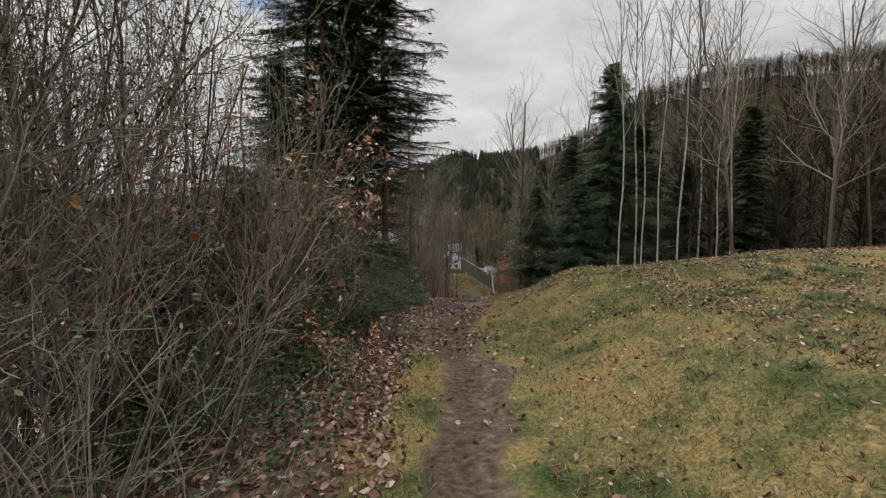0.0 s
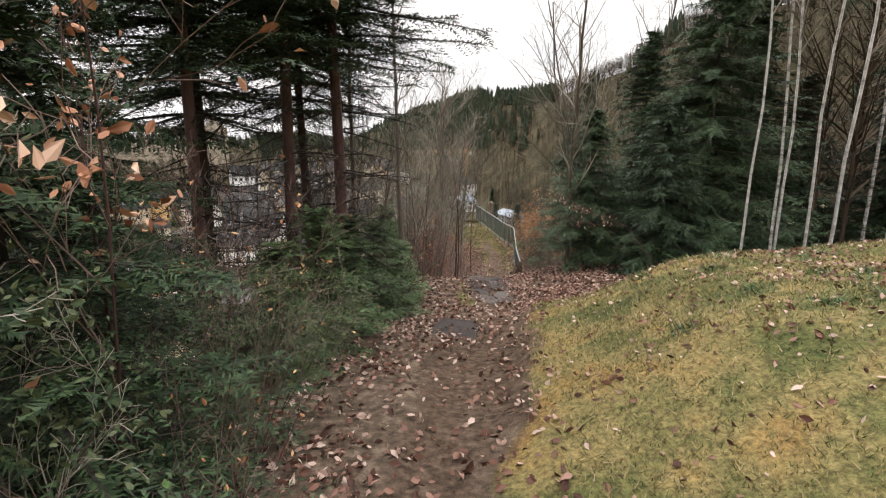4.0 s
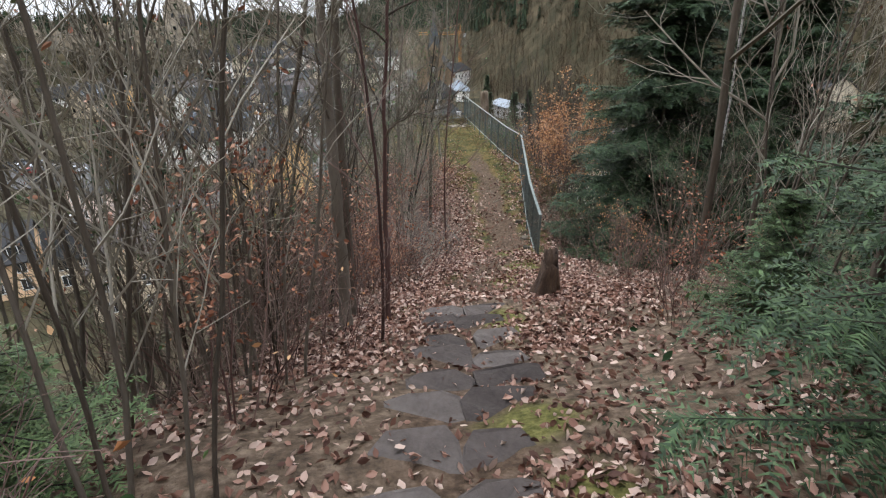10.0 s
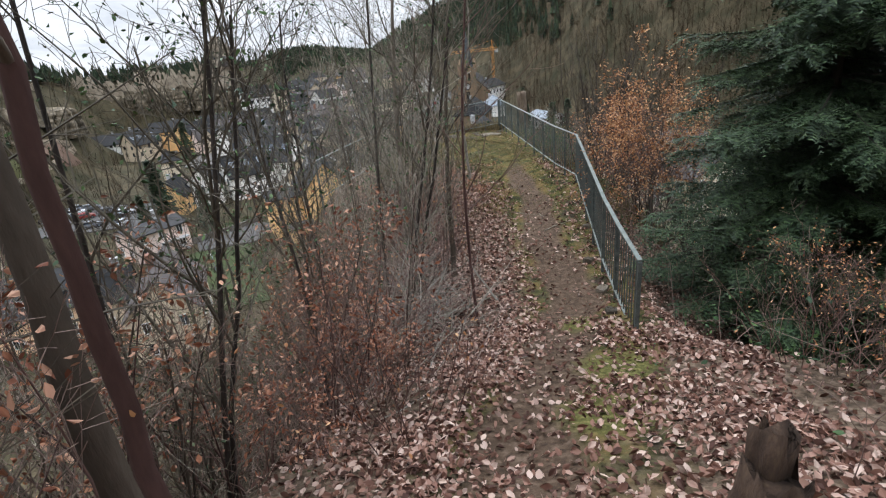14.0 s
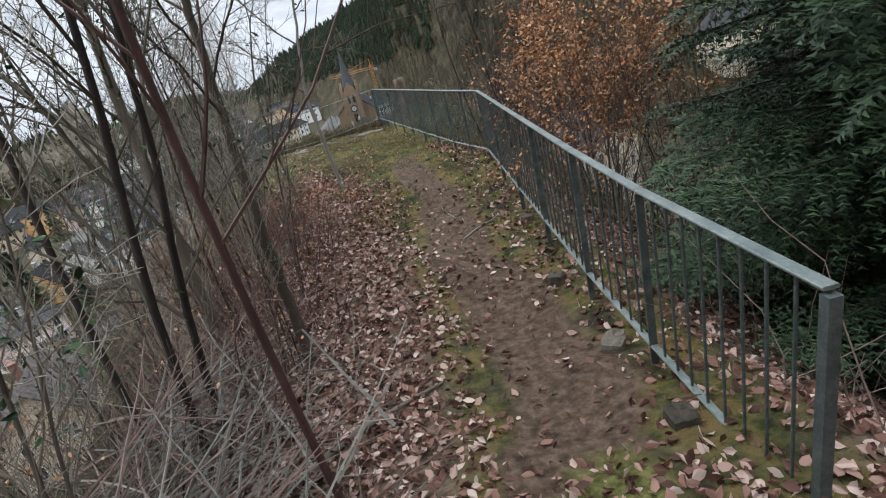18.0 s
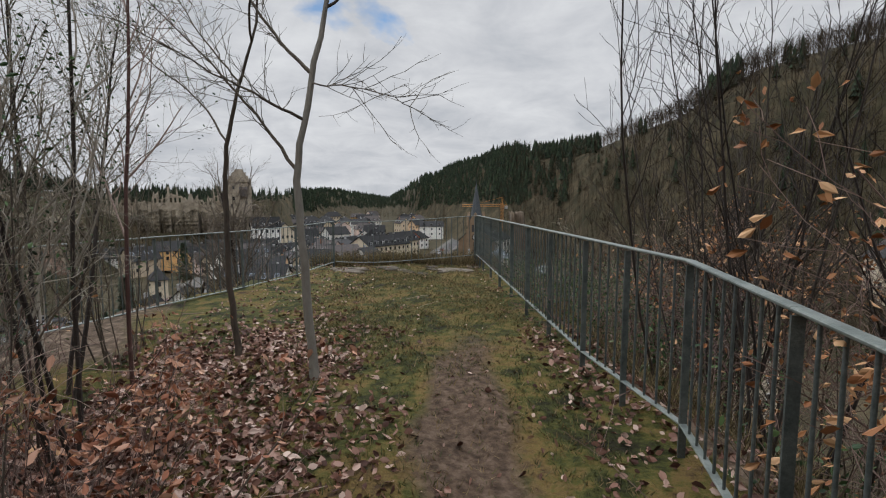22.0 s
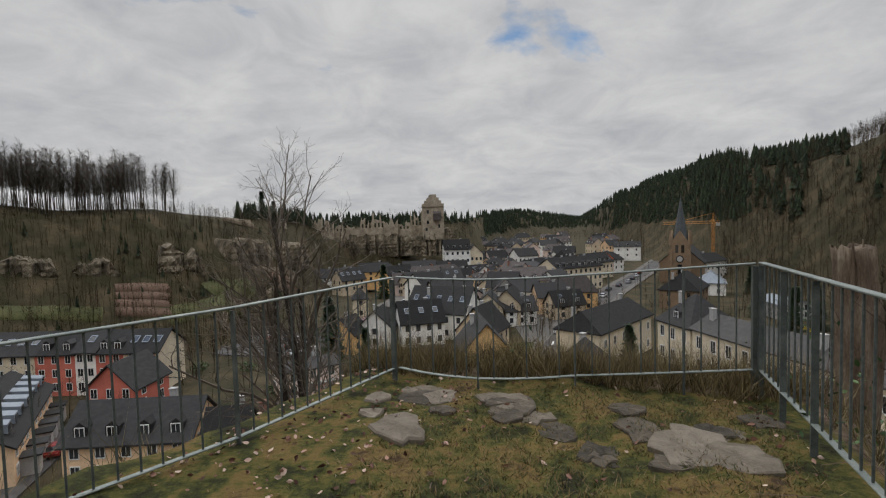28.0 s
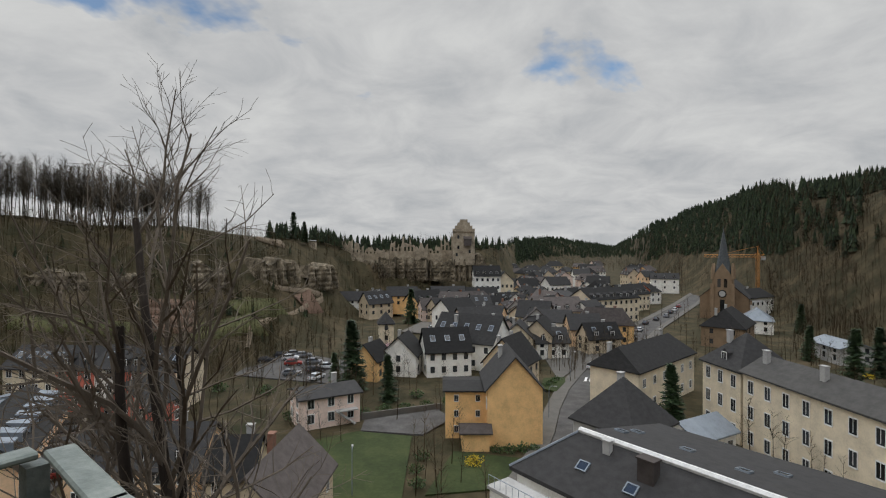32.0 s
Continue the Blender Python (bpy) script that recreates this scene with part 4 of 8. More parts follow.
def house(lat, dep, length, depth, eave, rise, turn, wall, roof="slate", label="", z=VALLEY, cols=4, rows=2, gable_cols=2, hip=0.0, detail=False, chimneys=1, dormers=0, skylights=0, win=(0.95, 1.35), name="house", sink=3.0):
    """A house under a pitched roof: ridge along its own x, turned from the valley's cross direction."""
    x, y = town(lat, dep)
    th = tagged(new(name), label, "house", "houses of the town")
    th.matrix_basis = pose(x, y, z, 0, 0, turn + 22)
    a, b, g = length / 2, depth / 2, length / 2 * hip
    s = Soup()
    e = eave
    V = [(-a, -b, -sink), (a, -b, -sink), (a, b, -sink), (-a, b, -sink), (-a, -b, e), (a, -b, e), (a, b, e), (-a, b, e), (-a + g, 0, e + rise * 0.97), (a - g, 0, e + rise * 0.97)]
    s.add(V, [(0, 1, 5, 4), (1, 2, 6, 5), (2, 3, 7, 6), (3, 0, 4, 7), (4, 5, 9, 8), (6, 7, 8, 9), (5, 6, 9), (7, 4, 8), (3, 2, 1, 0)])
    part("wall", s, M[wall], th)
    o, t = 0.45, 0.22
    k = rise / b
    r = Soup()
    A, B, drop = a + (o if hip == 0 else o), b + o, k * o
    G = g if hip else -o
    up = [(-A, -B, e - drop + t), (A, -B, e - drop + t), (A, B, e - drop + t), (-A, B, e - drop + t), (-a + G, 0, e + rise + t), (a - G, 0, e + rise + t)]
    dn = [(q[0], q[1], q[2] - t) for q in up]
    f = [(0, 1, 5, 4), (2, 3, 4, 5)] + ([(1, 2, 5), (3, 0, 4)] if hip else [])
    f += [tuple(i + 6 for i in reversed(q)) for q in f]
    rim = [(0, 1), (1, 2), (2, 3), (3, 0)] if hip else [(0, 1), (1, 5), (5, 2), (2, 3), (3, 4), (4, 0)]
    f += [(i, i + 6, j + 6, j) for i, j in rim]
    r.add(up + dn, f)
    part("roof", r, M[roof], th)
    # windows on the sides that face the lookout
    mw = th.matrix_basis
    back = mw.inverted() @ Vector((0, 0, 2))
    ww, wh = win
    for sg in (-1, 1):
        if back.y * sg > b:
            for i in range(cols):
                for j in range(rows):
                    window(th, pose((i + 0.5) / cols * length - a, sg * (b + 0.0), 1.0 + wh / 2 + j * (e - 0.2) / rows), ww, wh, detail)
        if back.x * sg > a:
            for i in range(gable_cols):
                for j in range(rows):
                    window(th, pose(sg * a, (i + 0.5) / gable_cols * depth - b, 1.0 + wh / 2 + j * (e - 0.2) / rows, 0, 0, 90), ww, wh, detail)
    for i in range(chimneys):
        c = Soup()
        cx, cy = (-a + 1.5 + i * (length - 3) / max(1, chimneys - 1)) if chimneys > 1 else a * 0.4, 0.35 * b
        c.box((cx, cy, e + rise * 0.65 + 0.9), (0.8, 0.6, 1.9))
        c.box((cx, cy, e + rise * 0.65 + 1.9), (0.95, 0.75, 0.12))
        part("chimney", c, M["brick" if roof == "tiles" else "grey"], th)
    face = -1 if back.y < 0 else 1
    tilt = math.degrees(math.atan2(rise, b))
    for i in range(skylights):
        p = part("skylight", PANE, None, th)
        yy = face * b * 0.5
        p.matrix_basis = pose((i + 0.5) / skylights * length - a, yy, e + rise * 0.5 + t + 0.05, (-tilt if face > 0 else tilt) - 90 * 0, 0, 0) @ pose(0, 0, 0, 90) @ Matrix.Diagonal((0.95, 1, 1.3, 1))
        part("skylight_frame", SKYFRAME, None, p)
    for i in range(dormers):
        dx = (i + 0.5) / dormers * length - a
        d = Soup()
        y0, y1, zz, hw, dh = face * b * 0.86, face * b * 0.25, e + rise * 0.12, 0.75, 1.25
        q = [(-hw, y0, zz), (hw, y0, zz), (hw, y0, zz + dh), (0, y0, zz + dh + 0.6), (-hw, y0, zz + dh), (-hw, y1, zz + dh), (hw, y1, zz + dh), (0, y1 - 0 * face, zz + dh + 0.6), (-hw, y1, zz), (hw, y1, zz)]
        d.add([(v[0] + dx, v[1], v[2]) for v in q], [(0, 1, 2, 3, 4), (4, 5, 8, 0), (1, 9, 6, 2), (2, 6, 7, 3), (3, 7, 5, 4)])
        dm = part("dormer", d, M[roof], th)
        p = part("window", PANE, None, dm)
        p.matrix_basis = pose(dx, y0, zz + dh * 0.55) @ Matrix.Diagonal((0.95, 1, 1.05, 1))
        part("window_frame", FRAME, None, p)
    return th


def slab(name, pts, mat, label, category, z, kind="structure", thick=0.25):
    """A flat patch of ground, laid on the valley floor."""
    s = Soup()
    n = len(pts)
    V = [(*town(*p), z) for p in pts] + [(*town(*p), z - thick) for p in pts]
    s.add(V, [tuple(range(n)), tuple(range(2 * n - 1, n - 1, -1))] + [(i, i + n, (i + 1) % n + n, (i + 1) % n) for i in range(n)])
    return tagged(part(name, s, M[mat]), label, category, kind=kind)


Z = VALLEY
# near houses, under the lookout
house(10.3, 77.6, 10.4, 7.8, 8.3, 4.4, 90, "yellow", label="tall yellow plastered house with a dark slate gable roof", gable_cols=0, cols=3, detail=True, chimneys=1)
house(3.6, 79.5, 6.4, 7.6, 7.0, 0.5, 0, "yellow", "slate", label="yellow flat-roofed side wing of the tall house", cols=2, rows=3, gable_cols=0, win=(0.6, 0.9), chimneys=0, detail=True)
house(4.6, 72.4, 3.8, 3.4, 2.6, 0.5, 0, "yellow", "tiles", label="low yellow shed with a dark roof", cols=0, rows=0, gable_cols=0, chimneys=0, name="shed")
house(38.2, 96.4, 24, 9, 7.6, 3.2, 43.6, "cream", label="cream two-storey house with a slate gable roof", cols=6, gable_cols=0, detail=True, chimneys=2, hip=0.12)
house(48.3, 57.5, 31, 7.5, 10.8, 2.0, 97, "cream", "school_roof", label="long cream three-storey school building with a brown-grey roof", cols=10, rows=3, gable_cols=3, detail=True, chimneys=4, win=(0.95, 1.7))
house(46.4, 77.8, 8.6, 8.6, 10.8, 4.4, 97, "cream", label="cream corner pavilion with a slate pyramid roof", cols=3, rows=3, gable_cols=3, hip=0.98, detail=True, chimneys=1, dormers=1, win=(0.95, 1.7))
flats = house(53.0, 34.5, 14, 12, 11.0, 2.2, 94, "cream", "tiles", label="cream apartment block with balconies and a dark roof", cols=4, rows=4, gable_cols=3, detail=True)
for j in range(3):
    for i in (-3.5, 3.5):
        s = Soup()
        s.box((i, 6.9, 2.6 + 2.9 * j), (3.6, 1.7, 0.22))
        bal = part("balcony", s, M["grey"], flats)
        s = Soup()
        s.box((i, 7.7, 3.2 + 2.9 * j), (3.6, 0.08, 0.9))
        part("parapet", s, M["tiles"], bal)
house(22.3, 63, 8.5, 8.5, 7.4, 4.8, 37, "grey", label="grey house with a steep slate pyramid roof", cols=3, gable_cols=3, hip=0.96, chimneys=1)
house(35, 70, 8, 6, 3.4, 1.6, 30, "white", "zinc", label="low white annexe with a zinc roof", cols=3, rows=1, gable_cols=2, chimneys=0)
for lat, w, wall, dm, sk in ((-71.2, 9.6, "cream", 0, 4), (-62.9, 7.0, "red", 2, 0), (-57.6, 3.6, "white", 0, 1), (-53.4, 4.8, "red", 2, 0), (-48.0, 6.0, "cream", 0, 3)):
    house(lat, 92.4 - 0.06 * (lat + 71), w, 9, 7.4 + (0.25 if wall == "white" else 0), 3.0, -3.5, wall, label=wall + " terraced house with a slate roof", cols=max(2, int(w / 2.2)), rows=3, gable_cols=0, detail=True, dormers=dm, skylights=sk, chimneys=0, win=(0.9, 1.25))
house(-46.5, 79.5, 9, 7.5, 4.6, 3.6, 84, "red", label="small gabled house with a red half-timbered front and slate roof", cols=2, gable_cols=3, detail=True, chimneys=0)
house(-33.2, 58.2, 14, 8.6, 4.9, 3.4, 0, "peach", label="peach house with a tall slate roof and white dormers", cols=5, gable_cols=2, detail=True, dormers=4, chimneys=1)
house(-15.8, 48, 12, 7.6, 5.6, 3.8, 86, "buff", "tiles", label="buff gabled house with a grey-brown tiled roof", cols=3, gable_cols=2, detail=True, win=(0.7, 1.2))
house(-22.4, 56, 4.5, 7, 4.6, 3.0, 4, "buff", label="narrow buff house with a slate roof", cols=2, gable_cols=1, detail=True)
row = house(-55.8, 64, 25.7, 9.6, 4.7, 3.0, 116.3, "peach", label="peach terraced row with dark roofs and rows of skylights", cols=9, gable_cols=1, detail=True, chimneys=0, win=(0.9, 1.2))
for sg in (-1, 1):
    for i in range(7):
        s = Soup()
        x0 = -10.6 + i * 3.5
        s.add([(x0, sg * 4.0, 5.6), (x0 + 2.0, sg * 4.0, 5.6), (x0 + 2.0, sg * 4.0, 6.7), (x0, sg * 4.0, 6.7), (x0, sg * 1.6, 7.1), (x0 + 2.0, sg * 1.6, 7.1), (x0, sg * 1.6, 6.2), (x0 + 2.0, sg * 1.6, 6.2)], [(0, 1, 2, 3), (3, 2, 5, 4), (0, 3, 4, 6), (1, 7, 5, 2)])
        d = part("dormer", s, M["zinc"], row)
        p = part("window", PANE, None, d)
        p.matrix_basis = pose(x0 + 1.0, sg * 4.0, 6.1) @ Matrix.Diagonal((1.3, 1, 0.8, 1))
for i in range(6):
    s = Soup()
    s.box((-9.5 + i * 3.9, -5.7, 1.2), (1.9, 1.9, 2.4))
    pc = part("porch", s, M["grey"], row)
    s = Soup()
    s.box((-9.5 + i * 3.9, -5.8, 2.5), (2.3, 2.3, 0.2))
    part("porch_roof", s, M["slate"], pc)
bung = house(-19.4, 83.6, 9.6, 7, 4.8, 0.9, 29.5, "pink", label="small pink bungalow with a low dark roof and outside stairs", cols=3, rows=2, gable_cols=2, detail=True, chimneys=1)
for i in range(9):
    s = Soup()
    s.box((0.8 + i * 0.34, -4.1, 2.4 - i * 0.27), (0.34, 1.1, 0.2))
    part("stair_step", s, M["grey"], bung)
s = Soup()
s.box((2.4, -4.1, 2.45), (-3.4, 1.2, 0.2))
part("landing", s, M["grey"], bung)


def hall():
    """The broad low building under the lookout: a lopsided slate roof with a white ridge capping."""
    x, y = town(12.4, 45.7)
    th = tagged(new("hall"), "wide building under a broad dark slate roof with a white ridge", "house", "houses of the town")
    th.matrix_basis = pose(x, y, Z, 0, 0, 22 - 53)
    L, l, r = 27, -4.8, -15.5
    s = Soup()
    V = [(-4.2, l, 8.6), (L, l, 8.6), (L, 0, 12), (0, 0, 12), (-1.5, -r, 9.0), (L, -r, 9.0)]
    V += [(p[0], p[1], p[2] - 0.35) for p in V]
    s.add(V, [(0, 1, 2, 3), (3, 2, 5, 4), (0, 3, 4), (7, 6, 9, 8), (8, 9, 10, 11), (6, 10, 9), (0, 6, 7, 1), (4, 5, 11, 10), (0, 4, 10, 6), (1, 7, 8, 2), (2, 8, 11, 5)])
    roof = part("roof", s, M["slate"], th)
    s = Soup()
    s.tube([(-0.1, 0, 12.04), (L, 0, 12.04)], [0.28, 0.28], 6)
    part("ridge_cap", s, M["paint"], roof, "white ridge capping")
    s = Soup()
    s.tube([(-4.2, l, 8.62), (0, 0, 12.04)], [0.12, 0.12], 5)
    part("hip_cap", s, M["zinc"], roof)
    s = Soup()
    q = [(-3.6, l + 0.4), (L - 0.3, l + 0.4), (L - 0.3, -r - 0.4), (-1.2, -r - 0.4)]
    s.add([(a, b, -3) for a, b in q] + [(a, b, 8.5) for a, b in q], [(0, 1, 5, 4), (1, 2, 6, 5), (2, 3, 7, 6), (3, 0, 4, 7)])
    part("wall", s, M["white"], th)
    for k, (u, v) in enumerate(((2.2, -2.6), (6.8, -2.8), (12, -2.4), (0.8, 5.0), (1.2, 7.0), (6.5, 6.2), (11.5, 5.2), (13.0, 8.5))):
        z = 12 - (3.0 / 15.5 * v if v > 0 else 3.4 / 4.8 * -v)
        tilt = -math.degrees(math.atan2(3.0, 15.5)) if v > 0 else math.degrees(math.atan2(3.4, 4.8))
        p = part("skylight", PANE, None, roof)
        p.matrix_basis = pose(u, v, z + 0.06, tilt + 90, 0, 0) @ Matrix.Diagonal((0.85, 1, 0.75, 1))
        part("skylight_frame", SKYFRAME, None, p)
    for k, (u, v, w) in enumerate(((7.5, -1.6, 0.9), (3.4, -0.9, 0.45))):
        s = Soup()
        s.box((u, v, 11.4), (w * 1.5, w, 1.8))
        s.box((u, v, 12.35), (w * 1.5 + 0.2, w + 0.2, 0.12))
        part("chimney", s, M["grey" if k else "tiles"], th)
    # landing with a metal rail at the low side
    s = Soup()
    s.box((-1.0, l - 1.6, 7.6), (6.0, 2.6, 0.3))
    ld = part("terrace", s, M["grey"], th)
    s = Soup()
    for i in range(9):
        s.tube([(-3.9 + i * 0.72, l - 2.8, 7.7), (-3.9 + i * 0.72, l - 2.8, 8.7)], [0.03, 0.03], 4)
    s.tube([(-3.9, l - 2.8, 8.7), (1.9, l - 2.8, 8.7)], [0.035, 0.035], 4)
    part("terrace_rail", s, M["zinc"], ld)
    s = Soup()
    s.box((-1.0, l - 1.6, 3.4), (5.6, 2.3, 8.2))
    part("stair_block", s, M["white"], th)


hall()
house(-15.5, 111, 7, 6, 4.5, 3.2, 70, "yellow", label="small yellow gabled house with a slate roof", cols=2, gable_cols=0)
house(-9, 116, 9, 8, 4.8, 3.8, 80, "white", label="white gabled house with a slate roof", cols=2, gable_cols=1)
house(0.5, 116, 10, 9, 5.6, 4.4, 12, "white", label="white house with slate roof and skylights", cols=4, skylights=3)
house(7, 124, 16, 11, 6.5, 5.5, 150, "white", label="large white house under a wide slate roof", cols=5, skylights=5)
house(13.5, 100, 9, 8, 6.5, 4.6, 60, "buff", label="buff gabled house with a slate roof", cols=3, chimneys=2)
house(16, 140, 12, 9, 5.4, 4.0, 100, "pink", label="pale pink gabled house with a slate roof", cols=3)
house(-17, 152, 4.4, 4.4, 6.2, 2.8, 10, "cream", label="little cream turret house with a pyramid roof", cols=1, gable_cols=1, hip=0.98, chimneys=0)
house(38, 172, 16, 11, 7.5, 4.0, 12, "buff", "tiles", label="buff house with a mansard roof", cols=6, dormers=4)
house(62, 196, 24, 12, 9.2, 3.6, 28, "cream", label="long cream hotel with balconies and a slate mansard roof", cols=9, rows=3, gable_cols=3, dormers=7, chimneys=2)
house(47, 202, 10, 10, 9.5, 1.6, 0, "white", label="white hotel wing with a low hipped roof", cols=4, rows=3, hip=0.5)
house(84, 232, 18, 10, 7.5, 4.0, 30, "cream", label="cream terrace with a slate roof and dormers", cols=7, dormers=5)
house(101, 258, 8, 8, 7.5, 3.0, 60, "orange", label="bright orange-red gabled house", cols=2, gable_cols=2)
house(20, 236, 12, 9, 10.5, 4.2, 4, "white", label="white town house with rows of dark windows and a mansard roof", z=Z + 5, cols=5, rows=3, dormers=4)
house(28.5, 238, 8.5, 8, 8.0, 4.0, 88, "cream", label="cream gabled house beside the town house", z=Z + 5, cols=2, gable_cols=4)
house(58, 262, 12, 9, 7.5, 3.6, 20, "white", label="white two-storey house with dark windows", z=Z + 2, cols=5, gable_cols=2)
house(-27, 205, 11, 8, 5.2, 4.2, 40, "buff", label="buff gabled house with a slate roof", z=Z + 1, cols=3, skylights=4)
house(-38, 214, 10, 7, 4.4, 3.2, 10, "white", label="low white house with a slate roof", z=Z + 2, cols=3)
house(-17, 212, 12, 8, 4.6, 3.2, 5, "yellow", label="yellow house with a slate roof", z=Z + 4, cols=4)
house(2, 220, 14, 8, 5.0, 3.4, 8, "cream", label="cream house with a slate roof and dormers", z=Z + 3, cols=5, dormers=3)
house(128, 214, 17, 12, 8.0, 3.0, 30, "white", label="white building with arched windows beside the church", cols=5)
house(106, 172, 11, 9, 4.5, 3.4, 60, "white", label="low white house with a pale hipped roof", roof="zinc", cols=3, hip=0.5)
house(84, 150, 16, 11, 6.0, 4.6, 50, "stonewall", label="dark slate-roofed house by the street", cols=3, hip=0.4, chimneys=2)
house(87.5, 62, 15, 9, 6.0, 0.6, 40, "stonewall", "tiles", label="long grey concrete building with a flat roof below the ridge", cols=5, rows=1, chimneys=0)
house(118, 40, 13, 9, 7.0, 3.6, 60, "cream", label="cream house with a blue-grey slate roof against the wooded hill", z=-17.0, cols=4)
house(100, 128, 12, 8, 4.0, 1.4, 85, "grey", label="low grey building with a flat zinc roof", roof="zinc", cols=3, chimneys=0)
# the rest of the town, street by street
hr = np.random.default_rng(8)
for k in range(120):
    dep = hr.uniform(150, 480)
    lat = hr.uniform(-0.14 if dep > 200 else -0.02, 0.42) * dep + hr.normal(0, 4)
    if abs(lat - (32 + 0.30 * (dep - 60))) < 9 or (dep < 215 and lat > 0.36 * dep) or (dep > 228 and lat < 0.13 * dep):
        continue
    house(lat, dep, hr.uniform(9, 17), hr.uniform(7.5, 10), hr.uniform(4.6, 7.6), hr.uniform(2.8, 4.4), hr.uniform(-30, 120), hr.choice(["white", "cream", "buff", "pink", "white", "yellow", "white", "peach"]), hr.choice(["slate", "slate", "tiles"]),
          label="plastered village house with a dark pitched roof", z=Z + max(0, (dep - 240) * 0.025), cols=int(hr.integers(3, 6)), gable_cols=2, dormers=int(hr.choice([0, 0, 3])), hip=float(hr.choice([0, 0, 0.35])))

for k in range(64):
    dep = hr.uniform(128, 300)
    lat = hr.uniform(0.02, 0.38) * dep + hr.normal(0, 3)
    if abs(lat - (32 + 0.30 * (dep - 60))) < 9 or (dep < 215 and lat > 0.36 * dep) or (dep > 228 and lat < 0.13 * dep):
        continue
    house(lat, dep, hr.uniform(7, 11), hr.uniform(6, 8), hr.uniform(4.2, 6.4), hr.uniform(2.6, 3.8), hr.uniform(-30, 120), hr.choice(["white", "cream", "buff", "white", "peach", "grey"]), hr.choice(["slate", "slate", "tiles"]),
          label="small plastered village house with a dark gabled roof", cols=int(hr.integers(2, 4)), gable_cols=2, dormers=int(hr.choice([0, 0, 2])), skylights=int(hr.choice([0, 2])))

# streets, lawn and yards
EDGE = [(9, 58), (14, 69), (17, 77), (20.3, 88), (24.8, 100), (29.5, 110), (48, 146), (68, 180), (118, 255), (165, 330)]
slab("road", EDGE + [(a + 7.2, b - 1.0) for a, b in EDGE[::-1]], "asphalt", "grey asphalt street curving into the town", "road", Z + 0.30)
M["paving"] = plain("pale_paving", (0.13, 0.12, 0.105), 0.9, scale=0.6, bump=0.2, bump_scale=10)
slab("pavement", [(a - 2.6, b + 0.6) for a, b in EDGE] + [(a - 0.1, b) for a, b in EDGE[::-1]], "paving", "pale paved pavement beside the street", "pavement", Z + 0.38)
slab("pavement", [(a + 7.3, b - 1.0) for a, b in EDGE] + [(a + 9.4, b - 1.6) for a, b in EDGE[::-1]], "paving", "pale paved pavement before the shops", "pavement", Z + 0.39)
slab("lawn", [(-21, 52), (-4.6, 50), (-4.6, 76), (-13, 78), (-21, 73)], "lawn", "mown green lawn below the lookout", "lawn", Z + 0.22)
slab("lawn", [(-2, 58), (9, 60), (11, 68), (1.5, 70.5)], "lawn", "small garden lawn of the yellow house", "lawn", Z + 0.21)
slab("yard", [(-12.6, 78.2), (-3, 76.5), (1.6, 84), (-1, 88.5), (-12.8, 83)], "asphalt", "grey asphalt yard beside the bungalow", "yard", Z + 0.26)
slab("lane", [(-46.5, 48), (-43, 48), (-50, 82), (-54, 82)], "asphalt", "narrow lane between the terraced rows", "road", Z + 0.25)
slab("car_park", [(-46, 112), (-20, 104), (-18, 122), (-46, 140)], "asphalt", "grey asphalt car park among trees", "car park", Z + 0.28)
slab("car_park", [(-14, 168), (6, 160), (12, 182), (-8, 190)], "paving", "pale car park by the turret house", "car park", Z + 0.6)
slab("square", [(24.5, 108), (31, 119), (62, 180), (46, 186), (26, 130)], "paving", "tree-lined gravel square beside the street", "square", Z + 0.2)
slab("traffic_island", [(19.5, 101), (22, 99), (25.5, 106), (26.4, 110), (21.5, 109)], "lawn", "planted traffic island with low hedge", "verge", Z + 0.45)
for k in range(7):
    u = k * 0.95
    slab("road_marking", [(29.6 + u, 106.9 - 0.25 * u), (30.1 + u, 106.8 - 0.25 * u), (31.3 + u, 110.0 - 0.25 * u), (30.8 + u, 110.1 - 0.25 * u)], "paint", "white zebra crossing stripe", "road marking", Z + 0.31, thick=0.006)
s = Soup()
for f0 in np.linspace(0, 0.9, 10):
    p, q = town(-13.4 + 13.2 * f0, 83.7 + 5.5 * f0), town(-13.4 + 13.2 * (f0 + 0.1), 83.7 + 5.5 * (f0 + 0.1))
    s.box(((p[0] + q[0]) / 2, (p[1] + q[1]) / 2, Z + 0.5), (1.44, 0.3, 1.2), radians(22 + 22.6))
tagged(part("garden_wall", s, M["paving"]), "low pale garden wall behind the bungalow", "wall", kind="structure")


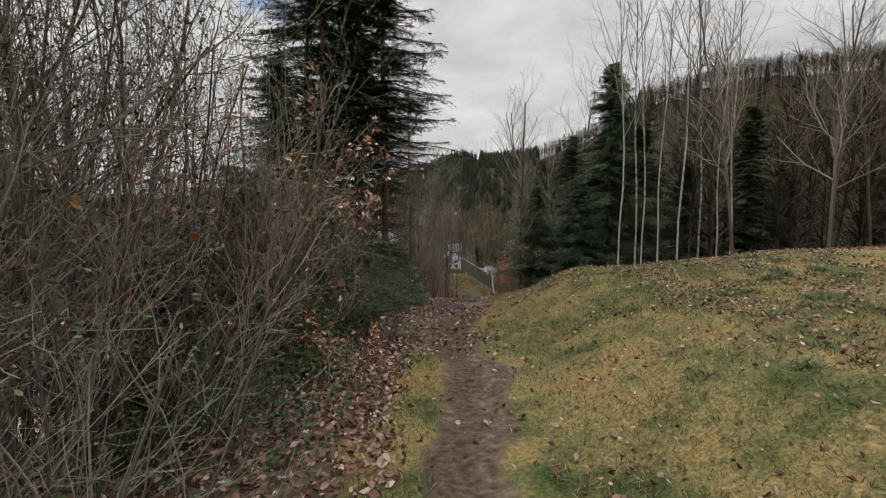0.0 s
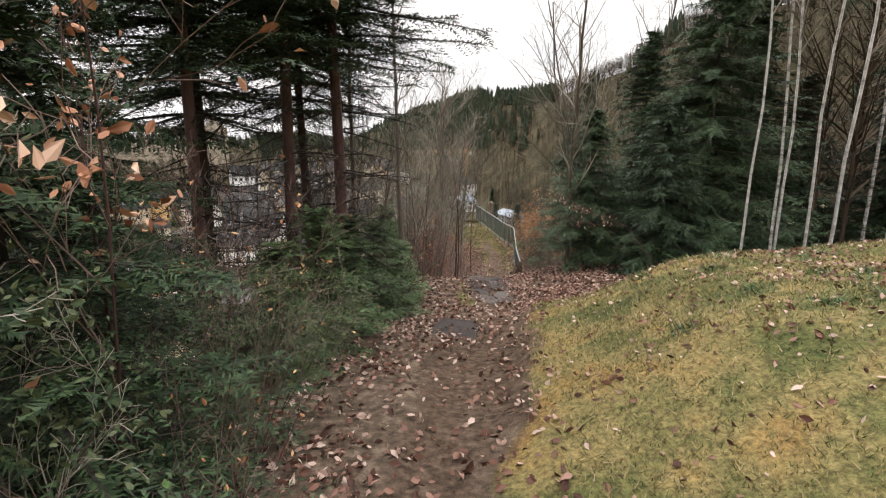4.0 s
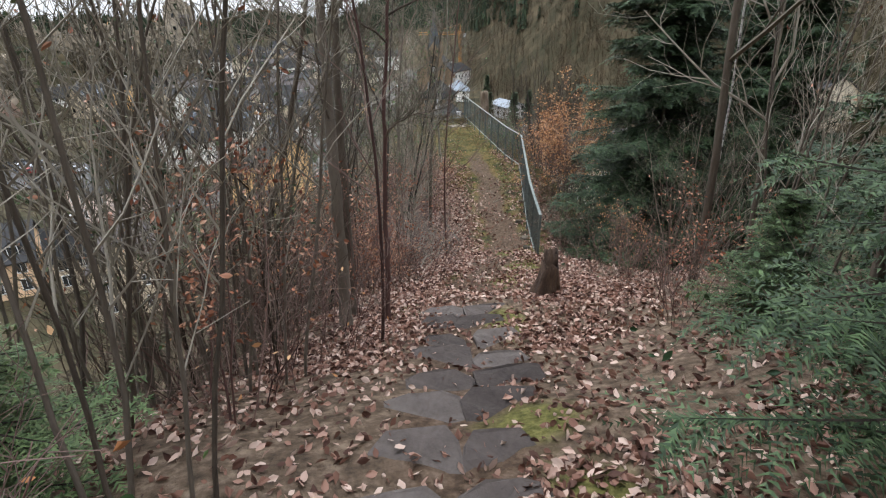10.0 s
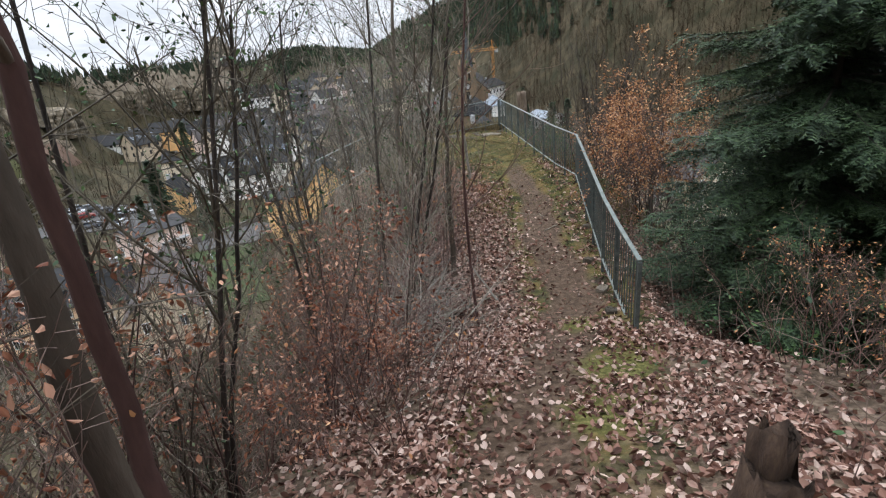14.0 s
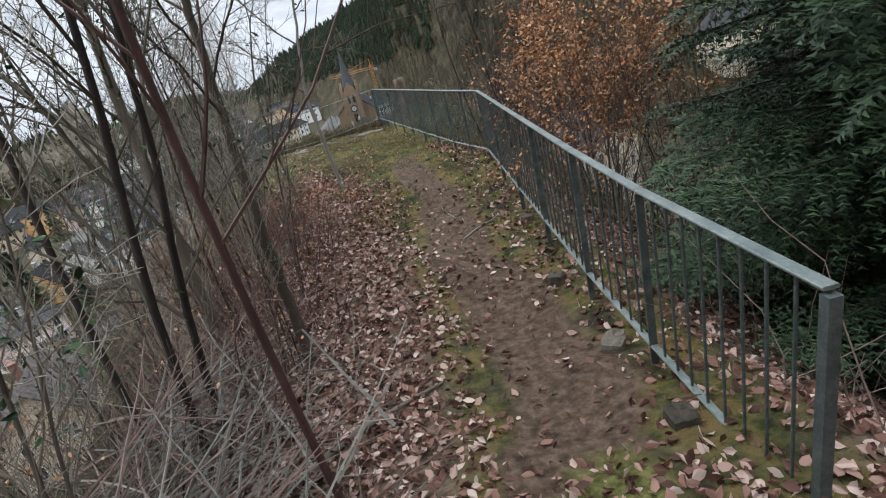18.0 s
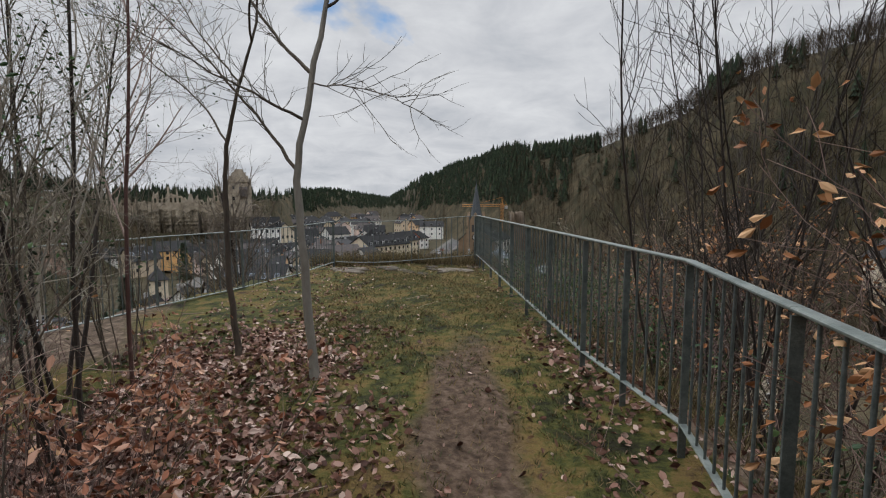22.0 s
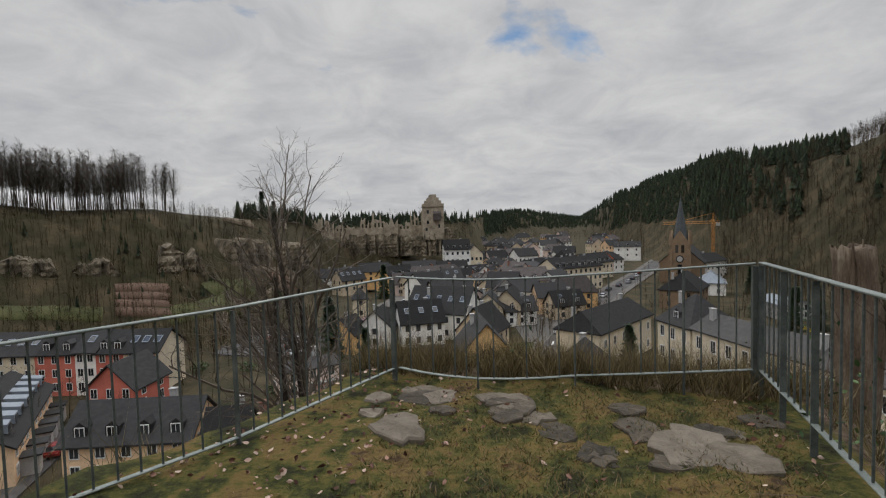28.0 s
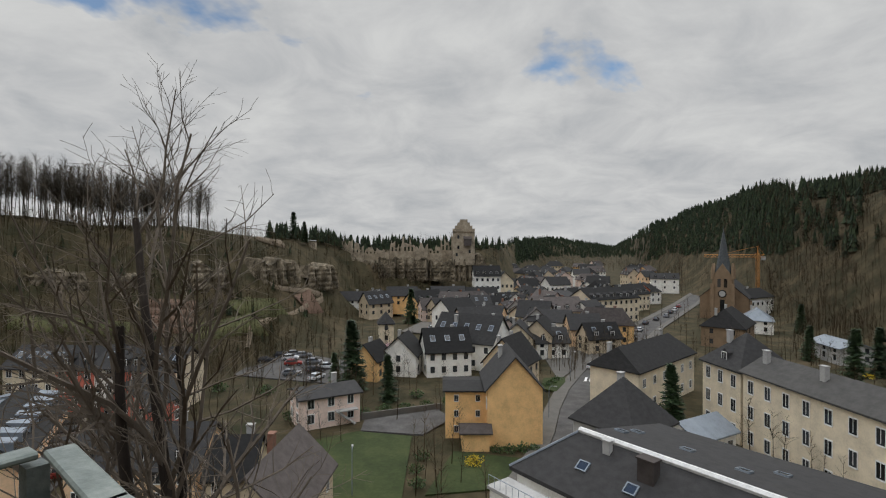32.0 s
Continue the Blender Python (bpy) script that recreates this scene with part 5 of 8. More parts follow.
def car(mat, label):
    """A small parked car: lower body, glazed cabin, bumpers, lamps and wheels. Front along +x."""
    th = tagged(new("car"), label, "car", "parked cars")
    prof = [(-2.05, 0.32), (-2.1, 0.62), (-1.98, 0.92), (1.0, 0.95), (1.75, 0.82), (2.08, 0.62), (2.05, 0.32)]
    s = Soup()
    n = len(prof)
    V = [(x, y * (0.94 if z > 0.85 or z < 0.4 else 1.0), z) for y in (-0.86, 0.86) for x, z in prof]
    s.add(V, [tuple(range(n)), tuple(range(2 * n - 1, n - 1, -1))] + [(i, i + n, (i + 1) % n + n, (i + 1) % n) for i in range(n)])
    part("body", s, M[mat], th)
    for nm, z0, z1, k, mt in (("cabin", 0.93, 1.36, 1.0, "glass"), ("roof", 1.36, 1.45, 0.97, mat)):
        s = Soup()
        b, t = ((-1.85, 0.95, 0.78), (-1.35, 0.25, 0.64)) if nm == "cabin" else ((-1.38, 0.28, 0.66), (-1.2, 0.1, 0.56))
        V = [(b[0], -b[2], z0), (b[1], -b[2], z0), (b[1], b[2], z0), (b[0], b[2], z0), (t[0], -t[2], z1), (t[1], -t[2], z1), (t[1], t[2], z1), (t[0], t[2], z1)]
        s.add(V, [(0, 1, 5, 4), (1, 2, 6, 5), (2, 3, 7, 6), (3, 0, 4, 7), (4, 5, 6, 7)])
        part(nm, s, M[mt], th)
    for x in (-1.3, 1.3):
        for y in (-0.8, 0.8):
            s = Soup()
            s.tube([(x, y - 0.1, 0.32), (x, y + 0.1, 0.32)], [0.32, 0.32], 12)
            w = part("wheel", s, M["tyre"], th)
            s = Soup()
            s.tube([(x, y - 0.11, 0.32), (x, y + 0.11, 0.32)], [0.19, 0.19], 10)
            part("rim", s, M["zinc"], w)
    for x, mt, nm in ((2.06, "paint", "headlight"), (-2.06, "red", "tail_light")):
        for y in (-0.6, 0.6):
            s = Soup()
            s.box((x, y, 0.68), (0.06, 0.32, 0.14))
            part(nm, s, M[mt], th)
    return th


M["tyre"] = plain("tyre_rubber", (0.02, 0.02, 0.02), 0.85, scale=3)
M["car_white"] = plain("white_car_paint", (0.72, 0.73, 0.74), 0.25, scale=1, bump=0)
M["car_grey"] = plain("silver_car_paint", (0.22, 0.23, 0.25), 0.28, scale=1, bump=0, metal=0.4)
M["car_dark"] = plain("dark_car_paint", (0.03, 0.032, 0.04), 0.25, scale=1, bump=0)
M["car_red"] = plain("red_car_paint", (0.26, 0.03, 0.025), 0.28, scale=1, bump=0)
CARS = (("car_white", "white parked car on grey asphalt", ((34.8, 118.6, 62), (-26.8, 117.8, 10), (-26.8, 108.4, 70), (66, 171, 56), (-3, 172, 20), (103, 226, 56), (-38, 127, 12))),
        ("car_grey", "silver-grey parked car on grey asphalt", ((-33, 111.5, 8), (-38.2, 131.6, 12), (-35.5, 130, 12), (58, 156, 56), (90, 205, 56), (0, 176, 20), (-31, 122.5, 10))),
        ("car_dark", "dark parked car on grey asphalt", ((-28.6, 114.4, 40), (-41, 129.8, 12), (74, 186, 56), (97, 217, 56), (-43, 124, 12), (3, 178, 20), (82, 196, 56))),
        ("car_red", "dark red parked car on grey asphalt", ((-35.5, 121, 12), (-46.8, 63, 105), (110, 238, 56))))
for mat, label, spots in CARS:
    first = car(mat, label)
    for i, (a, b, t) in enumerate(spots):
        ob = first if i == 0 else copy_thing(first, pose(0, 0, 0))
        ob.matrix_basis = pose(*town(a, b), Z + 0.31 + (0.3 if b > 160 and a < 20 else 0), 0, 0, 22 + t)
# conifers and shrubs among the houses
fir = spruce("garden_conifer", "dark green conifer in a garden", 51, 10.0, 2.3, needle=0.55, width=0.16, pairs=2, gap=0.42, dense=0.22)
spots = ((36, 80, 1.02), (-17.9, 101, 1.4), (-10, 94, 0.87), (-22, 104, 0.7), (118, 168, 1.0), (92, 128, 0.9), (84, 104, 1.2), (96, 112, 1.1), (-12, 190, 1.3), (-66, 225, 1.2), (-60, 221, 0.9), (70, 74, 0.8), (-6, 205, 0.9))
for i, (a, b, k) in enumerate(spots):
    ob = fir if i == 0 else copy_thing(fir, pose(0, 0, 0))
    x, y = town(a, b)
    ob.matrix_basis = pose(x, y, max(Z, gz(x, y)) - 0.1, 0, 0, 40 * i) @ Matrix.Diagonal((k, k, k, 1))
fir["group"] = "garden conifers"


def bush(name, label, mat, spots, seed, size=1.6, n=260, leaf=0.22):
    """A rounded uneven shrub of many leaves on a few stems; spots: across, ahead, scale."""
    r = np.random.default_rng(seed)
    th = tagged(new(name), label, "shrub", "garden shrubs")
    st, lf = Soup(), Soup()
    for _ in range(9):
        q, rr = limb((0, 0, -0.1), (r.normal(0, 0.6), r.normal(0, 0.6), 1), size * 0.8, 0.03, r, 4, 0, 0.2)
        st.tube(q, rr, 4, cap=False)
    d = r.normal(0, 1, (n, 3))
    d /= np.linalg.norm(d, axis=1)[:, None]
    c = d * size * r.uniform(0.45, 1.0, (n, 1)) * (0.8 + 0.3 * np.sin(d[:, :1] * 5 + 1) * np.cos(d[:, 1:2] * 4)) * (1, 1, 0.6)
    c[:, 2] = np.abs(c[:, 2] + size * 0.3)
    lf.leaves(c, d + (0, 0, 0.4), r.uniform(0.6, 1.3, n) * leaf, r, 0.3, 0.7)
    part("stem", st, M["bark"], th)
    tagged(part("foliage", lf, M[mat], th), kind="stuff")
    for i, (a, b, k) in enumerate(spots):
        ob = th if i == 0 else copy_thing(th, pose(0, 0, 0))
        x, y = town(a, b)
        ob.matrix_basis = pose(x, y, max(Z, gz(x, y)) + 0.15, 0, 0, 77 * i) @ Matrix.Diagonal((k, k, k, 1))


M["forsythia"] = material("forsythia_bloom", ((0.3, (0.42, 0.30, 0.02)), (0.6, (0.68, 0.52, 0.04))), 0.7, 2, bump=0, island=0.5)
M["blossom"] = material("pink_blossom", ((0.3, (0.45, 0.28, 0.29)), (0.6, (0.62, 0.46, 0.46))), 0.7, 2, bump=0, island=0.5)
bush("forsythia", "yellow flowering forsythia bush in the garden", "forsythia", ((4.1, 66.1, 1.0), (-21, 92, 0.9), (92, 110, 0.9)), 61)
bush("blossom_tree", "pale pink blossoming ornamental tree", "blossom", ((-14, 138, 2.2),), 62)
bush("hedge_shrub", "clipped dark evergreen garden shrub", "bramble", tuple((a, b, k) for a, b, k in ((7.5, 70.4, 0.8), (9.3, 70.3, 0.9), (11.2, 70.6, 1.0), (12.8, 70.9, 0.7), (21, 103, 0.8), (22.5, 105, 0.9), (24, 107.5, 0.9), (-13.5, 86, 1.0), (-10, 87.5, 1.1), (-6.5, 89, 1.0), (-3, 90.5, 1.0), (1, 92, 1.2), (-5, 96, 1.2), (2, 97, 1.3), (-24, 90, 1.3), (-25, 84, 1.2), (-20.5, 72, 0.9), (-3, 60, 0.9), (-3.4, 64, 0.9), (-2.8, 68, 1.0), (39, 77, 0.9), (60, 96, 1.2), (66, 100, 1.2), (72, 92, 1.4), (78, 100, 1.3), (-44, 100, 1.4), (-52, 104, 1.4), (-34, 98, 1.4), (-37, 70, 1.0), (-39, 66, 0.9))), 63, 1.5, 240, 0.24)


def lamp_post(spots):
    th = tagged(new("street_lamp"), "slim grey street lamp with a curved arm", "street lamp", "street lamps")
    s = Soup()
    s.tube([(0, 0, -0.2), (0, 0, 4.6)], [0.07, 0.05], 6)
    part("pole", s, M["zinc"], th)
    s = Soup()
    s.tube([(0, 0, 4.6), (0.1, 0, 5.1), (0.5, 0, 5.35), (0.9, 0, 5.3)], [0.045, 0.045, 0.04, 0.04], 5)
    part("arm", s, M["zinc"], th)
    s = Soup()
    s.box((1.05, 0, 5.26), (0.5, 0.2, 0.12))
    part("lamp_head", s, M["grey"], th)
    for i, (a, b, t) in enumerate(spots):
        ob = th if i == 0 else copy_thing(th, pose(0, 0, 0))
        ob.matrix_basis = pose(*town(a, b), Z + 0.2, 0, 0, t)


lamp_post(((12.2, 73, 20), (-10.3, 57.8, 120), (17.5, 84, 20), (28, 112, 20), (41, 136, 20), (54, 160, 20), (-20, 108, 90)))


# ---- church ----
def church(lat, dep):
    x, y = town(lat, dep)
    th = tagged(new("church"), "brown stone church with a slender grey spire", "church")
    th.matrix_basis = pose(x, y, Z, 0, 0, 22 - 34)
    t, h = 3.5, 17.0
    s = Soup()
    s.box((0, 0, h / 2), (2 * t, 2 * t, h))
    s.box((0, 0, h * 0.62), (2 * t + 0.5, 2 * t + 0.5, 0.4))
    for sx in (-1, 1):
        s.box((sx * t, -t, h * 0.42), (1.2, 1.2, h * 0.84))
    tower = part("tower", s, M["stonewall"], th)
    for a in range(4):
        gb = Soup()
        gb.add([(-t, -t - 0.05, h), (t, -t - 0.05, h), (0, -t - 0.05, h + 5.2), (-t, -t + 0.6, h), (t, -t + 0.6, h), (0, -t + 0.6, h + 5.2)], [(0, 1, 2), (5, 4, 3), (0, 2, 5, 3), (1, 4, 5, 2), (0, 3, 4, 1)])
        g = part("gable", gb, M["stonewall"], tower)
        g.matrix_basis = pose(0, 0, 0, 0, 0, 90 * a)
    for sx, sy in ((-1, -1), (1, -1), (1, 1), (-1, 1)):
        pn = Soup()
        pn.tube([(sx * t, sy * t, h - 1), (sx * t, sy * t, h + 2.5), (sx * t, sy * t, h + 5.5)], [0.6, 0.55, 0.03], 6)
        part("pinnacle", pn, M["stonewall"], tower)
    sp = Soup()
    sp.tube([(0, 0, h + 0.5), (0, 0, h + 5), (0, 0, h + 18.5)], [3.3, 2.3, 0.1], 8)
    sp.tube([(0, 0, h + 18), (0, 0, h + 20)], [0.1, 0.05], 6)
    M["spire"] = material("spire_slate", ((0.3, (0.045, 0.05, 0.052)), (0.5, (0.085, 0.092, 0.095)), (0.72, (0.13, 0.14, 0.14))), 0.7, 1.5, bump=0.3, bump_scale=6, spec=0.2)
    part("spire", sp, M["spire"], th)
    for dx in (-1.1, 1.1):
        window(th, pose(dx, -t - 0.05, h - 2.4), 1.1, 3.2, False)
    window(th, pose(0, -t - 0.05, 5.5), 1.6, 5.5, False)
    ck = Soup()
    ck.tube([(0, -t - 0.02, h - 6.5), (0, -t - 0.25, h - 6.5)], [1.5, 1.5], 24)
    part("clock", ck, M["slate"], th, "dark round clock face")
    cf = Soup()
    cf.tube([(0, -t - 0.2, h - 6.5), (0, -t - 0.3, h - 6.5)], [1.1, 1.1], 24)
    part("clock_face", cf, M["grey"], th, "grey clock dial")
    nv = Soup()
    L, b, e, r = 30, 8.5, 8.5, 7.5
    nv.add([(-b, 2, -2), (b, 2, -2), (b, L, -2), (-b, L, -2), (-b, 2, e), (b, 2, e), (b, L, e), (-b, L, e), (0, 2, e + r), (0, L, e + r)], [(0, 1, 5, 8, 4), (1, 2, 6, 5), (2, 3, 7, 9, 6), (3, 0, 4, 7)])
    nave = part("nave", nv, M["stonewall"], th)
    rf = Soup()
    o = 0.4
    V = [(-b - o, 1.8, e - o * 0.9), (0, 1.8, e + r + 0.1), (b + o, 1.8, e - o * 0.9), (-b - o, L + 0.3, e - o * 0.9), (0, L + 0.3, e + r + 0.1), (b + o, L + 0.3, e - o * 0.9)]
    V += [(p[0], p[1], p[2] + 0.3) for p in V]
    rf.add(V, [(6, 7, 10, 9), (7, 8, 11, 10), (1, 0, 3, 4), (2, 1, 4, 5), (0, 1, 7, 6), (1, 2, 8, 7), (3, 9, 10, 4), (4, 10, 11, 5), (0, 6, 9, 3), (2, 5, 11, 8)])
    part("roof", rf, M["slate"], nave)
    for k in range(5):
        window(nave, pose(b, 6 + k * 5.2, 4.8, 0, 0, 90), 1.4, 4.2, False)
        bt = Soup()
        bt.box((b + 0.4, 3.4 + k * 5.2, 3.5), (0.9, 0.9, 7.5))
        part("buttress", bt, M["stonewall"], nave)


church(110, 200)


# ---- crane ----
def crane(lat, dep, h, jib, turn):
    x, y = town(lat, dep)
    th = tagged(new("tower_crane"), "yellow lattice tower crane behind the church", "crane")
    th.matrix_basis = pose(x, y, Z, 0, 0, turn)
    M.setdefault("crane", plain("crane_paint", (0.55, 0.24, 0.05), 0.5, scale=1))
    for nm, p, q, n in (("mast", (0, 0, 0), (0, 0, h), 14), ("jib", (3, 0, h - 1.5), (-jib, 0, h - 1.5), 16)):
        s = Soup()
        p, q = np.array(p, float), np.array(q, float)
        u = (q - p) / np.linalg.norm(q - p)
        a = np.cross(u, (0, 1, 0))
        b = np.cross(u, a)
        cs = [0.55 * (sa * a + sb * b) for sa, sb in ((-1, -1), (1, -1), (1, 1), (-1, 1))]
        for c in cs:
            s.tube([p + c, q + c], [0.08, 0.08], 4)
        for k in range(n):
            for i in range(4):
                s.tube([p + (q - p) * k / n + cs[i], p + (q - p) * (k + 1) / n + cs[(i + 1) % 4]], [0.04, 0.04], 3)
        part(nm, s, M["crane"], th)
    s = Soup()
    s.tube([(0, 0, h - 1), (0, 0, h + 3)], [0.3, 0.15], 4)
    s.tube([(0, 0, h + 3), (-jib * 0.7, 0, h - 1)], [0.06, 0.06], 3)
    s.tube([(0, 0, h + 3), (3, 0, h - 1)], [0.06, 0.06], 3)
    part("apex", s, M["crane"], th)
    s = Soup()
    s.box((2.6, 0, h - 2.6), (1.6, 1.0, 1.8))
    part("counterweight", s, M["grey"], th)


crane(147, 238, 26, 25, 22)


# ---- castle on its rock ----
def castle():
    cr = np.random.default_rng(4)
    x, y = town(18, 250)
    th = tagged(new("castle"), "ruined pale stone castle with a restored gabled tower house", "castle")
    base = -3.2
    th.matrix_basis = pose(x, y, base, 0, 0, 22)
    M["castle"] = material("castle_stone", ((0.3, (0.14, 0.112, 0.08)), (0.5, (0.36, 0.30, 0.22)), (0.72, (0.58, 0.50, 0.385))), 0.95, 0.5, bump=0.7, bump_scale=3)
    # tower house
    kx, w, d, e, r = -8.0, 9.5, 10.5, 12.0, 6.5
    s = Soup()
    s.box((kx, 0, e / 2 - 2), (w, d, e + 4))
    keep = part("tower_house", s, M["castle"], th)
    for sx in (-1, 1):
        g = Soup()
        X = kx + sx * w / 2
        st = [(-d / 2, 0)] + [q for i in range(4) for q in ((-d / 2 + i * d / 9, r * (i + 1) / 4.4), (-d / 2 + (i + 1) * d / 9, r * (i + 1) / 4.4))]
        st = st + [(-p, q) for p, q in st[::-1]]
        n = len(st)
        V = [(X - 0.5, p, e + q) for p, q in st] + [(X + 0.5, p, e + q) for p, q in st]
        g.add(V, [tuple(range(n)), tuple(range(2 * n - 1, n - 1, -1))] + [(i, i + n, (i + 1) % n + n, (i + 1) % n) for i in range(n)])
        part("stepped_gable", g, M["castle"], keep)
    rf = Soup()
    A = w / 2 - 0.5
    rf.add([(kx - A, -d / 2 - 0.3, e - 0.2), (kx + A, -d / 2 - 0.3, e - 0.2), (kx + A, 0, e + r - 0.6), (kx - A, 0, e + r - 0.6), (kx + A, d / 2 + 0.3, e - 0.2), (kx - A, d / 2 + 0.3, e - 0.2)], [(0, 1, 2, 3), (3, 2, 4, 5), (0, 3, 5), (1, 4, 2), (0, 5, 4, 1)])
    part("roof", rf, M["tiles"], keep)
    keep.matrix_basis = Matrix.Translation((kx, 0, 0)) @ Matrix.Rotation(radians(90), 4, "Z") @ Matrix.Translation((-kx, 0, 0))
    d = w
    bl = Soup()
    bl.box((kx + 1.8, -d / 2 - 0.9, 7.0), (3.6, 1.8, 3.4))
    bl.add([(kx - 0.2, -d / 2 - 2.0, 8.6), (kx + 3.8, -d / 2 - 2.0, 8.6), (kx + 3.8, -d / 2, 9.8), (kx - 0.2, -d / 2, 9.8)], [(0, 1, 2, 3)])
    part("oriel", bl, M["tiles"], th, "dark timber oriel")
    for i, j in ((-2.6, 9.5), (-2.6, 4.5), (2.8, 2.5), (-3.4, 1)):
        window(th, pose(kx + i, -d / 2, j), 1.0, 1.6, False)
    # ruined curtain walls with broken tops and empty windows
    for k in range(9):
        x0 = -13 - k * 6.2
        n = 7
        hs = cr.uniform(3.6, 9.5) * (1 - 0.03 * k)
        tops = [hs * (1 + 0.6 * cr.uniform(-1, 0.55)) for _ in range(n + 1)]
        rot = cr.uniform(-0.25, 0.25)
        xs = np.linspace(0, -6.2, n + 1)
        back_y = cr.uniform(-4, 3)
        for i in range(n):
            s = Soup()
            y0 = rot * i * 0.8 + cr.uniform(-1, 1) * 0.2
            if i in (1, 3, 5) and k % 3 != 2:
                for za, zb in ((-3, hs * 0.35), (hs * 0.62, min(tops[i], tops[i + 1]))):
                    s.box((x0 + xs[i] - 0.44, y0, (za + zb) / 2), (0.9, 1.1, max(0.3, zb - za)))
            else:
                za, ta, tb = -3, tops[i], tops[i + 1]
                s.add([(x0 + xs[i], y0 - 0.6, za), (x0 + xs[i + 1], y0 - 0.6, za), (x0 + xs[i + 1], y0 - 0.6, tb), (x0 + xs[i], y0 - 0.6, ta), (x0 + xs[i], y0 + 0.6, za), (x0 + xs[i + 1], y0 + 0.6, za), (x0 + xs[i + 1], y0 + 0.6, tb), (x0 + xs[i], y0 + 0.6, ta)],
                      [(0, 3, 2, 1), (4, 5, 6, 7), (3, 7, 6, 2), (0, 4, 7, 3), (1, 2, 6, 5)])
            ob = part("curtain_wall", s, M["castle"], th)
            ob.location = (0, back_y, 0)


castle()


def crag(name, label, lat0, dep0, lat1, dep1, z0, z1, seed, mat="rock"):
    """A rock face between two points of the plan: beds of stone set back one over the other, split by upright clefts."""
    r = np.random.default_rng(seed)
    L, H = math.hypot(lat1 - lat0, dep1 - dep0), z1 - z0
    nu, nz = max(12, int(L / 0.55)), max(8, int(H / 0.5))
    u = np.linspace(0, 1, nu)
    nx_, ny_ = (dep1 - dep0) / L, -(lat1 - lat0) / L
    wave = sum(r.uniform(0.3, 1.0) * np.sin(u * L / k + r.uniform(0, 6)) for k in (1.1, 1.9, 3.2, 5.0))
    cleft = np.zeros(nu)
    for c in r.uniform(0, 1, max(3, int(L / 3.5))):
        cleft -= r.uniform(1.2, 2.8) * np.exp(-(((u - c) * L / 0.45) ** 2))
    tall = np.clip(0.80 + 0.10 * wave + r.uniform(-0.05, 0.05, nu), 0.35, 1.05) * np.clip(np.minimum(u, 1 - u) * L / 2.5 + 0.25, 0, 1)
    rows = []
    for k in range(nz + 1):
        f = k / nz
        bed = r.uniform(-0.3, 0.3) + r.uniform(-0.35, 0.35, nu)
        off = wave * 0.75 + cleft + bed - 0.22 * H * f * f
        lat, dep = lat0 + (lat1 - lat0) * u + nx_ * off, dep0 + (dep1 - dep0) * u + ny_ * off
        rows.append([(*town(p, q), min(z0 - 4 + (H * 1.05 + 4) * f, z0 + H * h + 0.02 * f)) for p, q, h in zip(lat, dep, tall)])
    back = [(*town(lat0 + (lat1 - lat0) * w_ - nx_ * (0.2 * H + 7), dep0 + (dep1 - dep0) * w_ - ny_ * (0.2 * H + 7)), z0 + H * h + 0.5) for w_, h in zip(u, tall)]
    rows += [back, [(p[0], p[1], z0 - 4) for p in back]]
    s = Soup()
    s.add(rows, [(i * nu + j, i * nu + j + 1, (i + 1) * nu + j + 1, (i + 1) * nu + j) for i in range(len(rows) - 1) for j in range(nu - 1)])
    tagged(part(name, s, M[mat]), label, "rock", kind="stuff")


def drape(name, line, width, mat, label, category, lift=0.3):
    """A strip that lies on the lie of the land along a line of the plan."""
    s, n = Soup(), 40
    p = np.array([town(*q) for q in line])
    k = np.linspace(0, len(p) - 1, n)
    c = np.column_stack([np.interp(k, np.arange(len(p)), p[:, i]) for i in range(2)])
    d = np.gradient(c, axis=0)
    d /= np.linalg.norm(d, axis=1)[:, None]
    side = np.column_stack([-d[:, 1], d[:, 0]]) * width / 2
    V = []
    for q in (c - side, c, c + side):
        V.append(np.column_stack([q, ground(q[:, 0], q[:, 1]) + lift]))
    V = [V[0] - (0, 0, lift + 0.3)] + V + [V[2] - (0, 0, lift + 0.3)]
    s.add(np.concatenate(V), [(i * n + j, (i + 1) * n + j, (i + 1) * n + j + 1, i * n + j + 1) for i in range(4) for j in range(n - 1)])
    tagged(part(name, s, M[mat], smooth=True), label, category, kind="structure")


M["rock_pale"] = material("pale_sandstone", ((0.36, (0.03, 0.026, 0.017)), (0.48, (0.13, 0.105, 0.07)), (0.58, (0.26, 0.215, 0.15)), (0.7, (0.46, 0.39, 0.29))), 0.95, 0.35, bump=0.9, bump_scale=1.2, stretch=(1, 1, 0.6))
crag("cliff", "pale sandstone crag under the castle walls", -46, 243, 6, 245, -11, -2.8, 1, "rock_pale")
crag("cliff", "sandstone crag under the tower house", 4, 244, 22, 245, -11, -2.0, 2, "rock_pale")
crag("cliff", "yellowish sandstone cliff on the wooded slope", -104, 122, -90, 130, -11, -4, 3, "rock_pale")
crag("cliff", "broken sandstone ledge on the wooded slope", -88, 131, -79, 137, -11.5, -5, 6, "rock_pale")
crag("cliff", "tall pale sandstone cliff on the wooded slope", -73, 145, -62.5, 152, -12, -2.8, 4, "rock_pale")
crag("cliff", "split sandstone cliff below the ridge", -61, 167, -50, 186, -10.5, -2.2, 5, "rock_pale")
crag("cliff", "low sandstone ledge below the turret", -50, 190, -42, 205, -11.5, -5, 7, "rock_pale")
M["path_soil"] = plain("pale_path_soil", (0.21, 0.165, 0.115), 0.95, scale=0.5, bump=0.3, bump_scale=6)
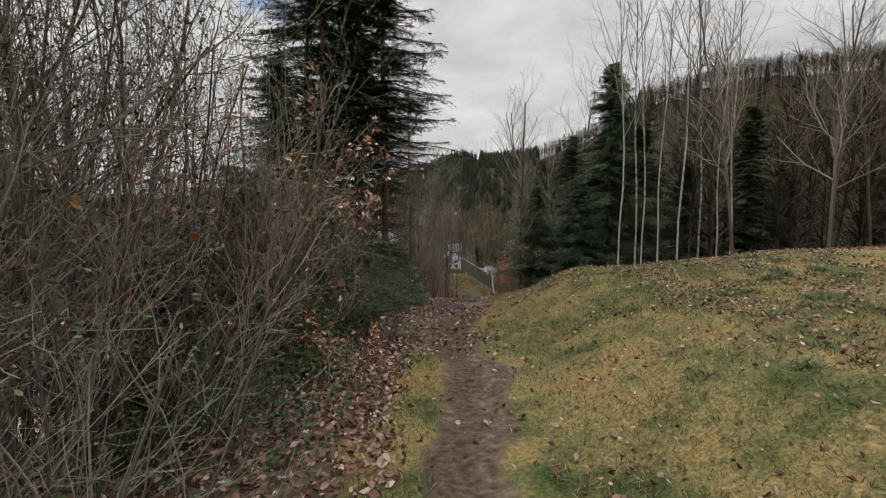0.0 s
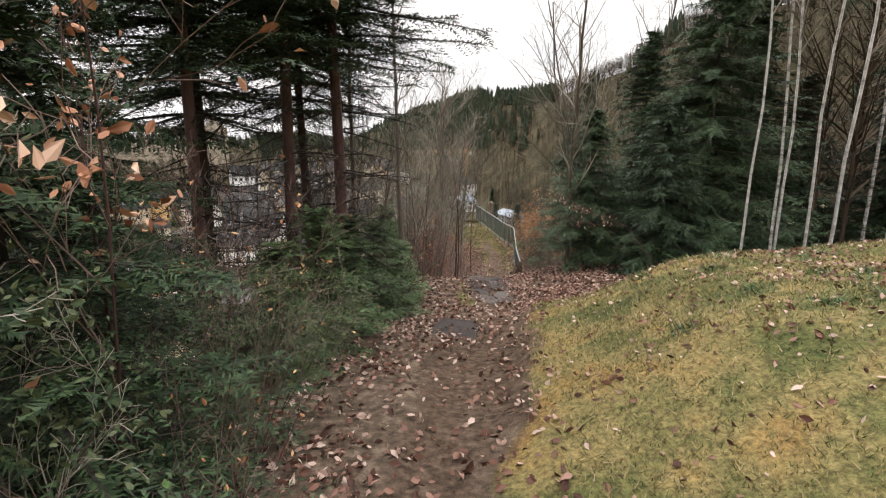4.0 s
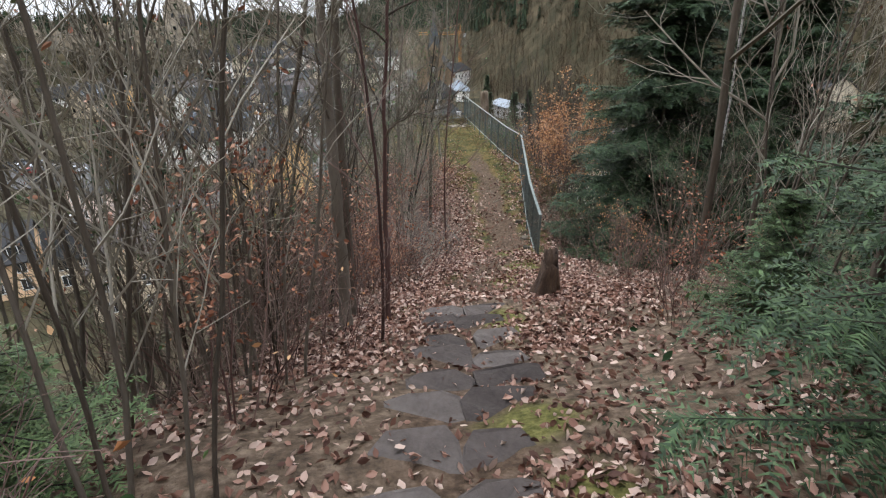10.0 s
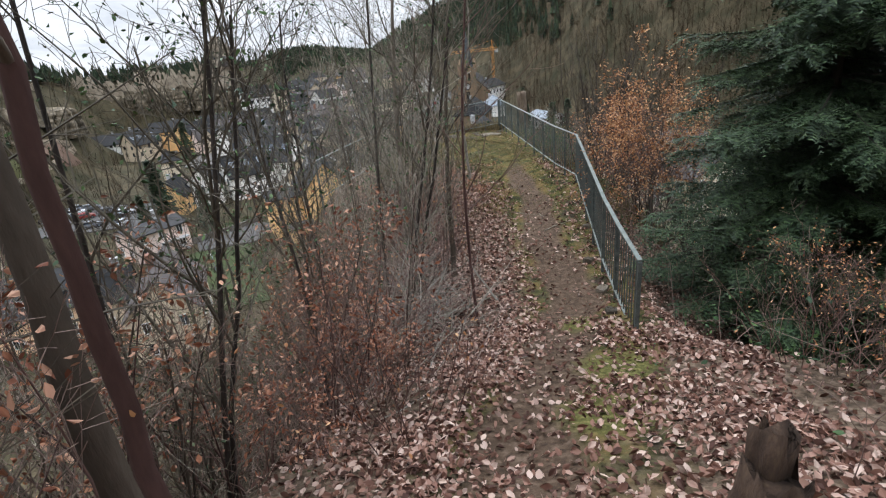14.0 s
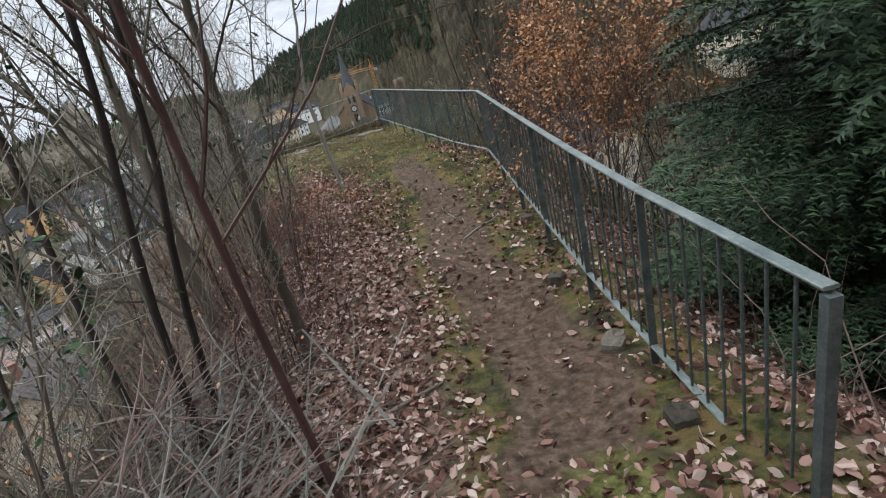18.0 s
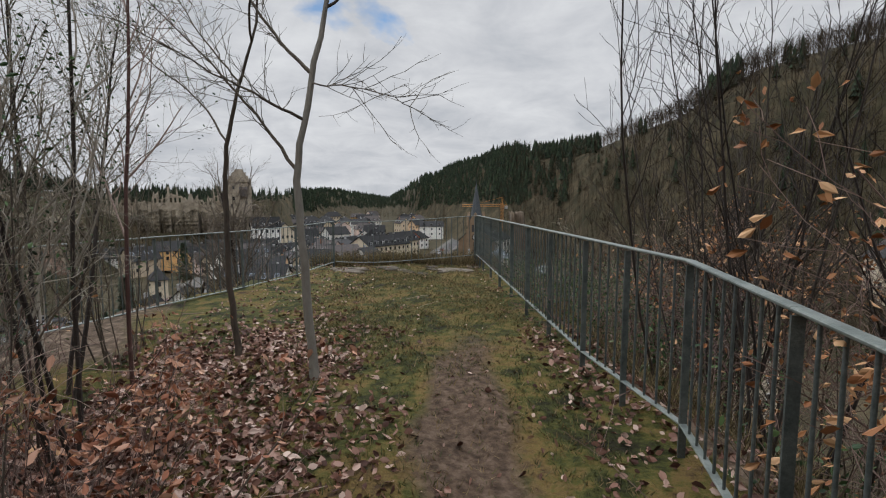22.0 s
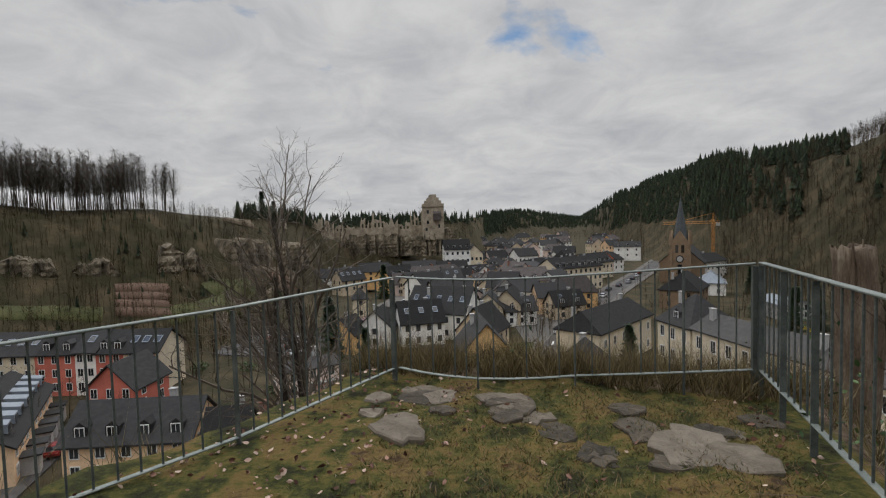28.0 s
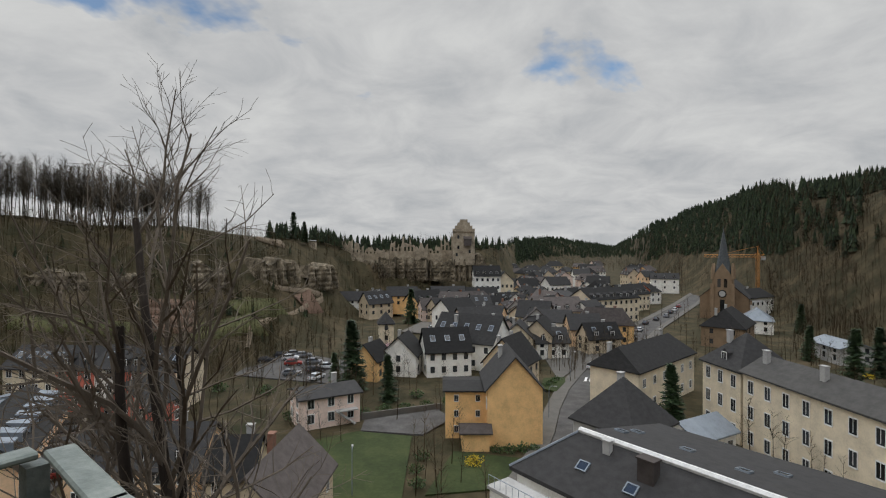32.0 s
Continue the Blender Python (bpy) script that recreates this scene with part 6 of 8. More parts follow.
M["bed_soil"] = plain("garden_soil", (0.15, 0.095, 0.065), 0.95, scale=0.5, bump=0.5, bump_scale=4)
M["slope_turf"] = material("slope_turf", ((0.3, (0.045, 0.05, 0.018)), (0.5, (0.085, 0.088, 0.032)), (0.72, (0.14, 0.125, 0.055))), 0.95, 0.3, bump=0.5, bump_scale=5)
drape("footpath", [(-58, 171), (-56, 173), (-50.5, 184), (-45.4, 199), (-46.6, 186), (-49, 168), (-52, 155), (-53.3, 142), (-50, 130)], 1.1, "path_soil", "pale earth footpath zigzagging down the slope", "footpath", 0.4)
drape("bare_earth", [(-49, 176), (-47.5, 182), (-46.5, 188)], 5.5, "bed_soil", "patch of bare reddish earth on the slope", "bare earth", 0.45)
drape("bare_earth", [(-73, 199), (-69, 200), (-64, 204)], 5.0, "path_soil", "bare sandy hollow on the ridge", "bare earth", 0.8)
for k, (f, w) in enumerate(((0.0, 2.6), (0.28, 2.2), (0.55, 2.4), (0.82, 2.6))):
    drape("garden_bed", [(-77.5 + 5 * f, 132 - 9.5 * f), (-72 + 5.2 * f, 136 - 10.5 * f), (-67.5 + 5.2 * f, 140 - 11.5 * f)], w, "bed_soil", "terraced bed of brown garden soil on the slope", "garden bed", 0.7)
drape("grass_terrace", [(-95, 111), (-84, 118), (-75, 122)], 5.0, "slope_turf", "strip of winter grass on the terraced slope", "grass", 0.5)
drape("grass_terrace", [(-64, 128), (-58, 136), (-52, 146)], 7.0, "slope_turf", "strip of winter grass beside the garden beds", "grass", 0.5)
drape("grass_terrace", [(-60, 146), (-55, 155), (-52, 165)], 6.0, "slope_turf", "grassy slope below the split cliff", "grass", 0.4)
x, y = town(-58, 225)
s = Soup()
s.tube([(x, y, -9), (x, y, 0), (x, y, 3.4)], [2.4, 2.2, 2.1], 12)
tagged(part("ruined_turret", s, M["castle"]), "lone ruined stone turret on the ridge", "turret")


# ---- plants along the walk ----
M["twig_dark"] = material("scrub_twig", ((0.3, (0.035, 0.026, 0.018)), (0.5, (0.075, 0.056, 0.04)), (0.72, (0.14, 0.11, 0.08))), 0.95, 0.4, bump=0, island=0.5, spec=0.1)
PATHS = "beside the path"
M["needle_young"] = material("young_needle", ((0.25, (0.035, 0.055, 0.02)), (0.5, (0.075, 0.115, 0.042)), (0.75, (0.14, 0.19, 0.07))), 0.6, 1.5, bump=0, island=0.5, per_object=0.2)
put(spruce("spruce", "dark green spruce with drooping needle-clad branches beside the path", 1, 6.8, 2.05, pairs=7, needle=0.05, width=0.0095, gap=0.16, dense=1.05, layers=True), [(0.75, -21.6, 270, 0.95), (0.2, -20.2, 150, 0.7), (-7.3, -26.6, 80, 0.7), (3.6, -14.2, 20, 1.15)], "spruces along the ridge")
put(spruce("spruce", "broad dense dark green spruce rising from the slope behind the railing", 61, 9.4, 2.4, pairs=7, needle=0.055, width=0.012, gap=0.15, dense=1.35, bare=0.16, layers=True, droop=0.12), [(2.4, -12.5, 200, 1.0), (4.3, -11.9, 70, 1.0)], "spruces along the ridge")
put(spruce("spruce", "dark green spruce at the edge of the meadow", 2, 6.2, 1.9, pairs=3, needle=0.095, width=0.024, gap=0.15), [(2.6, -20.4, 0, 0.95), (3.6, -10.6, 120, 1.2), (6.4, -20.2, 60, 0.95), (2.2, -18.4, 200, 1.0), (9.5, -18.5, 10, 1.2), (4.6, -19.6, 300, 0.7), (11.8, -19.5, 210, 1.1)], "spruces along the ridge")
put(spruce("tall_spruce", "tall spruce with a bare lower trunk and dead twigs", 4, 10.5, 2.1, dense=0.95, bare=0.29, gap=0.19, needle=0.06, width=0.012, pairs=6, droop=0.16, dead=True, thick=0.0075, snags=60, bark="bark_red"), [(-5.62, -24.2, 0, 1), (-6.15, -24.7, 140, 0.95), (-6.85, -25.5, 80, 0.9), (-6.2, -22.9, 250, 1.0), (-7.3, -23.9, 60, 1.1)], "tall spruces on the valley side")
put(spruce("young_spruce", "small young spruce among fallen leaves", 3, 1.7, 0.8, gap=0.10, dense=1.1, needle=0.045, width=0.010, pairs=6, green="needle_young"), [(-0.62, -18.95, 0, 0.6), (-6.05, -26.2, 40, 0.7), (-5.15, -21.2, 70, 0.9), (-7.2, -30.0, 10, 1.2), (-5.75, -25.4, 200, 0.85), (-5.25, -23.9, 300, 0.8), (-4.95, -20.0, 250, 0.8), (-5.1, -23.0, 110, 0.75), (-4.85, -22.6, 230, 0.6), (-5.55, -24.7, 20, 0.8), (-7.6, -31.3, 160, 0.9)], "young spruces")
put(spruce("spruce", "low bushy spruce sweeping the ground at the corner of the path", 32, 3.3, 1.4, pairs=10, needle=0.034, width=0.0065, gap=0.115, dense=1.05, layers=True, droop=0.2), [(-1.25, -21.05, 0, 0.92), (-0.35, -22.3, 120, 0.9)], "spruces along the ridge")
put(spruce("young_spruce", "bushy young spruce taller than a man beside the path", 31, 2.7, 1.15, gap=0.11, dense=1.0, needle=0.05, width=0.011, pairs=6, droop=0.18), [(-6.6, -28.3, 0, 0.95), (-7.5, -28.9, 100, 0.9)], "young spruces")
put(plant("evergreen_shrub", "dense olive-green shrub with pale spiky twigs beside the path", "shrub", 46, 14, 1.9, 0.011, SHRUB, 0.45, "bark", "twig", leaves=4200, leaf_mat="shrub_leaf", leaf_size=0.042, lean=0.75),
    [(-6.75, -29.0, 0, 0.9), (-7.3, -30.2, 80, 0.85), (-6.2, -27.2, 160, 0.6), (-7.9, -31.6, 240, 0.85), (-7.0, -32.0, 300, 0.45), (-8.2, -33.0, 20, 0.9)], "evergreen shrubs at the meadow's edge")
put(plant("birch", "slender birch with white bark and bare twigs", "birch", 5, 1, 9.0, 0.027, BIRCH, 0, "birch", "twig", lean=0.035),
    [(0.0, -23.75, 0, 1), (0.45, -23.8, 90, 1.05), (0.75, -23.5, 20, 0.9), (1.1, -23.65, 200, 0.95), (1.75, -23.4, 300, 1.1), (2.45, -23.3, 45, 1), (3.2, -23.0, 170, 0.95), (4.1, -22.4, 120, 1.05), (1.4, -15.4, 20, 0.8)], "birches behind the meadow")
put(plant("bare_tree", "slim leafless tree with a dense spray of fine upright twigs", "tree", 6, 1, 7.2, 0.042, TREE, 0, "bark", "twig", lean=0.1),
    [(2.9, -24.0, 60, 1.0), (6.5, -23.0, 150, 1.1), (0.3, -19.2, 250, 0.95), (-0.2, -17.6, 110, 0.95), (1.6, -20.9, 340, 0.95), (-0.9, -19.9, 50, 0.8), (1.4, -16.4, 10, 0.85), (8.5, -22.5, 80, 1.1), (-8.0, -32.2, 70, 0.75), (-8.5, -31.0, 190, 0.85), (-7.7, -33.2, 260, 0.7), (-8.7, -33.0, 330, 0.8), (-7.9, -21.0, 20, 0.85), (-8.8, -33.4, 120, 0.9), (-9.2, -31.2, 220, 0.9), (5.2, -24.4, 310, 0.9), (3.6, -14.5, 190, 0.9), (12, -22.0, 30, 1.1)], "bare trees of the ridge")
put(plant("coppice", "clump of thin grey-brown upright stems without leaves", "shrub", 7, 8, 4.8, 0.017, SLIM, 0.45, "bark", "twig", leaves=50, leaf_mat="oak_leaf", leaf_size=0.045, lean=0.25),
    [(-4.35, -18.5, 0, 1), (-7.9, -32.4, 90, 0.85), (-8.5, -33.7, 200, 0.9), (-8.9, -31.5, 300, 0.9), (-5.3, -19.9, 70, 1.1), (-5.9, -21.6, 140, 1.1), (-4.7, -18.0, 210, 1.0), (-5.6, -17.2, 280, 1.0), (-6.9, -22.4, 20, 1.1), (-6.6, -19.6, 100, 1.1), (-4.9, -16.0, 160, 0.85), (0.4, -18.0, 60, 0.9), (2.3, -15.0, 190, 0.9), (-4.3, -20.4, 30, 0.85)], "coppiced clumps on the valley side")
put(plant("hazel", "leafless hazel shrub with many thin brown stems", "shrub", 11, 10, 3.4, 0.019, SHRUB, 0.45, "bark", "twig", leaves=750, leaf_mat="shrub_leaf", leaf_size=0.032, lean=0.42),
    [(-7.7, -33.4, 0, 0.9), (-7.35, -31.8, 200, 1.05), (-7.0, -33.9, 300, 0.6), (-8.1, -32.1, 70, 1.2), (-7.4, -34.4, 110, 0.8), (-7.9, -30.8, 130, 1.25), (-7.1, -30.9, 20, 0.95), (-8.4, -29.8, 260, 1.3), (-8.9, -31.4, 170, 1.3), (-5.7, -22.3, 200, 0.95), (-4.9, -19.2, 20, 0.9), (-4.6, -15.2, 10, 0.9), (-4.0, -12.6, 80, 0.75), (-3.5, -10.6, 150, 0.65), (-3.9, -8.6, 220, 0.6), (-0.3, -17.5, 40, 0.55), (-7.7, -29.2, 320, 1.0), (-3.3, -6.9, 45, 0.7), (-2.7, -7.6, 260, 0.62), (-3.0, -5.2, 150, 0.6)], "bare shrubs on the valley side")
put(plant("thicket", "tangled leafless thicket with a few curled brown leaves", "shrub", 12, 9, 2.3, 0.011, SHRUB, 0.6, "bark_red", "twig_red", leaves=90, leaf_size=0.045, lean=0.7),
    [(-7.5, -32.6, 0, 1), (-7.2, -31.4, 60, 1), (-7.1, -29.7, 120, 0.9), (-4.7, -17.4, 30, 0.8), (-3.9, -15.2, 90, 0.75), (-3.4, -12.9, 150, 0.75), (-3.2, -11.5, 200, 0.7), (-2.9, -10.1, 250, 0.65), (-6.9, -26.6, 300, 0.9), (-3.2, -8.6, 20, 0.6)], "thickets on the valley side")
WAND = dict(steps=[5, 3, 2], up=[0.05, 0.08, 0.06], wander=[0.09, 0.18, 0.22], stem_levels=1, count=[5, 3], bare=[0.2, 0.2], angle=[(18, 48), (25, 60)], ratio=[(0.3, 0.55), (0.35, 0.6)])
put(plant("brushwood", "dense clump of thin brown wands on the bank", "shrub", 24, 16, 1.7, 0.007, WAND, 0.45, "bark_red", "twig_red", leaves=26, leaf_size=0.045, lean=0.75),
    [(-2.75, -15.0, 0, 0.8), (-3.25, -14.1, 80, 0.95), (-2.6, -11.0, 250, 0.9), (-2.1, -10.4, 290, 0.75), (-2.45, -9.7, 330, 0.95), (-2.05, -9.0, 20, 0.8), (-2.7, -8.9, 60, 1.0), (-1.95, -8.3, 100, 0.65), (-2.5, -8.0, 140, 0.9), (-3.1, -7.5, 190, 0.9), (-2.3, -7.2, 230, 0.75), (-3.0, -10.6, 270, 1.0), (-3.5, -13.0, 310, 1.0), (-3.6, -11.8, 0, 1.1), (-4.2, -18.6, 50, 0.9), (-4.6, -20.9, 90, 0.9), (-5.1, -22.6, 130, 0.9), (-3.9, -17.9, 170, 0.8),
     (-6.1, -27.8, 130, 0.7), (-6.3, -26.2, 20, 0.8), (-5.9, -28.9, 60, 0.6), (-5.7, -23.9, 30, 0.8), (-0.2, -16.6, 200, 0.6), (-1.7, 2.3, 40, 0.34), (-1.15, 2.45, 100, 0.38), (-0.55, 2.35, 160, 0.36), (0.05, 2.5, 220, 0.42), (0.6, 2.4, 280, 0.38), (-2.2, 2.1, 340, 0.3), (-0.3, 2.9, 10, 0.5), (0.9, 2.7, 70, 0.45), (-1.4, 2.9, 130, 0.5), (0.4, -14.9, 260, 0.7), (-0.9, -18.6, 300, 0.5)], "brushwood on the bank")
put(plant("oak_sapling", "low sapling with clinging rusty brown leaves beside the path", "sapling", 13, 3, 1.3, 0.008, WAND, 0.12, "bark_red", "twig_red", leaves=170, leaf_mat="oak_pale", leaf_size=0.075, lean=0.5, low_leaves=1.2),
    [(-6.3, -30.4, 0, 0.8), (-6.75, -29.9, 80, 0.7), (-3.0, -13.6, 300, 0.9), (-1.35, -20.7, 20, 0.8), (-1.95, -7.2, 190, 0.8)], "saplings with clinging leaves")
put(plant("beech", "young beech with rusty clinging leaves on the bank", "beech", 44, 4, 1.9, 0.012, SHRUB, 0.2, "bark_red", "twig_red", leaves=620, leaf_mat="oak_leaf", leaf_size=0.05, lean=0.6), [(-3.5, -14.55, 0, 0.95), (-3.4, -13.75, 70, 0.85), (-3.2, -13.0, 130, 0.7), (-3.1, -14.2, 250, 0.6), (-3.95, -15.3, 140, 1.0), (-3.4, -15.0, 210, 0.6), (-3.95, -13.0, 280, 0.9), (-4.5, -14.3, 320, 1.2), (-4.2, -19.4, 30, 0.8), (-3.55, -17.0, 100, 0.8), (-0.3, -20.3, 170, 0.7), (-0.7, -17.9, 240, 0.6)], "copper beeches")
put(plant("oak_sapling", "tall sapling holding a few dry brown leaves over the path", "sapling", 43, 2, 2.7, 0.013, SHRUB, 0.12, "bark_red", "twig_red", leaves=240, leaf_mat="oak_pale", leaf_size=0.064, lean=0.3), [(-6.35, -28.2, 40, 1.05), (-6.75, -30.3, 120, 1.1), (-4.9, -15.0, 200, 1.1), (-4.6, -13.0, 100, 1.0), (-4.35, -16.1, 320, 0.8)], "saplings with clinging leaves")
put(plant("beech", "young beech thick with dry copper-orange leaves behind the railing", "beech", 14, 6, 3.3, 0.018, HORN, 0.3, "bark", "twig_red", leaves=6400, leaf_size=0.052, lean=0.1),
    [(1.65, -9.3, 0, 0.92)], "copper beeches")
put(plant("beech", "low beech bush with dry orange-brown leaves", "beech", 15, 4, 2.2, 0.014, HORN, 0.3, "bark", "twig_red", leaves=680, leaf_size=0.045, lean=0.4),
    [(2.3, -4.8, 0, 1), (2.4, -6.6, 100, 1.0), (0.5, -15.0, 200, 0.5), (2.3, -8.0, 300, 1.1)], "copper beeches")
put(plant("beech", "knee-high beech bush with dry orange-brown leaves beside the path", "beech", 25, 7, 1.15, 0.008, WAND, 0.3, "bark", "twig_red", leaves=520, leaf_mat="oak_leaf", leaf_size=0.046, lean=0.8), [(-1.75, -7.7, 0, 1), (-2.1, -7.1, 80, 0.9)], "copper beeches")
put(plant("hazel", "thin upright hazel wands with a few small dark leaves", "shrub", 26, 5, 3.6, 0.010, SLIM, 0.4, "bark", "twig", leaves=170, leaf_mat="bramble", leaf_size=0.036, lean=0.22),
    [(-2.5, -9.3, 0, 1), (-2.95, -8.2, 50, 1.0), (-2.35, -8.1, 100, 0.85), (-3.3, -9.5, 150, 1.1), (-2.75, -6.9, 200, 0.9), (-3.5, -7.4, 250, 1.0), (-2.3, -10.4, 300, 0.9), (-3.2, -13.2, 40, 1.1), (-3.4, -11.0, 90, 1.1), (-3.1, -14.4, 140, 0.9), (-4.0, -9.0, 190, 1.2), (-3.9, -11.8, 240, 1.2)], "bare shrubs on the valley side")
put(plant("slim_tree", "slim dark tree leaning in front of the spruce", "tree", 27, 1, 5.5, 0.042, SLIM, 0, "bark", "twig", lean=0.25), [(-1.6, -21.05, 70, 1.0)])
put(plant("hazel", "tall hazel with long dark upright stems behind the railing", "shrub", 16, 9, 4.4, 0.016, SLIM, 0.45, "bark_dark", "bark_dark", lean=0.3), [(1.95, -6.0, 0, 1), (1.75, -7.0, 250, 0.85), (2.2, -10.4, 60, 0.8), (2.9, -4.4, 200, 0.9), (2.6, -7.6, 140, 0.9)], "hazels behind the railing")
put(plant("leaning_tree", "grey-brown tree leaning out over the slope", "tree", 17, 2, 6.0, 0.044, dict(HORN, ratio=[(0.22, 0.42), (0.38, 0.6), (0.3, 0.55)], bare=[0.35, 0.2, 0.15]), 0.12, "bark", "twig", leaves=60, leaf_size=0.05, lean=0.3), [(-4.9, -16.6, 0, 1), (-5.2, -15.2, 190, 0.85)], "leaning trees")
put(plant("forked_tree", "dark forked tree with small evergreen leaves", "tree", 18, 3, 5.6, 0.03, TREE, 0.2, "bark_dark", "twig", leaves=900, leaf_mat="bramble", leaf_size=0.038, lean=0.3), [(-2.9, -11.6, 0, 1), (-3.6, -13.6, 120, 0.9), (-2.85, -8.7, 240, 0.75), (-4.2, -15.4, 40, 0.9), (-3.1, -5.9, 100, 0.7), (-2.5, -6.8, 300, 0.65)], "forked trees")
put(plant("sapling", "thin straight dark sapling at the edge of the path", "sapling", 19, 1, 5.0, 0.020, SLIM, 0, "bark_red", "twig_red", lean=0.04), [(-1.95, -12.6, 0, 1), (-2.3, -6.4, 140, 0.85), (-2.6, -10.2, 60, 0.7), (-3.3, -17.9, 200, 0.9)], "thin saplings")
def slim_tree_by_hand(name, label, x, y, trunk, r, limbs, seed, bark, first=2.9):
    """A slim bare tree: a trunk through given points, limbs through theirs, twigs along each limb."""
    rng = np.random.default_rng(seed)
    th = tagged(new(name), label, "tree")
    th.location = (x, y, gz(x, y))
    o = np.array(th.location)

    def bowed(pts, steps):
        p = np.array(pts, float)
        s = np.linspace(0, len(p) - 1, steps)
        q = np.column_stack([np.interp(s, np.arange(len(p)), p[:, i]) for i in range(3)])
        for _ in range(2):
            q[1:-1] = (q[:-2] + 2 * q[1:-1] + q[2:]) / 4
        q[1:-1] += rng.normal(0, 0.006, (steps - 2, 3))
        return q

    st, q = Soup(), bowed([(a, y + b, c) for a, b, c in trunk], 26)
    q[0][2] = o[2] - 0.12
    rad = r * np.linspace(1.12, 0.22, 26) * rng.uniform(0.94, 1.07, 26)
    rad[0] *= 1.3
    st.tube(q - o, rad, 9, cap=False)
    part("trunk", st, M[bark], th, smooth=True)
    fine = Soup()
    grown = [(l, k) for l, k in limbs]
    for z in np.arange(first, trunk[-1][2], 0.26):
        a, n = rng.uniform(0, 6.28), int(np.argmin(abs(q[:, 2] - z)))
        p, _r = limb(q[n], (math.cos(a), math.sin(a), 0.75), rng.uniform(0.7, 1.5), 0.01, rng, 6, 0.08, 0.14)
        grown.append((p - (0, y, 0), 0.011))
    for pts, lr in grown:
        b, lq = Soup(), bowed([(a, y + c, d) for a, c, d in pts], 14)
        b.tube(lq - o, lr * np.linspace(1, 0.25, 14), 6, cap=False)
        part("limb", b, M["bark"], th, smooth=True)
        for k in range(3, 14):
            for _ in range(2):
                d = lq[k] - lq[k - 1]
                d = d / (np.linalg.norm(d) + 1e-9) + rng.normal(0, 0.5, 3) + (0, 0, 0.12)
                tq, tr = limb(lq[k], d, rng.uniform(0.18, 0.6), 0.0038, rng, 5, 0.05, 0.16)
                fine.tube(tq - o, tr, 3, cap=False)
                for n in (2, 3, 4):
                    sq, sr = limb(tq[n], (tq[n] - tq[n - 1]) / (np.linalg.norm(tq[n] - tq[n - 1]) + 1e-9) + rng.normal(0, 0.6, 3), rng.uniform(0.08, 0.25), 0.0024, rng, 3, 0.05, 0.15)
                    fine.tube(sq - o, sr, 3, cap=False)
    tagged(part("crown", fine, M["twig"], th), kind="stuff")


slim_tree_by_hand("cherry_tree", "slim grey-brown tree with smooth bark and bare limbs", -1.22, -5.9,
                  [(-1.22, 0, 0.1), (-1.27, 0, 0.95), (-1.32, 0, 1.72), (-1.24, 0, 2.15), (-1.11, 0, 2.74), (-0.98, 0.1, 3.6), (-1.0, 0.2, 4.6), (-0.9, 0.2, 5.4)], 0.032,
                  [([(-1.31, 0, 1.75), (-1.57, 0.05, 2.1), (-1.87, 0.1, 2.46), (-2.5, 0.2, 3.1)], 0.016),
                   ([(-1.24, 0, 2.11), (-1.47, -0.08, 2.22), (-1.78, -0.1, 2.39), (-2.4, -0.2, 2.72)], 0.013),
                   ([(-1.18, 0, 2.44), (-1.43, 0.1, 2.69), (-1.8, 0.25, 3.2), (-2.1, 0.3, 3.9)], 0.017),
                   ([(-1.19, 0, 2.37), (-1.04, 0.02, 2.38), (-0.67, 0.1, 2.34), (-0.42, 0.15, 2.22)], 0.007)], 201, "bark_pale")
slim_tree_by_hand("young_tree", "thin grey-brown young tree with a bent bare stem", -2.0, -5.3,
                  [(-2.0, 0, 0.1), (-2.07, 0, 0.95), (-2.06, 0, 1.75), (-1.97, 0, 2.3), (-1.76, 0, 2.97), (-1.6, 0.1, 4.1)], 0.026,
                  [([(-2.02, 0, 2.0), (-2.3, 0.1, 2.4), (-2.7, 0.1, 2.7), (-3.1, 0.2, 3.2)], 0.010),
                   ([(-1.9, 0, 2.5), (-2.2, -0.1, 2.9), (-2.5, -0.1, 3.4)], 0.009)], 202, "bark")
for k, (x, y, r, top, lx, ly, bark) in enumerate(((-3.65, -17.2, 0.060, 5.2, 0.1, 0.1, "bark"), (-3.62, -16.7, 0.055, 5.4, 0.25, 0.3, "bark"), (-3.22, -17.1, 0.026, 4.4, 0.3, 0.0, "bark_red"), (-2.1, -10.8, 0.042, 4.6, 0.35, 0.1, "bark"), (-2.78, -10.3, 0.05, 5.0, 0.3, 0.2, "bark"), (-4.85, -21.6, 0.045, 5.6, -0.05, 0.2, "bark"), (-5.57, -22.8, 0.04, 6.0, 0.1, 0.0, "bark"))):
    g = gz(x, y)
    slim_tree_by_hand("bank_tree", "bare slim tree with brown bark on the bank", x, y, [(x, 0, g), (x + 0.02, 0, g + 0.25 * top), (x + 0.2 * lx, ly * 0.2, g + 0.5 * top), (x + 0.6 * lx, ly * 0.6, g + 0.8 * top), (x + lx, ly, g + top)], r, [], 210 + k, bark, g + 0.42 * top)
end = plant("spreading_tree", "leafless spreading tree rising from the slope below the lookout", "tree", 22, 3, 5.0, 0.085, dict(HORN, count=[12, 9, 7], bare=[0.25, 0.2, 0.15], up=[0.05, 0.05, 0.03, 0.03], angle=[(26, 52), (26, 52), (25, 55)], ratio=[(0.40, 0.62), (0.36, 0.6), (0.3, 0.5)]), 0.1, "bark_dark", "bark", lean=0.12)
put(end, [(-5.3, 4.25, 170, 1.08)])


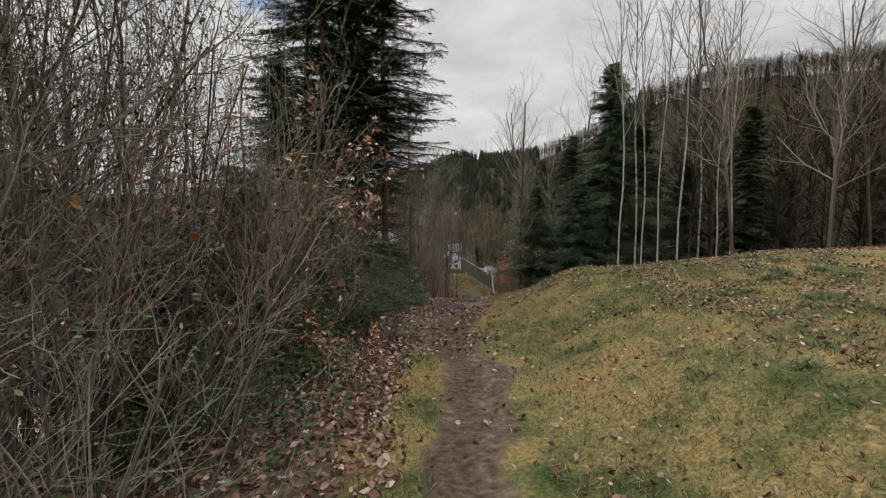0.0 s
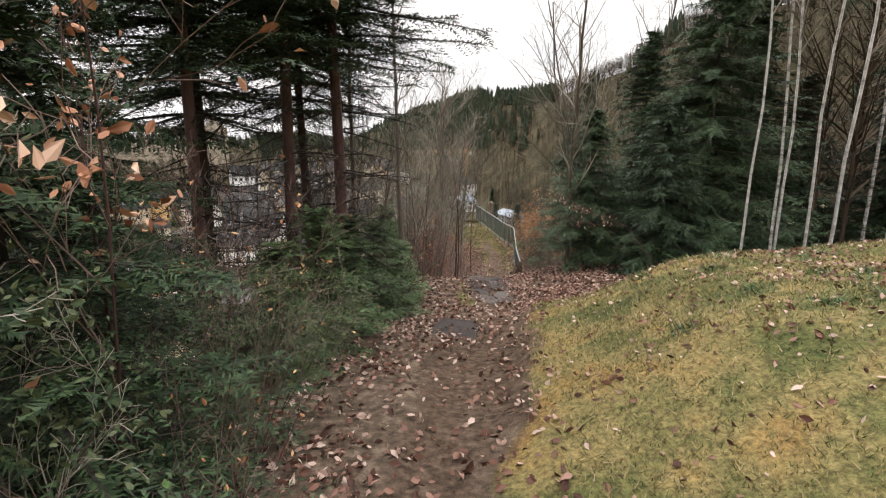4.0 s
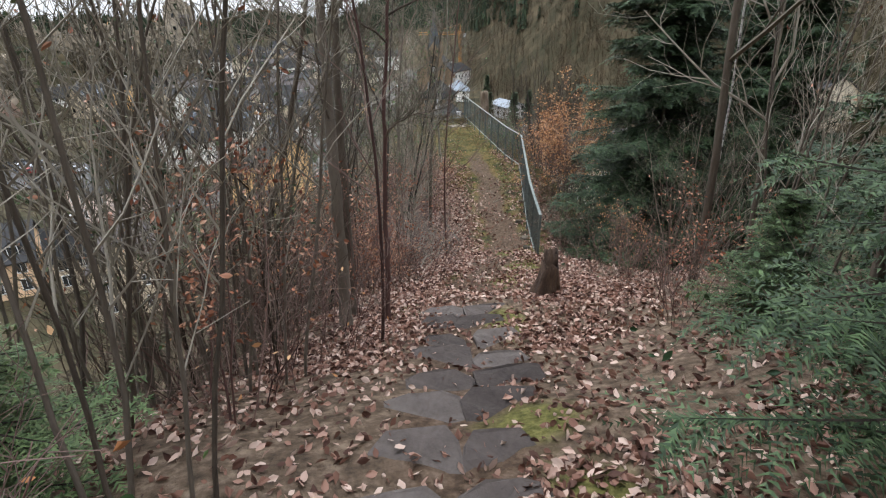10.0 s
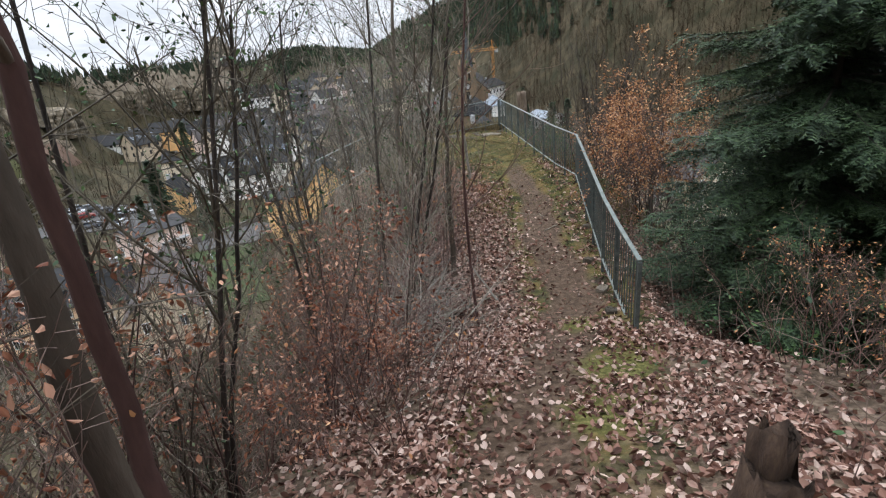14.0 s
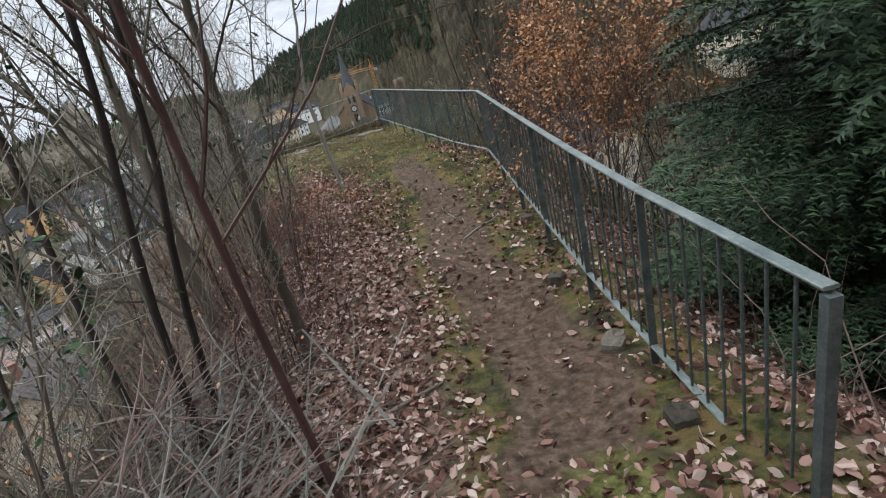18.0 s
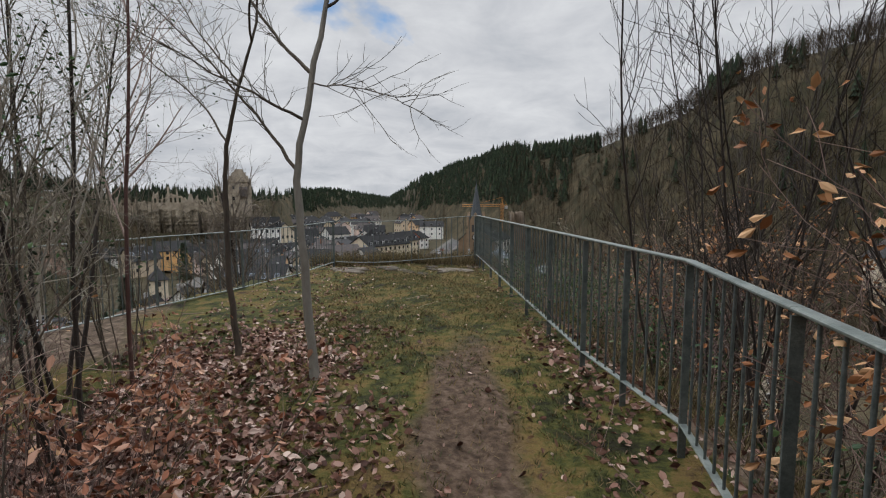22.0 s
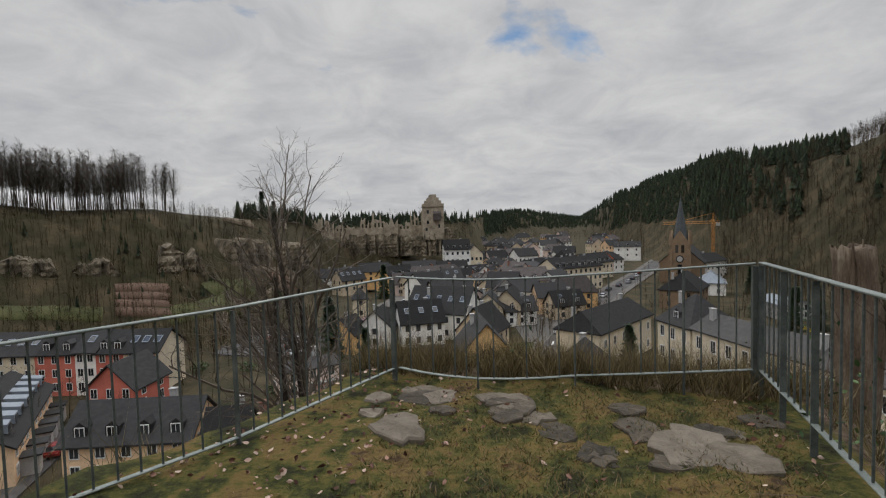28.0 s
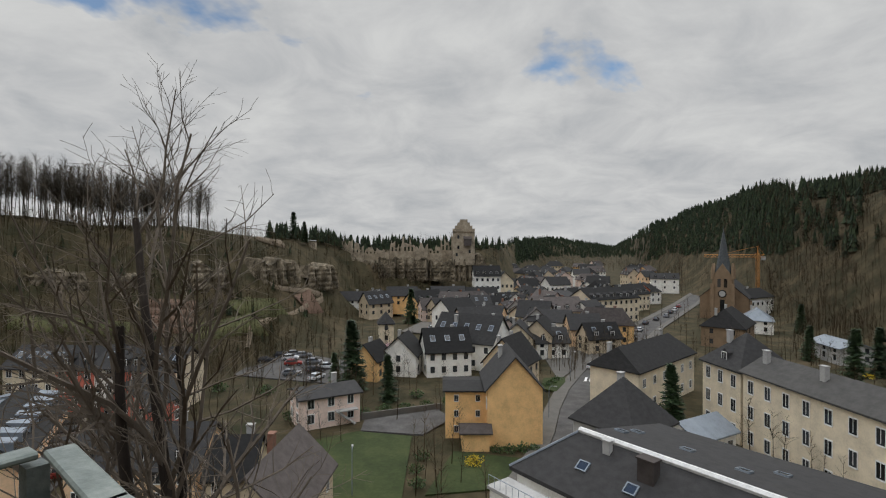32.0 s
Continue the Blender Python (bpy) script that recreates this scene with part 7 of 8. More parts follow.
# ---- fallen leaves, grass and stalks ----
fr = np.random.default_rng(33)


def strew(n, y0, y1, d0, d1, keep):
    """Spots beside the path, by their distance from its middle; keep: how likely a spot is kept."""
    y = fr.uniform(y0, y1, n)
    d = fr.uniform(d0, d1, n)
    x = np.interp(y, PY, PX) + d
    k = fr.uniform(0, 1, n) < keep(x, y, d)
    return x[k], y[k]


def litter_share(x, y, d):
    clump = 0.5 + 0.5 * np.sin(x * 2.3 + 1.1 * np.sin(y * 1.3)) * np.sin(y * 1.9 + 0.7 * np.sin(x * 1.7))
    path = 1 - np.interp(y, [-26, -24, -17, -15], [0.6, 0.42, 0.38, 0.72]) * np.exp(-((d / 0.42) ** 4))
    mead = smooth01((-23.3 - y) / 1.5) * smooth01((d - 0.4) / 0.4)
    path = path * (1 - 0.85 * smooth01((-28.5 - y) / 2) * smooth01((d + 0.62) / 0.25))
    tip = smooth01((y + 9.5) / 3) * smooth01((d + 1.5 + 0.25 * np.sin(y * 3.1)) / 1.0) * smooth01((0.75 - d) / 0.2)
    return np.clip((0.48 + 0.52 * clump) * path * (1 - 0.93 * mead) * (1 - 0.93 * tip), 0, 1)


lx, ly = strew(84000, -36, -4.5, -3.2, 3.6, litter_share)
bx, by = strew(34000, -18.5, -13.0, -1.9, 1.9, lambda x, y, d: (1 - 0.72 * np.exp(-((d / 0.4) ** 4))) * (0.45 + 0.55 * np.sin(x * 3.1 + y) * np.sin(y * 2.3)))
cx, cy = strew(13000, -13.5, -6.5, -2.7, -0.4, lambda x, y, d: 0.35 + 0.65 * smooth01((-0.5 - d) / 0.5))
ex, ey = strew(9000, -6.8, -3.4, -2.9, -0.6, lambda x, y, d: smooth01((-0.6 - d + 0.3 * np.sin(y * 3.1)) / 1.3) * smooth01((-3.4 - y + 0.4 * np.sin(x * 2.7)) / 2.4) * (0.6 + 0.4 * np.sin(x * 5.1 + y) * np.sin(y * 4.3)))
ax, ay = strew(7000, -35, -27.5, -1.9, -0.4, lambda x, y, d: smooth01((-0.42 - d) / 0.3) * (0.55 + 0.45 * np.sin(x * 4.1 + y) * np.sin(y * 3.3)))
rx, ry = strew(16000, -24.2, -20.0, 0.3, 3.4, lambda x, y, d: 0.5 + 0.5 * np.sin(x * 3.3) * np.sin(y * 2.7 + x))
lx, ly = np.concatenate([lx, bx, cx, ex, ax, rx]), np.concatenate([ly, by, cy, ey, ay, ry])
lit = Soup()
up = np.column_stack([fr.normal(0, 1, len(lx)), fr.normal(0, 1, len(lx)), fr.normal(0, 0.25, len(lx))])
lit.leaves(np.column_stack([lx, ly, ground(lx, ly) + fr.uniform(0.004, 0.03, len(lx))]), up * (1, 1, 0.5), fr.uniform(0.03, 0.075, len(lx)), fr, 0.45, 0.62)
tagged(part("fallen_leaves", lit, M["litter"]), "fallen brown and buff leaves strewn along the path", "leaf litter", kind="stuff")


def blades(name, label, x, y, h, mat, width=0.004, lean=0.5, per=1):
    x, y = np.repeat(x, per) + fr.normal(0, 0.015, len(x) * per), np.repeat(y, per) + fr.normal(0, 0.015, len(x) * per)
    k = len(x)
    b = np.column_stack([x, y, ground(x, y) - 0.005])
    a = fr.uniform(0, 2 * math.pi, k)
    hh = h * fr.uniform(0.4, 1.2, k)
    w = np.column_stack([np.cos(a), np.sin(a), 0 * a]) * width
    t = b + np.column_stack([fr.normal(0, lean, k) * hh, fr.normal(0, lean, k) * hh, hh])
    tagged(new(name, tri_mesh(name, np.stack([b - w, b + w, t], 1), M[mat])), label, "grass", kind="stuff")


def sward(x, y, d):
    mead = smooth01((-23.0 - y) / 1.2) * smooth01((d - 0.4) / 0.4)
    verge = 0.7 * smooth01((-28 - y) / 2) * smooth01((-0.15 - d) / 0.12) * smooth01((d + 0.95) / 0.4)
    tip = smooth01((y + 9.8) / 2.5) * smooth01((d + 2.1) / 0.7) * smooth01((0.95 - d) / 0.3) * (1 - 0.6 * np.exp(-((d / 0.4) ** 2)) * smooth01((-4 - y) / 3))
    patch = 0.45 + 0.55 * np.sin(x * 1.9 + np.sin(y * 1.1)) * np.sin(y * 1.6 + np.sin(x))
    return np.clip(np.maximum(np.maximum(mead, verge), tip) * (0.35 + 0.65 * patch), 0, 1)


qx, qy = strew(100000, -36, -22.5, -1.2, 6.5, sward)
blades("meadow_grass", "short yellow-green winter grass with moss", qx, qy, 0.045, "grass", 0.004, 0.8, 3)
qx, qy = strew(52000, -10, 1.4, -3.6, 1.0, sward)
blades("lookout_grass", "short mossy yellow-green grass on the lookout", qx, qy, 0.04, "turf", 0.004, 0.8, 3)
qx, qy = strew(160, -35, -23.5, 0.9, 6.5, lambda x, y, d: smooth01((d - 0.6) / 2.5))
blades("meadow_weeds", "tufts of fresh green weeds in the meadow", np.repeat(qx, 60) + fr.normal(0, 0.06, 60 * len(qx)), np.repeat(qy, 60) + fr.normal(0, 0.06, 60 * len(qx)), 0.07, "bramble", 0.007, 1.3, 1)
tx, ty = fr.uniform(-3.4, 1.4, 2300), fr.uniform(1.5, 4.2, 2300)
blades("dry_grass", "long dry straw-coloured grass on the bank below the railing", tx, ty, 0.34, "straw", 0.0035, 0.45, 16)
tx, ty = np.concatenate([fr.uniform(1.2, 2.4, 900), fr.uniform(-6.2, -3.2, 700)]), np.concatenate([fr.uniform(-9, 1.6, 900), fr.uniform(-6, 1.5, 700)])
k = (tx > 0) | (tx < np.interp(ty, [-6, -1.7, 1.4], [-4.9, -3.4, -2.7]))
blades("dry_grass", "long dry grass on the steep sides of the lookout", tx[k], ty[k], 0.3, "straw", 0.0035, 0.5, 12)
# leaves and dead stalks over the meadow
lx, ly = strew(30000, -36, -22.5, 0.4, 9.0, lambda x, y, d: (0.25 + 0.75 * smooth01((d - 1.6) / 1.6)) * (0.5 + 0.5 * np.sin(x * 2.9 + y) * np.sin(y * 2.1 - x)))
lit = Soup()
lit.leaves(np.column_stack([lx, ly, ground(lx, ly) + fr.uniform(0.01, 0.04, len(lx))]), np.column_stack([fr.normal(0, 1, len(lx)), fr.normal(0, 1, len(lx)), 0 * lx]), fr.uniform(0.028, 0.062, len(lx)), fr, 0.45, 0.6)
lx, ly = strew(4200, -9, 1.6, -3.0, 0.9, lambda x, y, d: 0.15 + 0.85 * np.maximum(smooth01((-0.9 - d) / 0.8), smooth01((d - 0.55) / 0.2)))
lit.leaves(np.column_stack([lx, ly, ground(lx, ly) + fr.uniform(0.01, 0.03, len(lx))]), np.column_stack([fr.normal(0, 1, len(lx)), fr.normal(0, 1, len(lx)), 0 * lx]), fr.uniform(0.02, 0.055, len(lx)), fr, 0.45, 0.6)
tagged(part("scattered_leaves", lit, M["litter"]), "scattered pale dry leaves on the grass", "leaf litter", kind="stuff")
# dead stalks and bramble canes along the edges
canes = Soup()
for side, y0, y1, n in ((-1, -35, -23, 420), (-1, -23, -6, 1500), (1, -22, -14, 260), (1, -13.5, 1, 420)):
    for _ in range(n):
        y = fr.uniform(y0, y1)
        d = -fr.uniform(1.75, 3.5) if side < 0 else (fr.uniform(1.5, 3.1) if y < -13.8 else np.interp(y, FENCE_Y, FENCE_X) - np.interp(y, PY, PX) + fr.uniform(0.12, 1.6))
        if side < 0 and y > -9:
            d -= 0.9
        x = float(np.interp(y, PY, PX) + d)
        ln = fr.uniform(0.35, 1.3)
        q, rr = limb((x, y, gz(x, y) - 0.03), (fr.normal(0, 0.6), fr.normal(0, 0.6), 1), ln, fr.uniform(0.002, 0.0045), fr, 5, -0.12, 0.22)
        canes.tube(q, rr, 3, cap=False)
tagged(part("dead_stalks", canes, M["twig_red"]), "dead stalks and bramble canes along the path's edge", "undergrowth", kind="stuff")
put(plant("evergreen_shrub", "waist-high privet with small olive leaves behind the railing", "shrub", 81, 14, 1.35, 0.007, WAND, 0.4, "bark_red", "twig_red", leaves=1500, leaf_mat="bramble", leaf_size=0.03, lean=0.7),
    [(1.55, -4.3, 0, 0.85), (1.75, -3.5, 60, 0.95), (1.6, -2.6, 130, 0.8), (1.75, -1.7, 200, 0.8), (2.3, -3.9, 260, 1.1), (2.4, -2.8, 310, 1.1), (1.6, -5.3, 30, 0.85), (1.75, -0.6, 100, 0.75), (2.5, -1.6, 170, 1.1), (2.3, -5.0, 220, 1.1)], "privets behind the railing")
put(plant("hazel", "thin hazel wands standing below the railing", "shrub", 82, 7, 2.9, 0.008, SLIM, 0.35, "bark", "twig", leaves=26, leaf_size=0.04, lean=0.3),
    [(2.7, -3.2, 0, 1.0), (3.1, -2.2, 90, 1.05), (2.6, -4.4, 180, 0.95), (3.3, -3.6, 270, 1.1)], "hazels behind the railing")
# evergreen undergrowth
ug = Soup()
for cx, cy, sp_, n in ((-6.4, -29.6, 0.7, 500), (-5.6, -26.4, 0.6, 300), (-5.2, -20.6, 0.5, 250), (-0.9, -20.2, 0.5, 200), (1.7, -9.5, 0.5, 260), (1.7, -3.6, 0.45, 380), (1.6, -1.0, 0.45, 380), (1.8, -5.8, 0.45, 320), (1.9, -7.4, 0.4, 260), (1.6, 0.8, 0.4, 240), (0.6, -14.6, 0.5, 300), (-0.6, 2.4, 0.45, 120), (0.3, 2.5, 0.4, 100), (-3.2, -10.0, 0.5, 120), (-7.2, -32.0, 0.9, 500), (-6.9, -31.5, 0.6, 800), (-7.4, -30.3, 0.6, 600), (-7.3, -33.6, 0.6, 700)):
    x, y = cx + fr.normal(0, sp_, n), cy + fr.normal(0, sp_, n)
    k = np.abs(x - np.interp(y, PY, PX)) > 0.85
    x, y, n = x[k], y[k], int(k.sum())
    ug.leaves(np.column_stack([x, y, ground(x, y) + np.abs(fr.normal(0, 0.28, n))]), fr.normal(0, 1, (n, 3)), fr.uniform(0.03, 0.07, n), fr, 0.2, 0.5)
tagged(part("undergrowth", ug, M["bramble"]), "low evergreen bramble leaves in the undergrowth", "undergrowth", kind="stuff")


# ---- stones, steps, stump ----
def stone(name, label, x, y, sx, sy, h, turn, mat, seed, category="stone", group="", sink=0.0, tilt=0.0, square=0.6, even=0.78):
    """An irregular flat stone with a worn top edge."""
    r = np.random.default_rng(seed)
    n = 12
    a = np.arange(n) * 2 * math.pi / n + r.uniform(-0.2, 0.2, n)
    rad = r.uniform(even, 1.05, n)
    sq = 1 / np.maximum(np.abs(np.cos(a)), np.abs(np.sin(a))) ** square
    p = np.column_stack([np.cos(a) * rad * sq * sx / 2, np.sin(a) * rad * sq * sy / 2])
    s = Soup()
    V = np.concatenate([np.column_stack([p * k, np.full(n, z) + r.normal(0, 0.006, n)]) for k, z in ((1.0, -0.12), (1.02, h * 0.55), (0.95, h * 0.92), (0.6, h))] + [np.array([(0, 0, h * 1.02)])])
    f = [(i * n + j, i * n + (j + 1) % n, (i + 1) * n + (j + 1) % n, (i + 1) * n + j) for i in range(3) for j in range(n)]
    f += [(3 * n + j, 3 * n + (j + 1) % n, 4 * n) for j in range(n)]
    s.add(V, f)
    ob = tagged(part(name, s, M[mat]), label, category, group)
    ob.matrix_basis = pose(x, y, gz(x, y) - sink, tilt, 0, turn)
    return ob


M["slab"] = material("path_slab", ((0.3, (0.035, 0.027, 0.023)), (0.5, (0.075, 0.06, 0.052)), (0.72, (0.14, 0.118, 0.103))), 0.9, 4, bump=0.6, bump_scale=22, per_object=0.35)
sr = np.random.default_rng(9)
k = 0
for y in np.arange(-22.7, -17.0, 0.46):
    for sx in (-0.23, 0.22):
        k += 1
        x = float(np.interp(y, PY, PX)) + sx + sr.normal(0, 0.03)
        stone("paving_slab", "worn dark stone slab set into the path, half hidden by leaves", x, y + sr.normal(0, 0.04), sr.uniform(0.38, 0.50), sr.uniform(0.36, 0.45), 0.002, sr.uniform(-5, 5), "slab", 100 + k, "paving slab", "slabs of the path", square=1.0, even=0.97)
stone("paving_slab", "large smooth grey stone slab bedded in the earth path", -4.42, -25.3, 0.55, 1.1, 0.004, -14, "slab", 99, "paving slab", "slabs of the path", square=0.8, even=0.85)
M["ledge"] = material("weathered_ledge", ((0.3, (0.035, 0.029, 0.02)), (0.5, (0.10, 0.082, 0.06)), (0.72, (0.22, 0.185, 0.14))), 0.92, 5, bump=0.8, bump_scale=14, per_object=0.35)
lr = np.random.default_rng(14)
for i in range(26):
    x, y = lr.uniform(-2.15, 0.75), lr.uniform(0.05, 1.1)
    big = lr.uniform(0.16, 0.46)
    stone("flat_stone", "flat weathered sandstone slab half sunk in the lookout's turf", x, y, big * lr.uniform(1.0, 1.5), big, lr.uniform(0.008, 0.03), lr.uniform(0, 180), "ledge", 300 + i, "stone", "flat stones of the lookout", tilt=lr.uniform(-1.5, 1.5), square=0.7, even=0.62)
for i, (x, y, sx, sy, h, t) in enumerate(((-0.10, -11.2, 0.16, 0.12, 0.08, 10), (-0.26, -12.2, 0.2, 0.15, 0.06, 40), (0.38, -9.7, 0.14, 0.12, 0.07, 0), (-0.46, -13.0, 0.16, 0.14, 0.05, 70))):
    stone("rock", "weathered rounded rock at the foot of the railing", x, y, sx, sy, h, t, "ledge", 340 + i, "rock", "rocks at the railing")
# rotten stump
st = tagged(new("tree_stump"), "dark rotten tree stump with moss beside the path", "stump")
st.location = (-1.42, -16.75, gz(-1.42, -16.75))
sr2 = np.random.default_rng(77)
for dx, dy, h, r0, tl in ((0, 0, 0.36, 0.11, 0.10), (0.13, 0.09, 0.46, 0.085, -0.06)):
    s = Soup()
    n = 22
    V, prof = [], 1 + 0.13 * np.sin(np.arange(n) * 2 * math.pi / n * 4 + sr2.uniform(0, 6)) + sr2.uniform(-0.05, 0.05, n)
    for zf in (-0.2, 0.0, 0.25, 0.5, 0.75, 1.0):
        jag = 0.05 * np.sin(np.arange(n) * 1.7) + sr2.uniform(-0.03, 0.05, n) if zf == 1.0 else np.zeros(n)
        for j in range(n):
            a = 2 * math.pi * j / n
            rr = r0 * prof[j] * (1.35 - 0.45 * min(1, max(0, zf) * 1.6)) * sr2.uniform(0.97, 1.03)
            V.append((dx + math.cos(a) * rr + tl * zf * 0.6, dy + math.sin(a) * rr, h * zf + jag[j]))
    s.add(V, [(i * n + j, i * n + (j + 1) % n, (i + 1) * n + (j + 1) % n, (i + 1) * n + j) for i in range(5) for j in range(n)] + [tuple(5 * n + j for j in range(n))])
    part("stump_piece", s, M["wood_rot"], st, smooth=True)
# weathered dead trunk on the slope behind the railing
dt = tagged(new("dead_trunk"), "weathered grey broken trunk of a dead tree behind the railing", "dead tree")
dt.location = (2.05, 3.0, gz(2.05, 3.0))
s, n, V = Soup(), 30, []
ridge = 1 + 0.10 * np.sin(np.arange(n) * 2 * math.pi / n * 7) + sr2.uniform(-0.07, 0.07, n)
hgt = 1.2 - dt.location[2]
for zf in np.linspace(-0.2, 1.0, 16):
    jag = sr2.uniform(-0.06, 0.05, n) if zf > 0.99 else np.zeros(n)
    for j in range(n):
        a = 2 * math.pi * j / n
        rr = 0.175 * ridge[j] * (1.12 - 0.12 * zf) * (1 + 0.05 * math.sin(zf * 9 + j * 0.8)) * sr2.uniform(0.96, 1.04)
        V.append((math.cos(a) * rr + 0.03 * math.sin(zf * 4), math.sin(a) * rr, hgt * zf + jag[j]))
s.add(V, [(i * n + j, i * n + (j + 1) % n, (i + 1) * n + (j + 1) % n, (i + 1) * n + j) for i in range(15) for j in range(n)] + [tuple(15 * n + j for j in range(n))])
M["dead_wood"] = material("dead_wood", ((0.3, (0.04, 0.028, 0.018)), (0.5, (0.15, 0.11, 0.075)), (0.72, (0.33, 0.27, 0.20))), 0.95, 7, bump=0.9, bump_scale=30, stretch=(1, 1, 0.22))
part("bark", s, M["dead_wood"], dt, smooth=True)
s = Soup()
for j in range(7):
    a = sr2.uniform(0, 6.28)
    s.tube([(math.cos(a) * 0.13, math.sin(a) * 0.13, hgt * 0.55), (math.cos(a) * 0.17, math.sin(a) * 0.17, hgt * 0.85), (math.cos(a) * 0.16, math.sin(a) * 0.16, hgt + sr2.uniform(-0.1, 0.08))], [0.03, 0.025, 0.008], 5)
part("splinter", s, M["dead_wood"], dt)
# heap of cut branches
bp = tagged(new("brush_pile"), "heap of cut grey branches on the slope beside the path", "brush pile")
bx0, by0 = -2.75, -12.0
bp.location = (bx0, by0, gz(bx0, by0))
for k in range(290):
    s = Soup()
    a = fr.normal(0.9, 0.75)
    px, py = fr.normal(0, 0.42), fr.normal(0, 0.85)
    dome = 0.75 * math.exp(-(px / 0.6) ** 2 - (py / 1.1) ** 2)
    p0 = np.array((px, py, gz(bx0 + px, by0 + py) - bp.location[2] + 0.03 + dome * fr.uniform(0.2, 1.0)))
    ln = fr.uniform(0.6, 1.7)
    q, rr = limb(p0 - np.array((math.cos(a), math.sin(a), 0)) * ln * 0.45, (math.cos(a), math.sin(a), fr.normal(0.05, 0.2)), ln, fr.uniform(0.004, 0.009) if k % 12 else fr.uniform(0.012, 0.02), fr, 7, 0, 0.1)
    q[:, 2] = np.maximum(q[:, 2], ground(q[:, 0] + bx0, q[:, 1] + by0) - bp.location[2] + 0.01)
    s.tube(q, rr, 4, cap=False)
    for n in (2, 4, 5):
        w, wr = limb(q[n], (math.cos(a + fr.normal(0, 0.7)), math.sin(a + fr.normal(0, 0.7)), fr.normal(0.15, 0.3)), fr.uniform(0.15, 0.5), 0.003, fr, 3, 0, 0.15)
        s.tube(w, wr, 3, cap=False)
    part("branch", s, M["bark_pale" if k % 3 == 0 else "twig_red" if k % 2 else "twig"], bp)
# low beech sapling arching towards the path with a spray of hanging leaves
br = np.random.default_rng(71)
bs = tagged(new("beech_sapling"), "young beech arching low with pale pinkish dry leaves", "sapling")
bs.location = (-1.62, -23.25, gz(-1.1, -23.5))
rise = 4.36 - bs.location[2]
arch = np.array([(0.52, -0.25, -0.05), (0.4, -0.24, rise * 0.4), (0.0, -0.2, rise * 0.8), (-0.5, -0.03, rise * 0.98), (-0.62, 0.17, rise + 0.04), (-0.75, 0.33, rise + 0.13), (-0.9, 0.47, rise + 0.17)])
low_twig = np.array([(0.0, -0.2, rise * 0.8), (-0.36, 0.2, rise - 0.26), (-0.5, 0.5, rise - 0.24), (-0.6, 0.72, rise - 0.25)])
s, fol = Soup(), Soup()
s.tube(arch, np.linspace(0.007, 0.0018, len(arch)), 5)
s.tube(low_twig, np.linspace(0.005, 0.0018, len(low_twig)), 4)
for line, first, n in ((arch, 0.4, 105), (low_twig, 0.3, 34)):
    at = br.uniform(first, 1.0, n) * (len(line) - 1)
    c = np.column_stack([np.interp(at, np.arange(len(line)), line[:, k]) for k in range(3)])
    tip = c + np.column_stack([br.normal(0, 0.06, n), br.normal(0, 0.06, n), br.uniform(-0.10, 0.05, n)])
    for a, b in zip(c, tip):
        s.tube([a, b], [0.0016, 0.001], 3, cap=False)
    fol.leaves(tip - (0, 0, 0.02), np.column_stack([br.normal(0, 0.35, n), br.normal(0, 0.35, n), br.uniform(-1.3, -0.7, n)]), br.uniform(0.032, 0.056, n), br, 0.8, 0.36)
part("stem", s, M["bark_red"], bs, smooth=True)
tagged(part("foliage", fol, M["litter"], bs), kind="stuff")
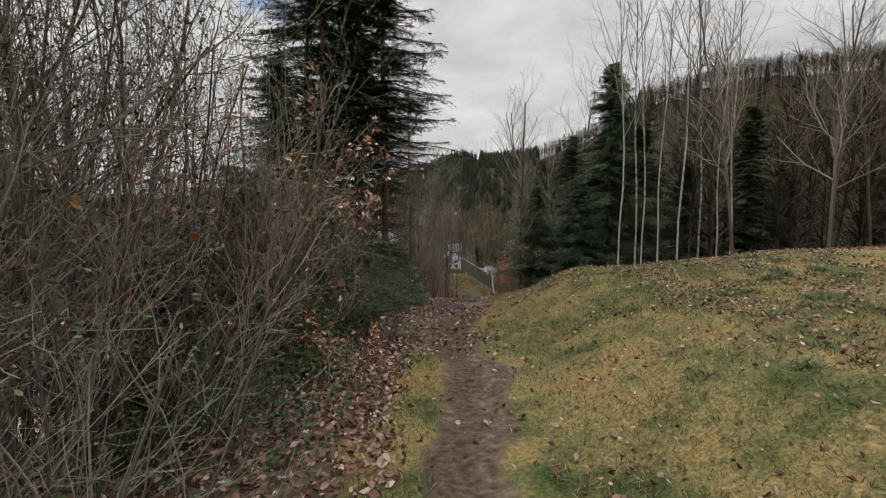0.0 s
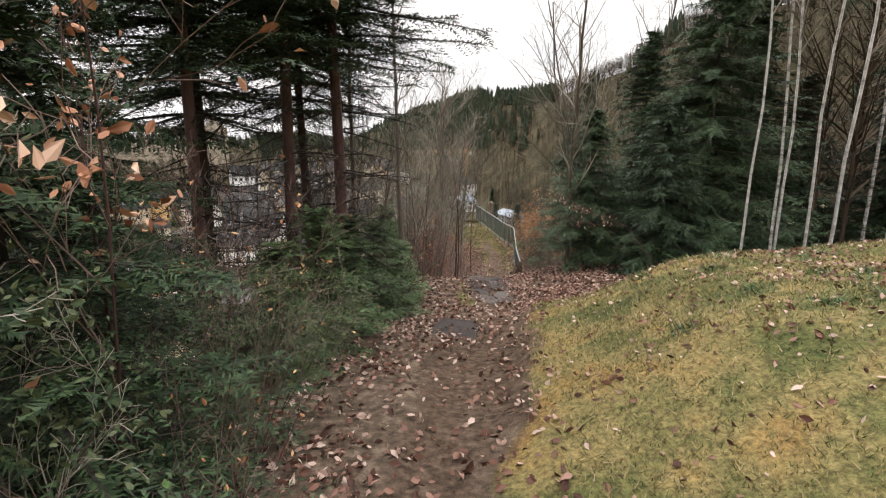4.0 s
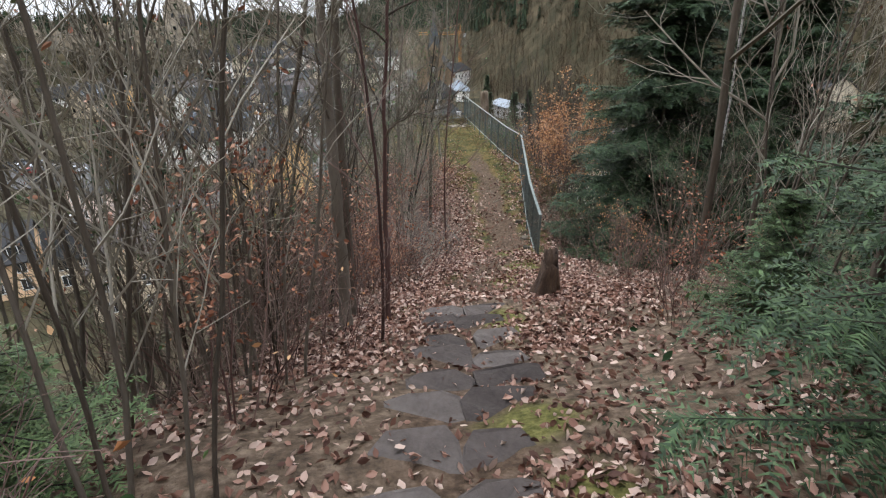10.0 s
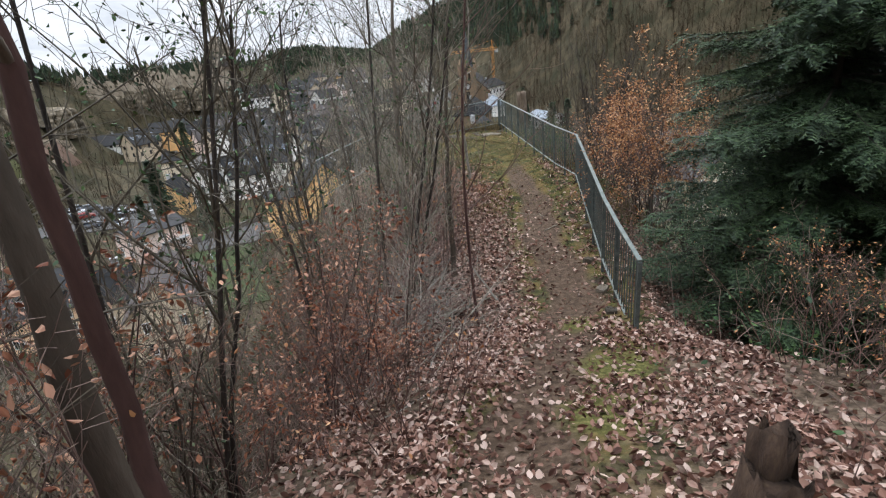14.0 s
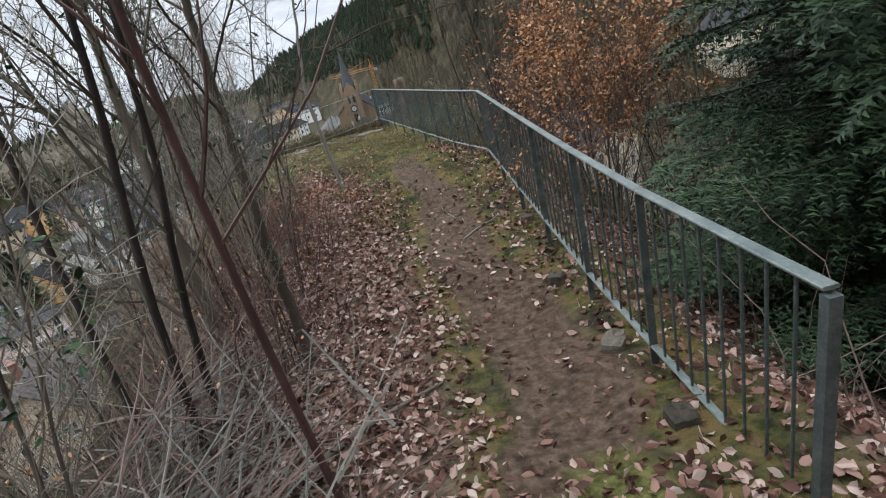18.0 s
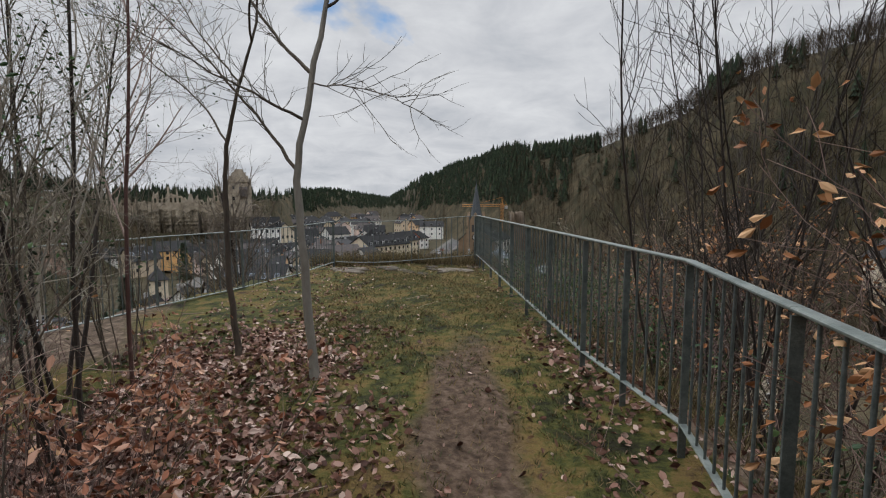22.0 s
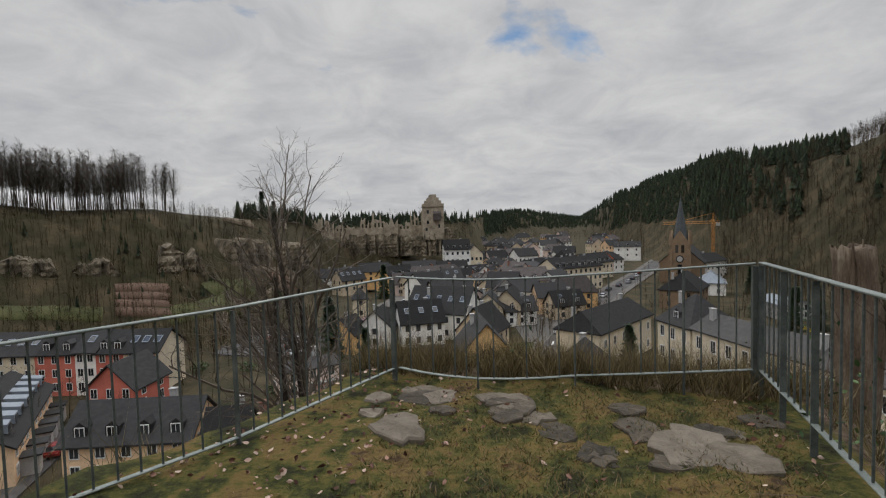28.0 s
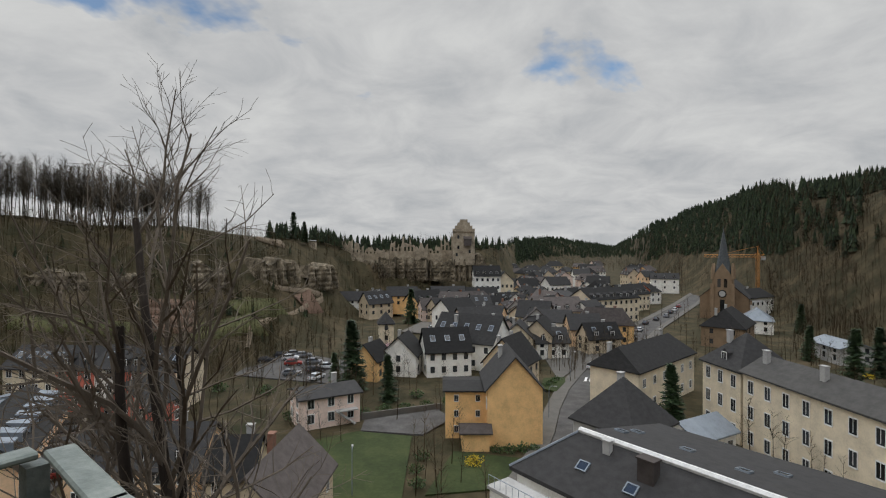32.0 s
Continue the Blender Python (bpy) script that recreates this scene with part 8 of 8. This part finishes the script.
# fallen sticks and roots across the path
for i, (x, y, a, ln, r) in enumerate(((-0.35, -9.6, 35, 0.7, 0.012), (-0.2, -8.9, 100, 0.5, 0.009), (-0.7, -8.6, 10, 0.6, 0.008), (-2.3, -12.1, 20, 1.1, 0.028), (-1.1, -9.9, 160, 0.5, 0.007), (-0.4, -3.2, 80, 0.5, 0.006), (-0.6, -2.6, 20, 0.45, 0.006), (-0.2, -2.9, 140, 0.4, 0.005))):
    s = Soup()
    q, rr = limb((0, 0, 0.015), (math.cos(radians(a)), math.sin(radians(a)), 0), ln, r, fr, 7, 0, 0.16)
    q[:, 2] = ground(q[:, 0] + x, q[:, 1] + y) - gz(x, y) + r * 0.8
    s.tube(q, rr, 5)
    ob = tagged(part("stick", s, M["twig"], label="pale dead stick lying on the ground", smooth=True), category="stick", group="fallen sticks")
    ob.location = (x, y, gz(x, y))

# ---- scrub on the slopes under the ridge ----
gr = np.random.default_rng(71)
sx = np.concatenate([gr.uniform(-24, -5.6, 900), gr.uniform(1.9, 20, 620)])
sy = np.concatenate([gr.uniform(-27, -2.5, 900), gr.uniform(-15, 6, 620)])
lim = np.interp(sy, [-27, -24, -18, -14, -10, -7, -2], [-8.5, -7.6, -6.0, -4.6, -4.4, -6.4, -6.0])
keep = np.where(sx < 0, sx < lim, True)
spot = np.concatenate([np.column_stack([sx, sy])[keep], np.column_stack([gr.uniform(-8, -4.1, 300), gr.uniform(-18.5, -8.5, 300)])])
tagged(new("slope_scrub", tri_mesh("slope_scrub", bare_trees(spot, 2.3, gr, 34, 0.6, 0.1, 0.006), M["twig_dark"])), "brown leafless scrub on the steep slopes below the path", "scrub", kind="stuff")
# bare wood behind the meadow
wx, wy = gr.uniform(3.6, 34, 330), gr.uniform(-21.5, -11, 330)
k = wx > np.interp(wy, [-21.5, -18, -11], [4.2, 3.6, 4.4])
tagged(new("wood_edge", tri_mesh("wood_edge", bare_trees(np.column_stack([wx, wy])[k], 7.0, gr, 90, 0.3, 0.12, 0.007), M["twig_dark"])), "dense leafless wood at the far edge of the meadow", "woodland", kind="stuff")
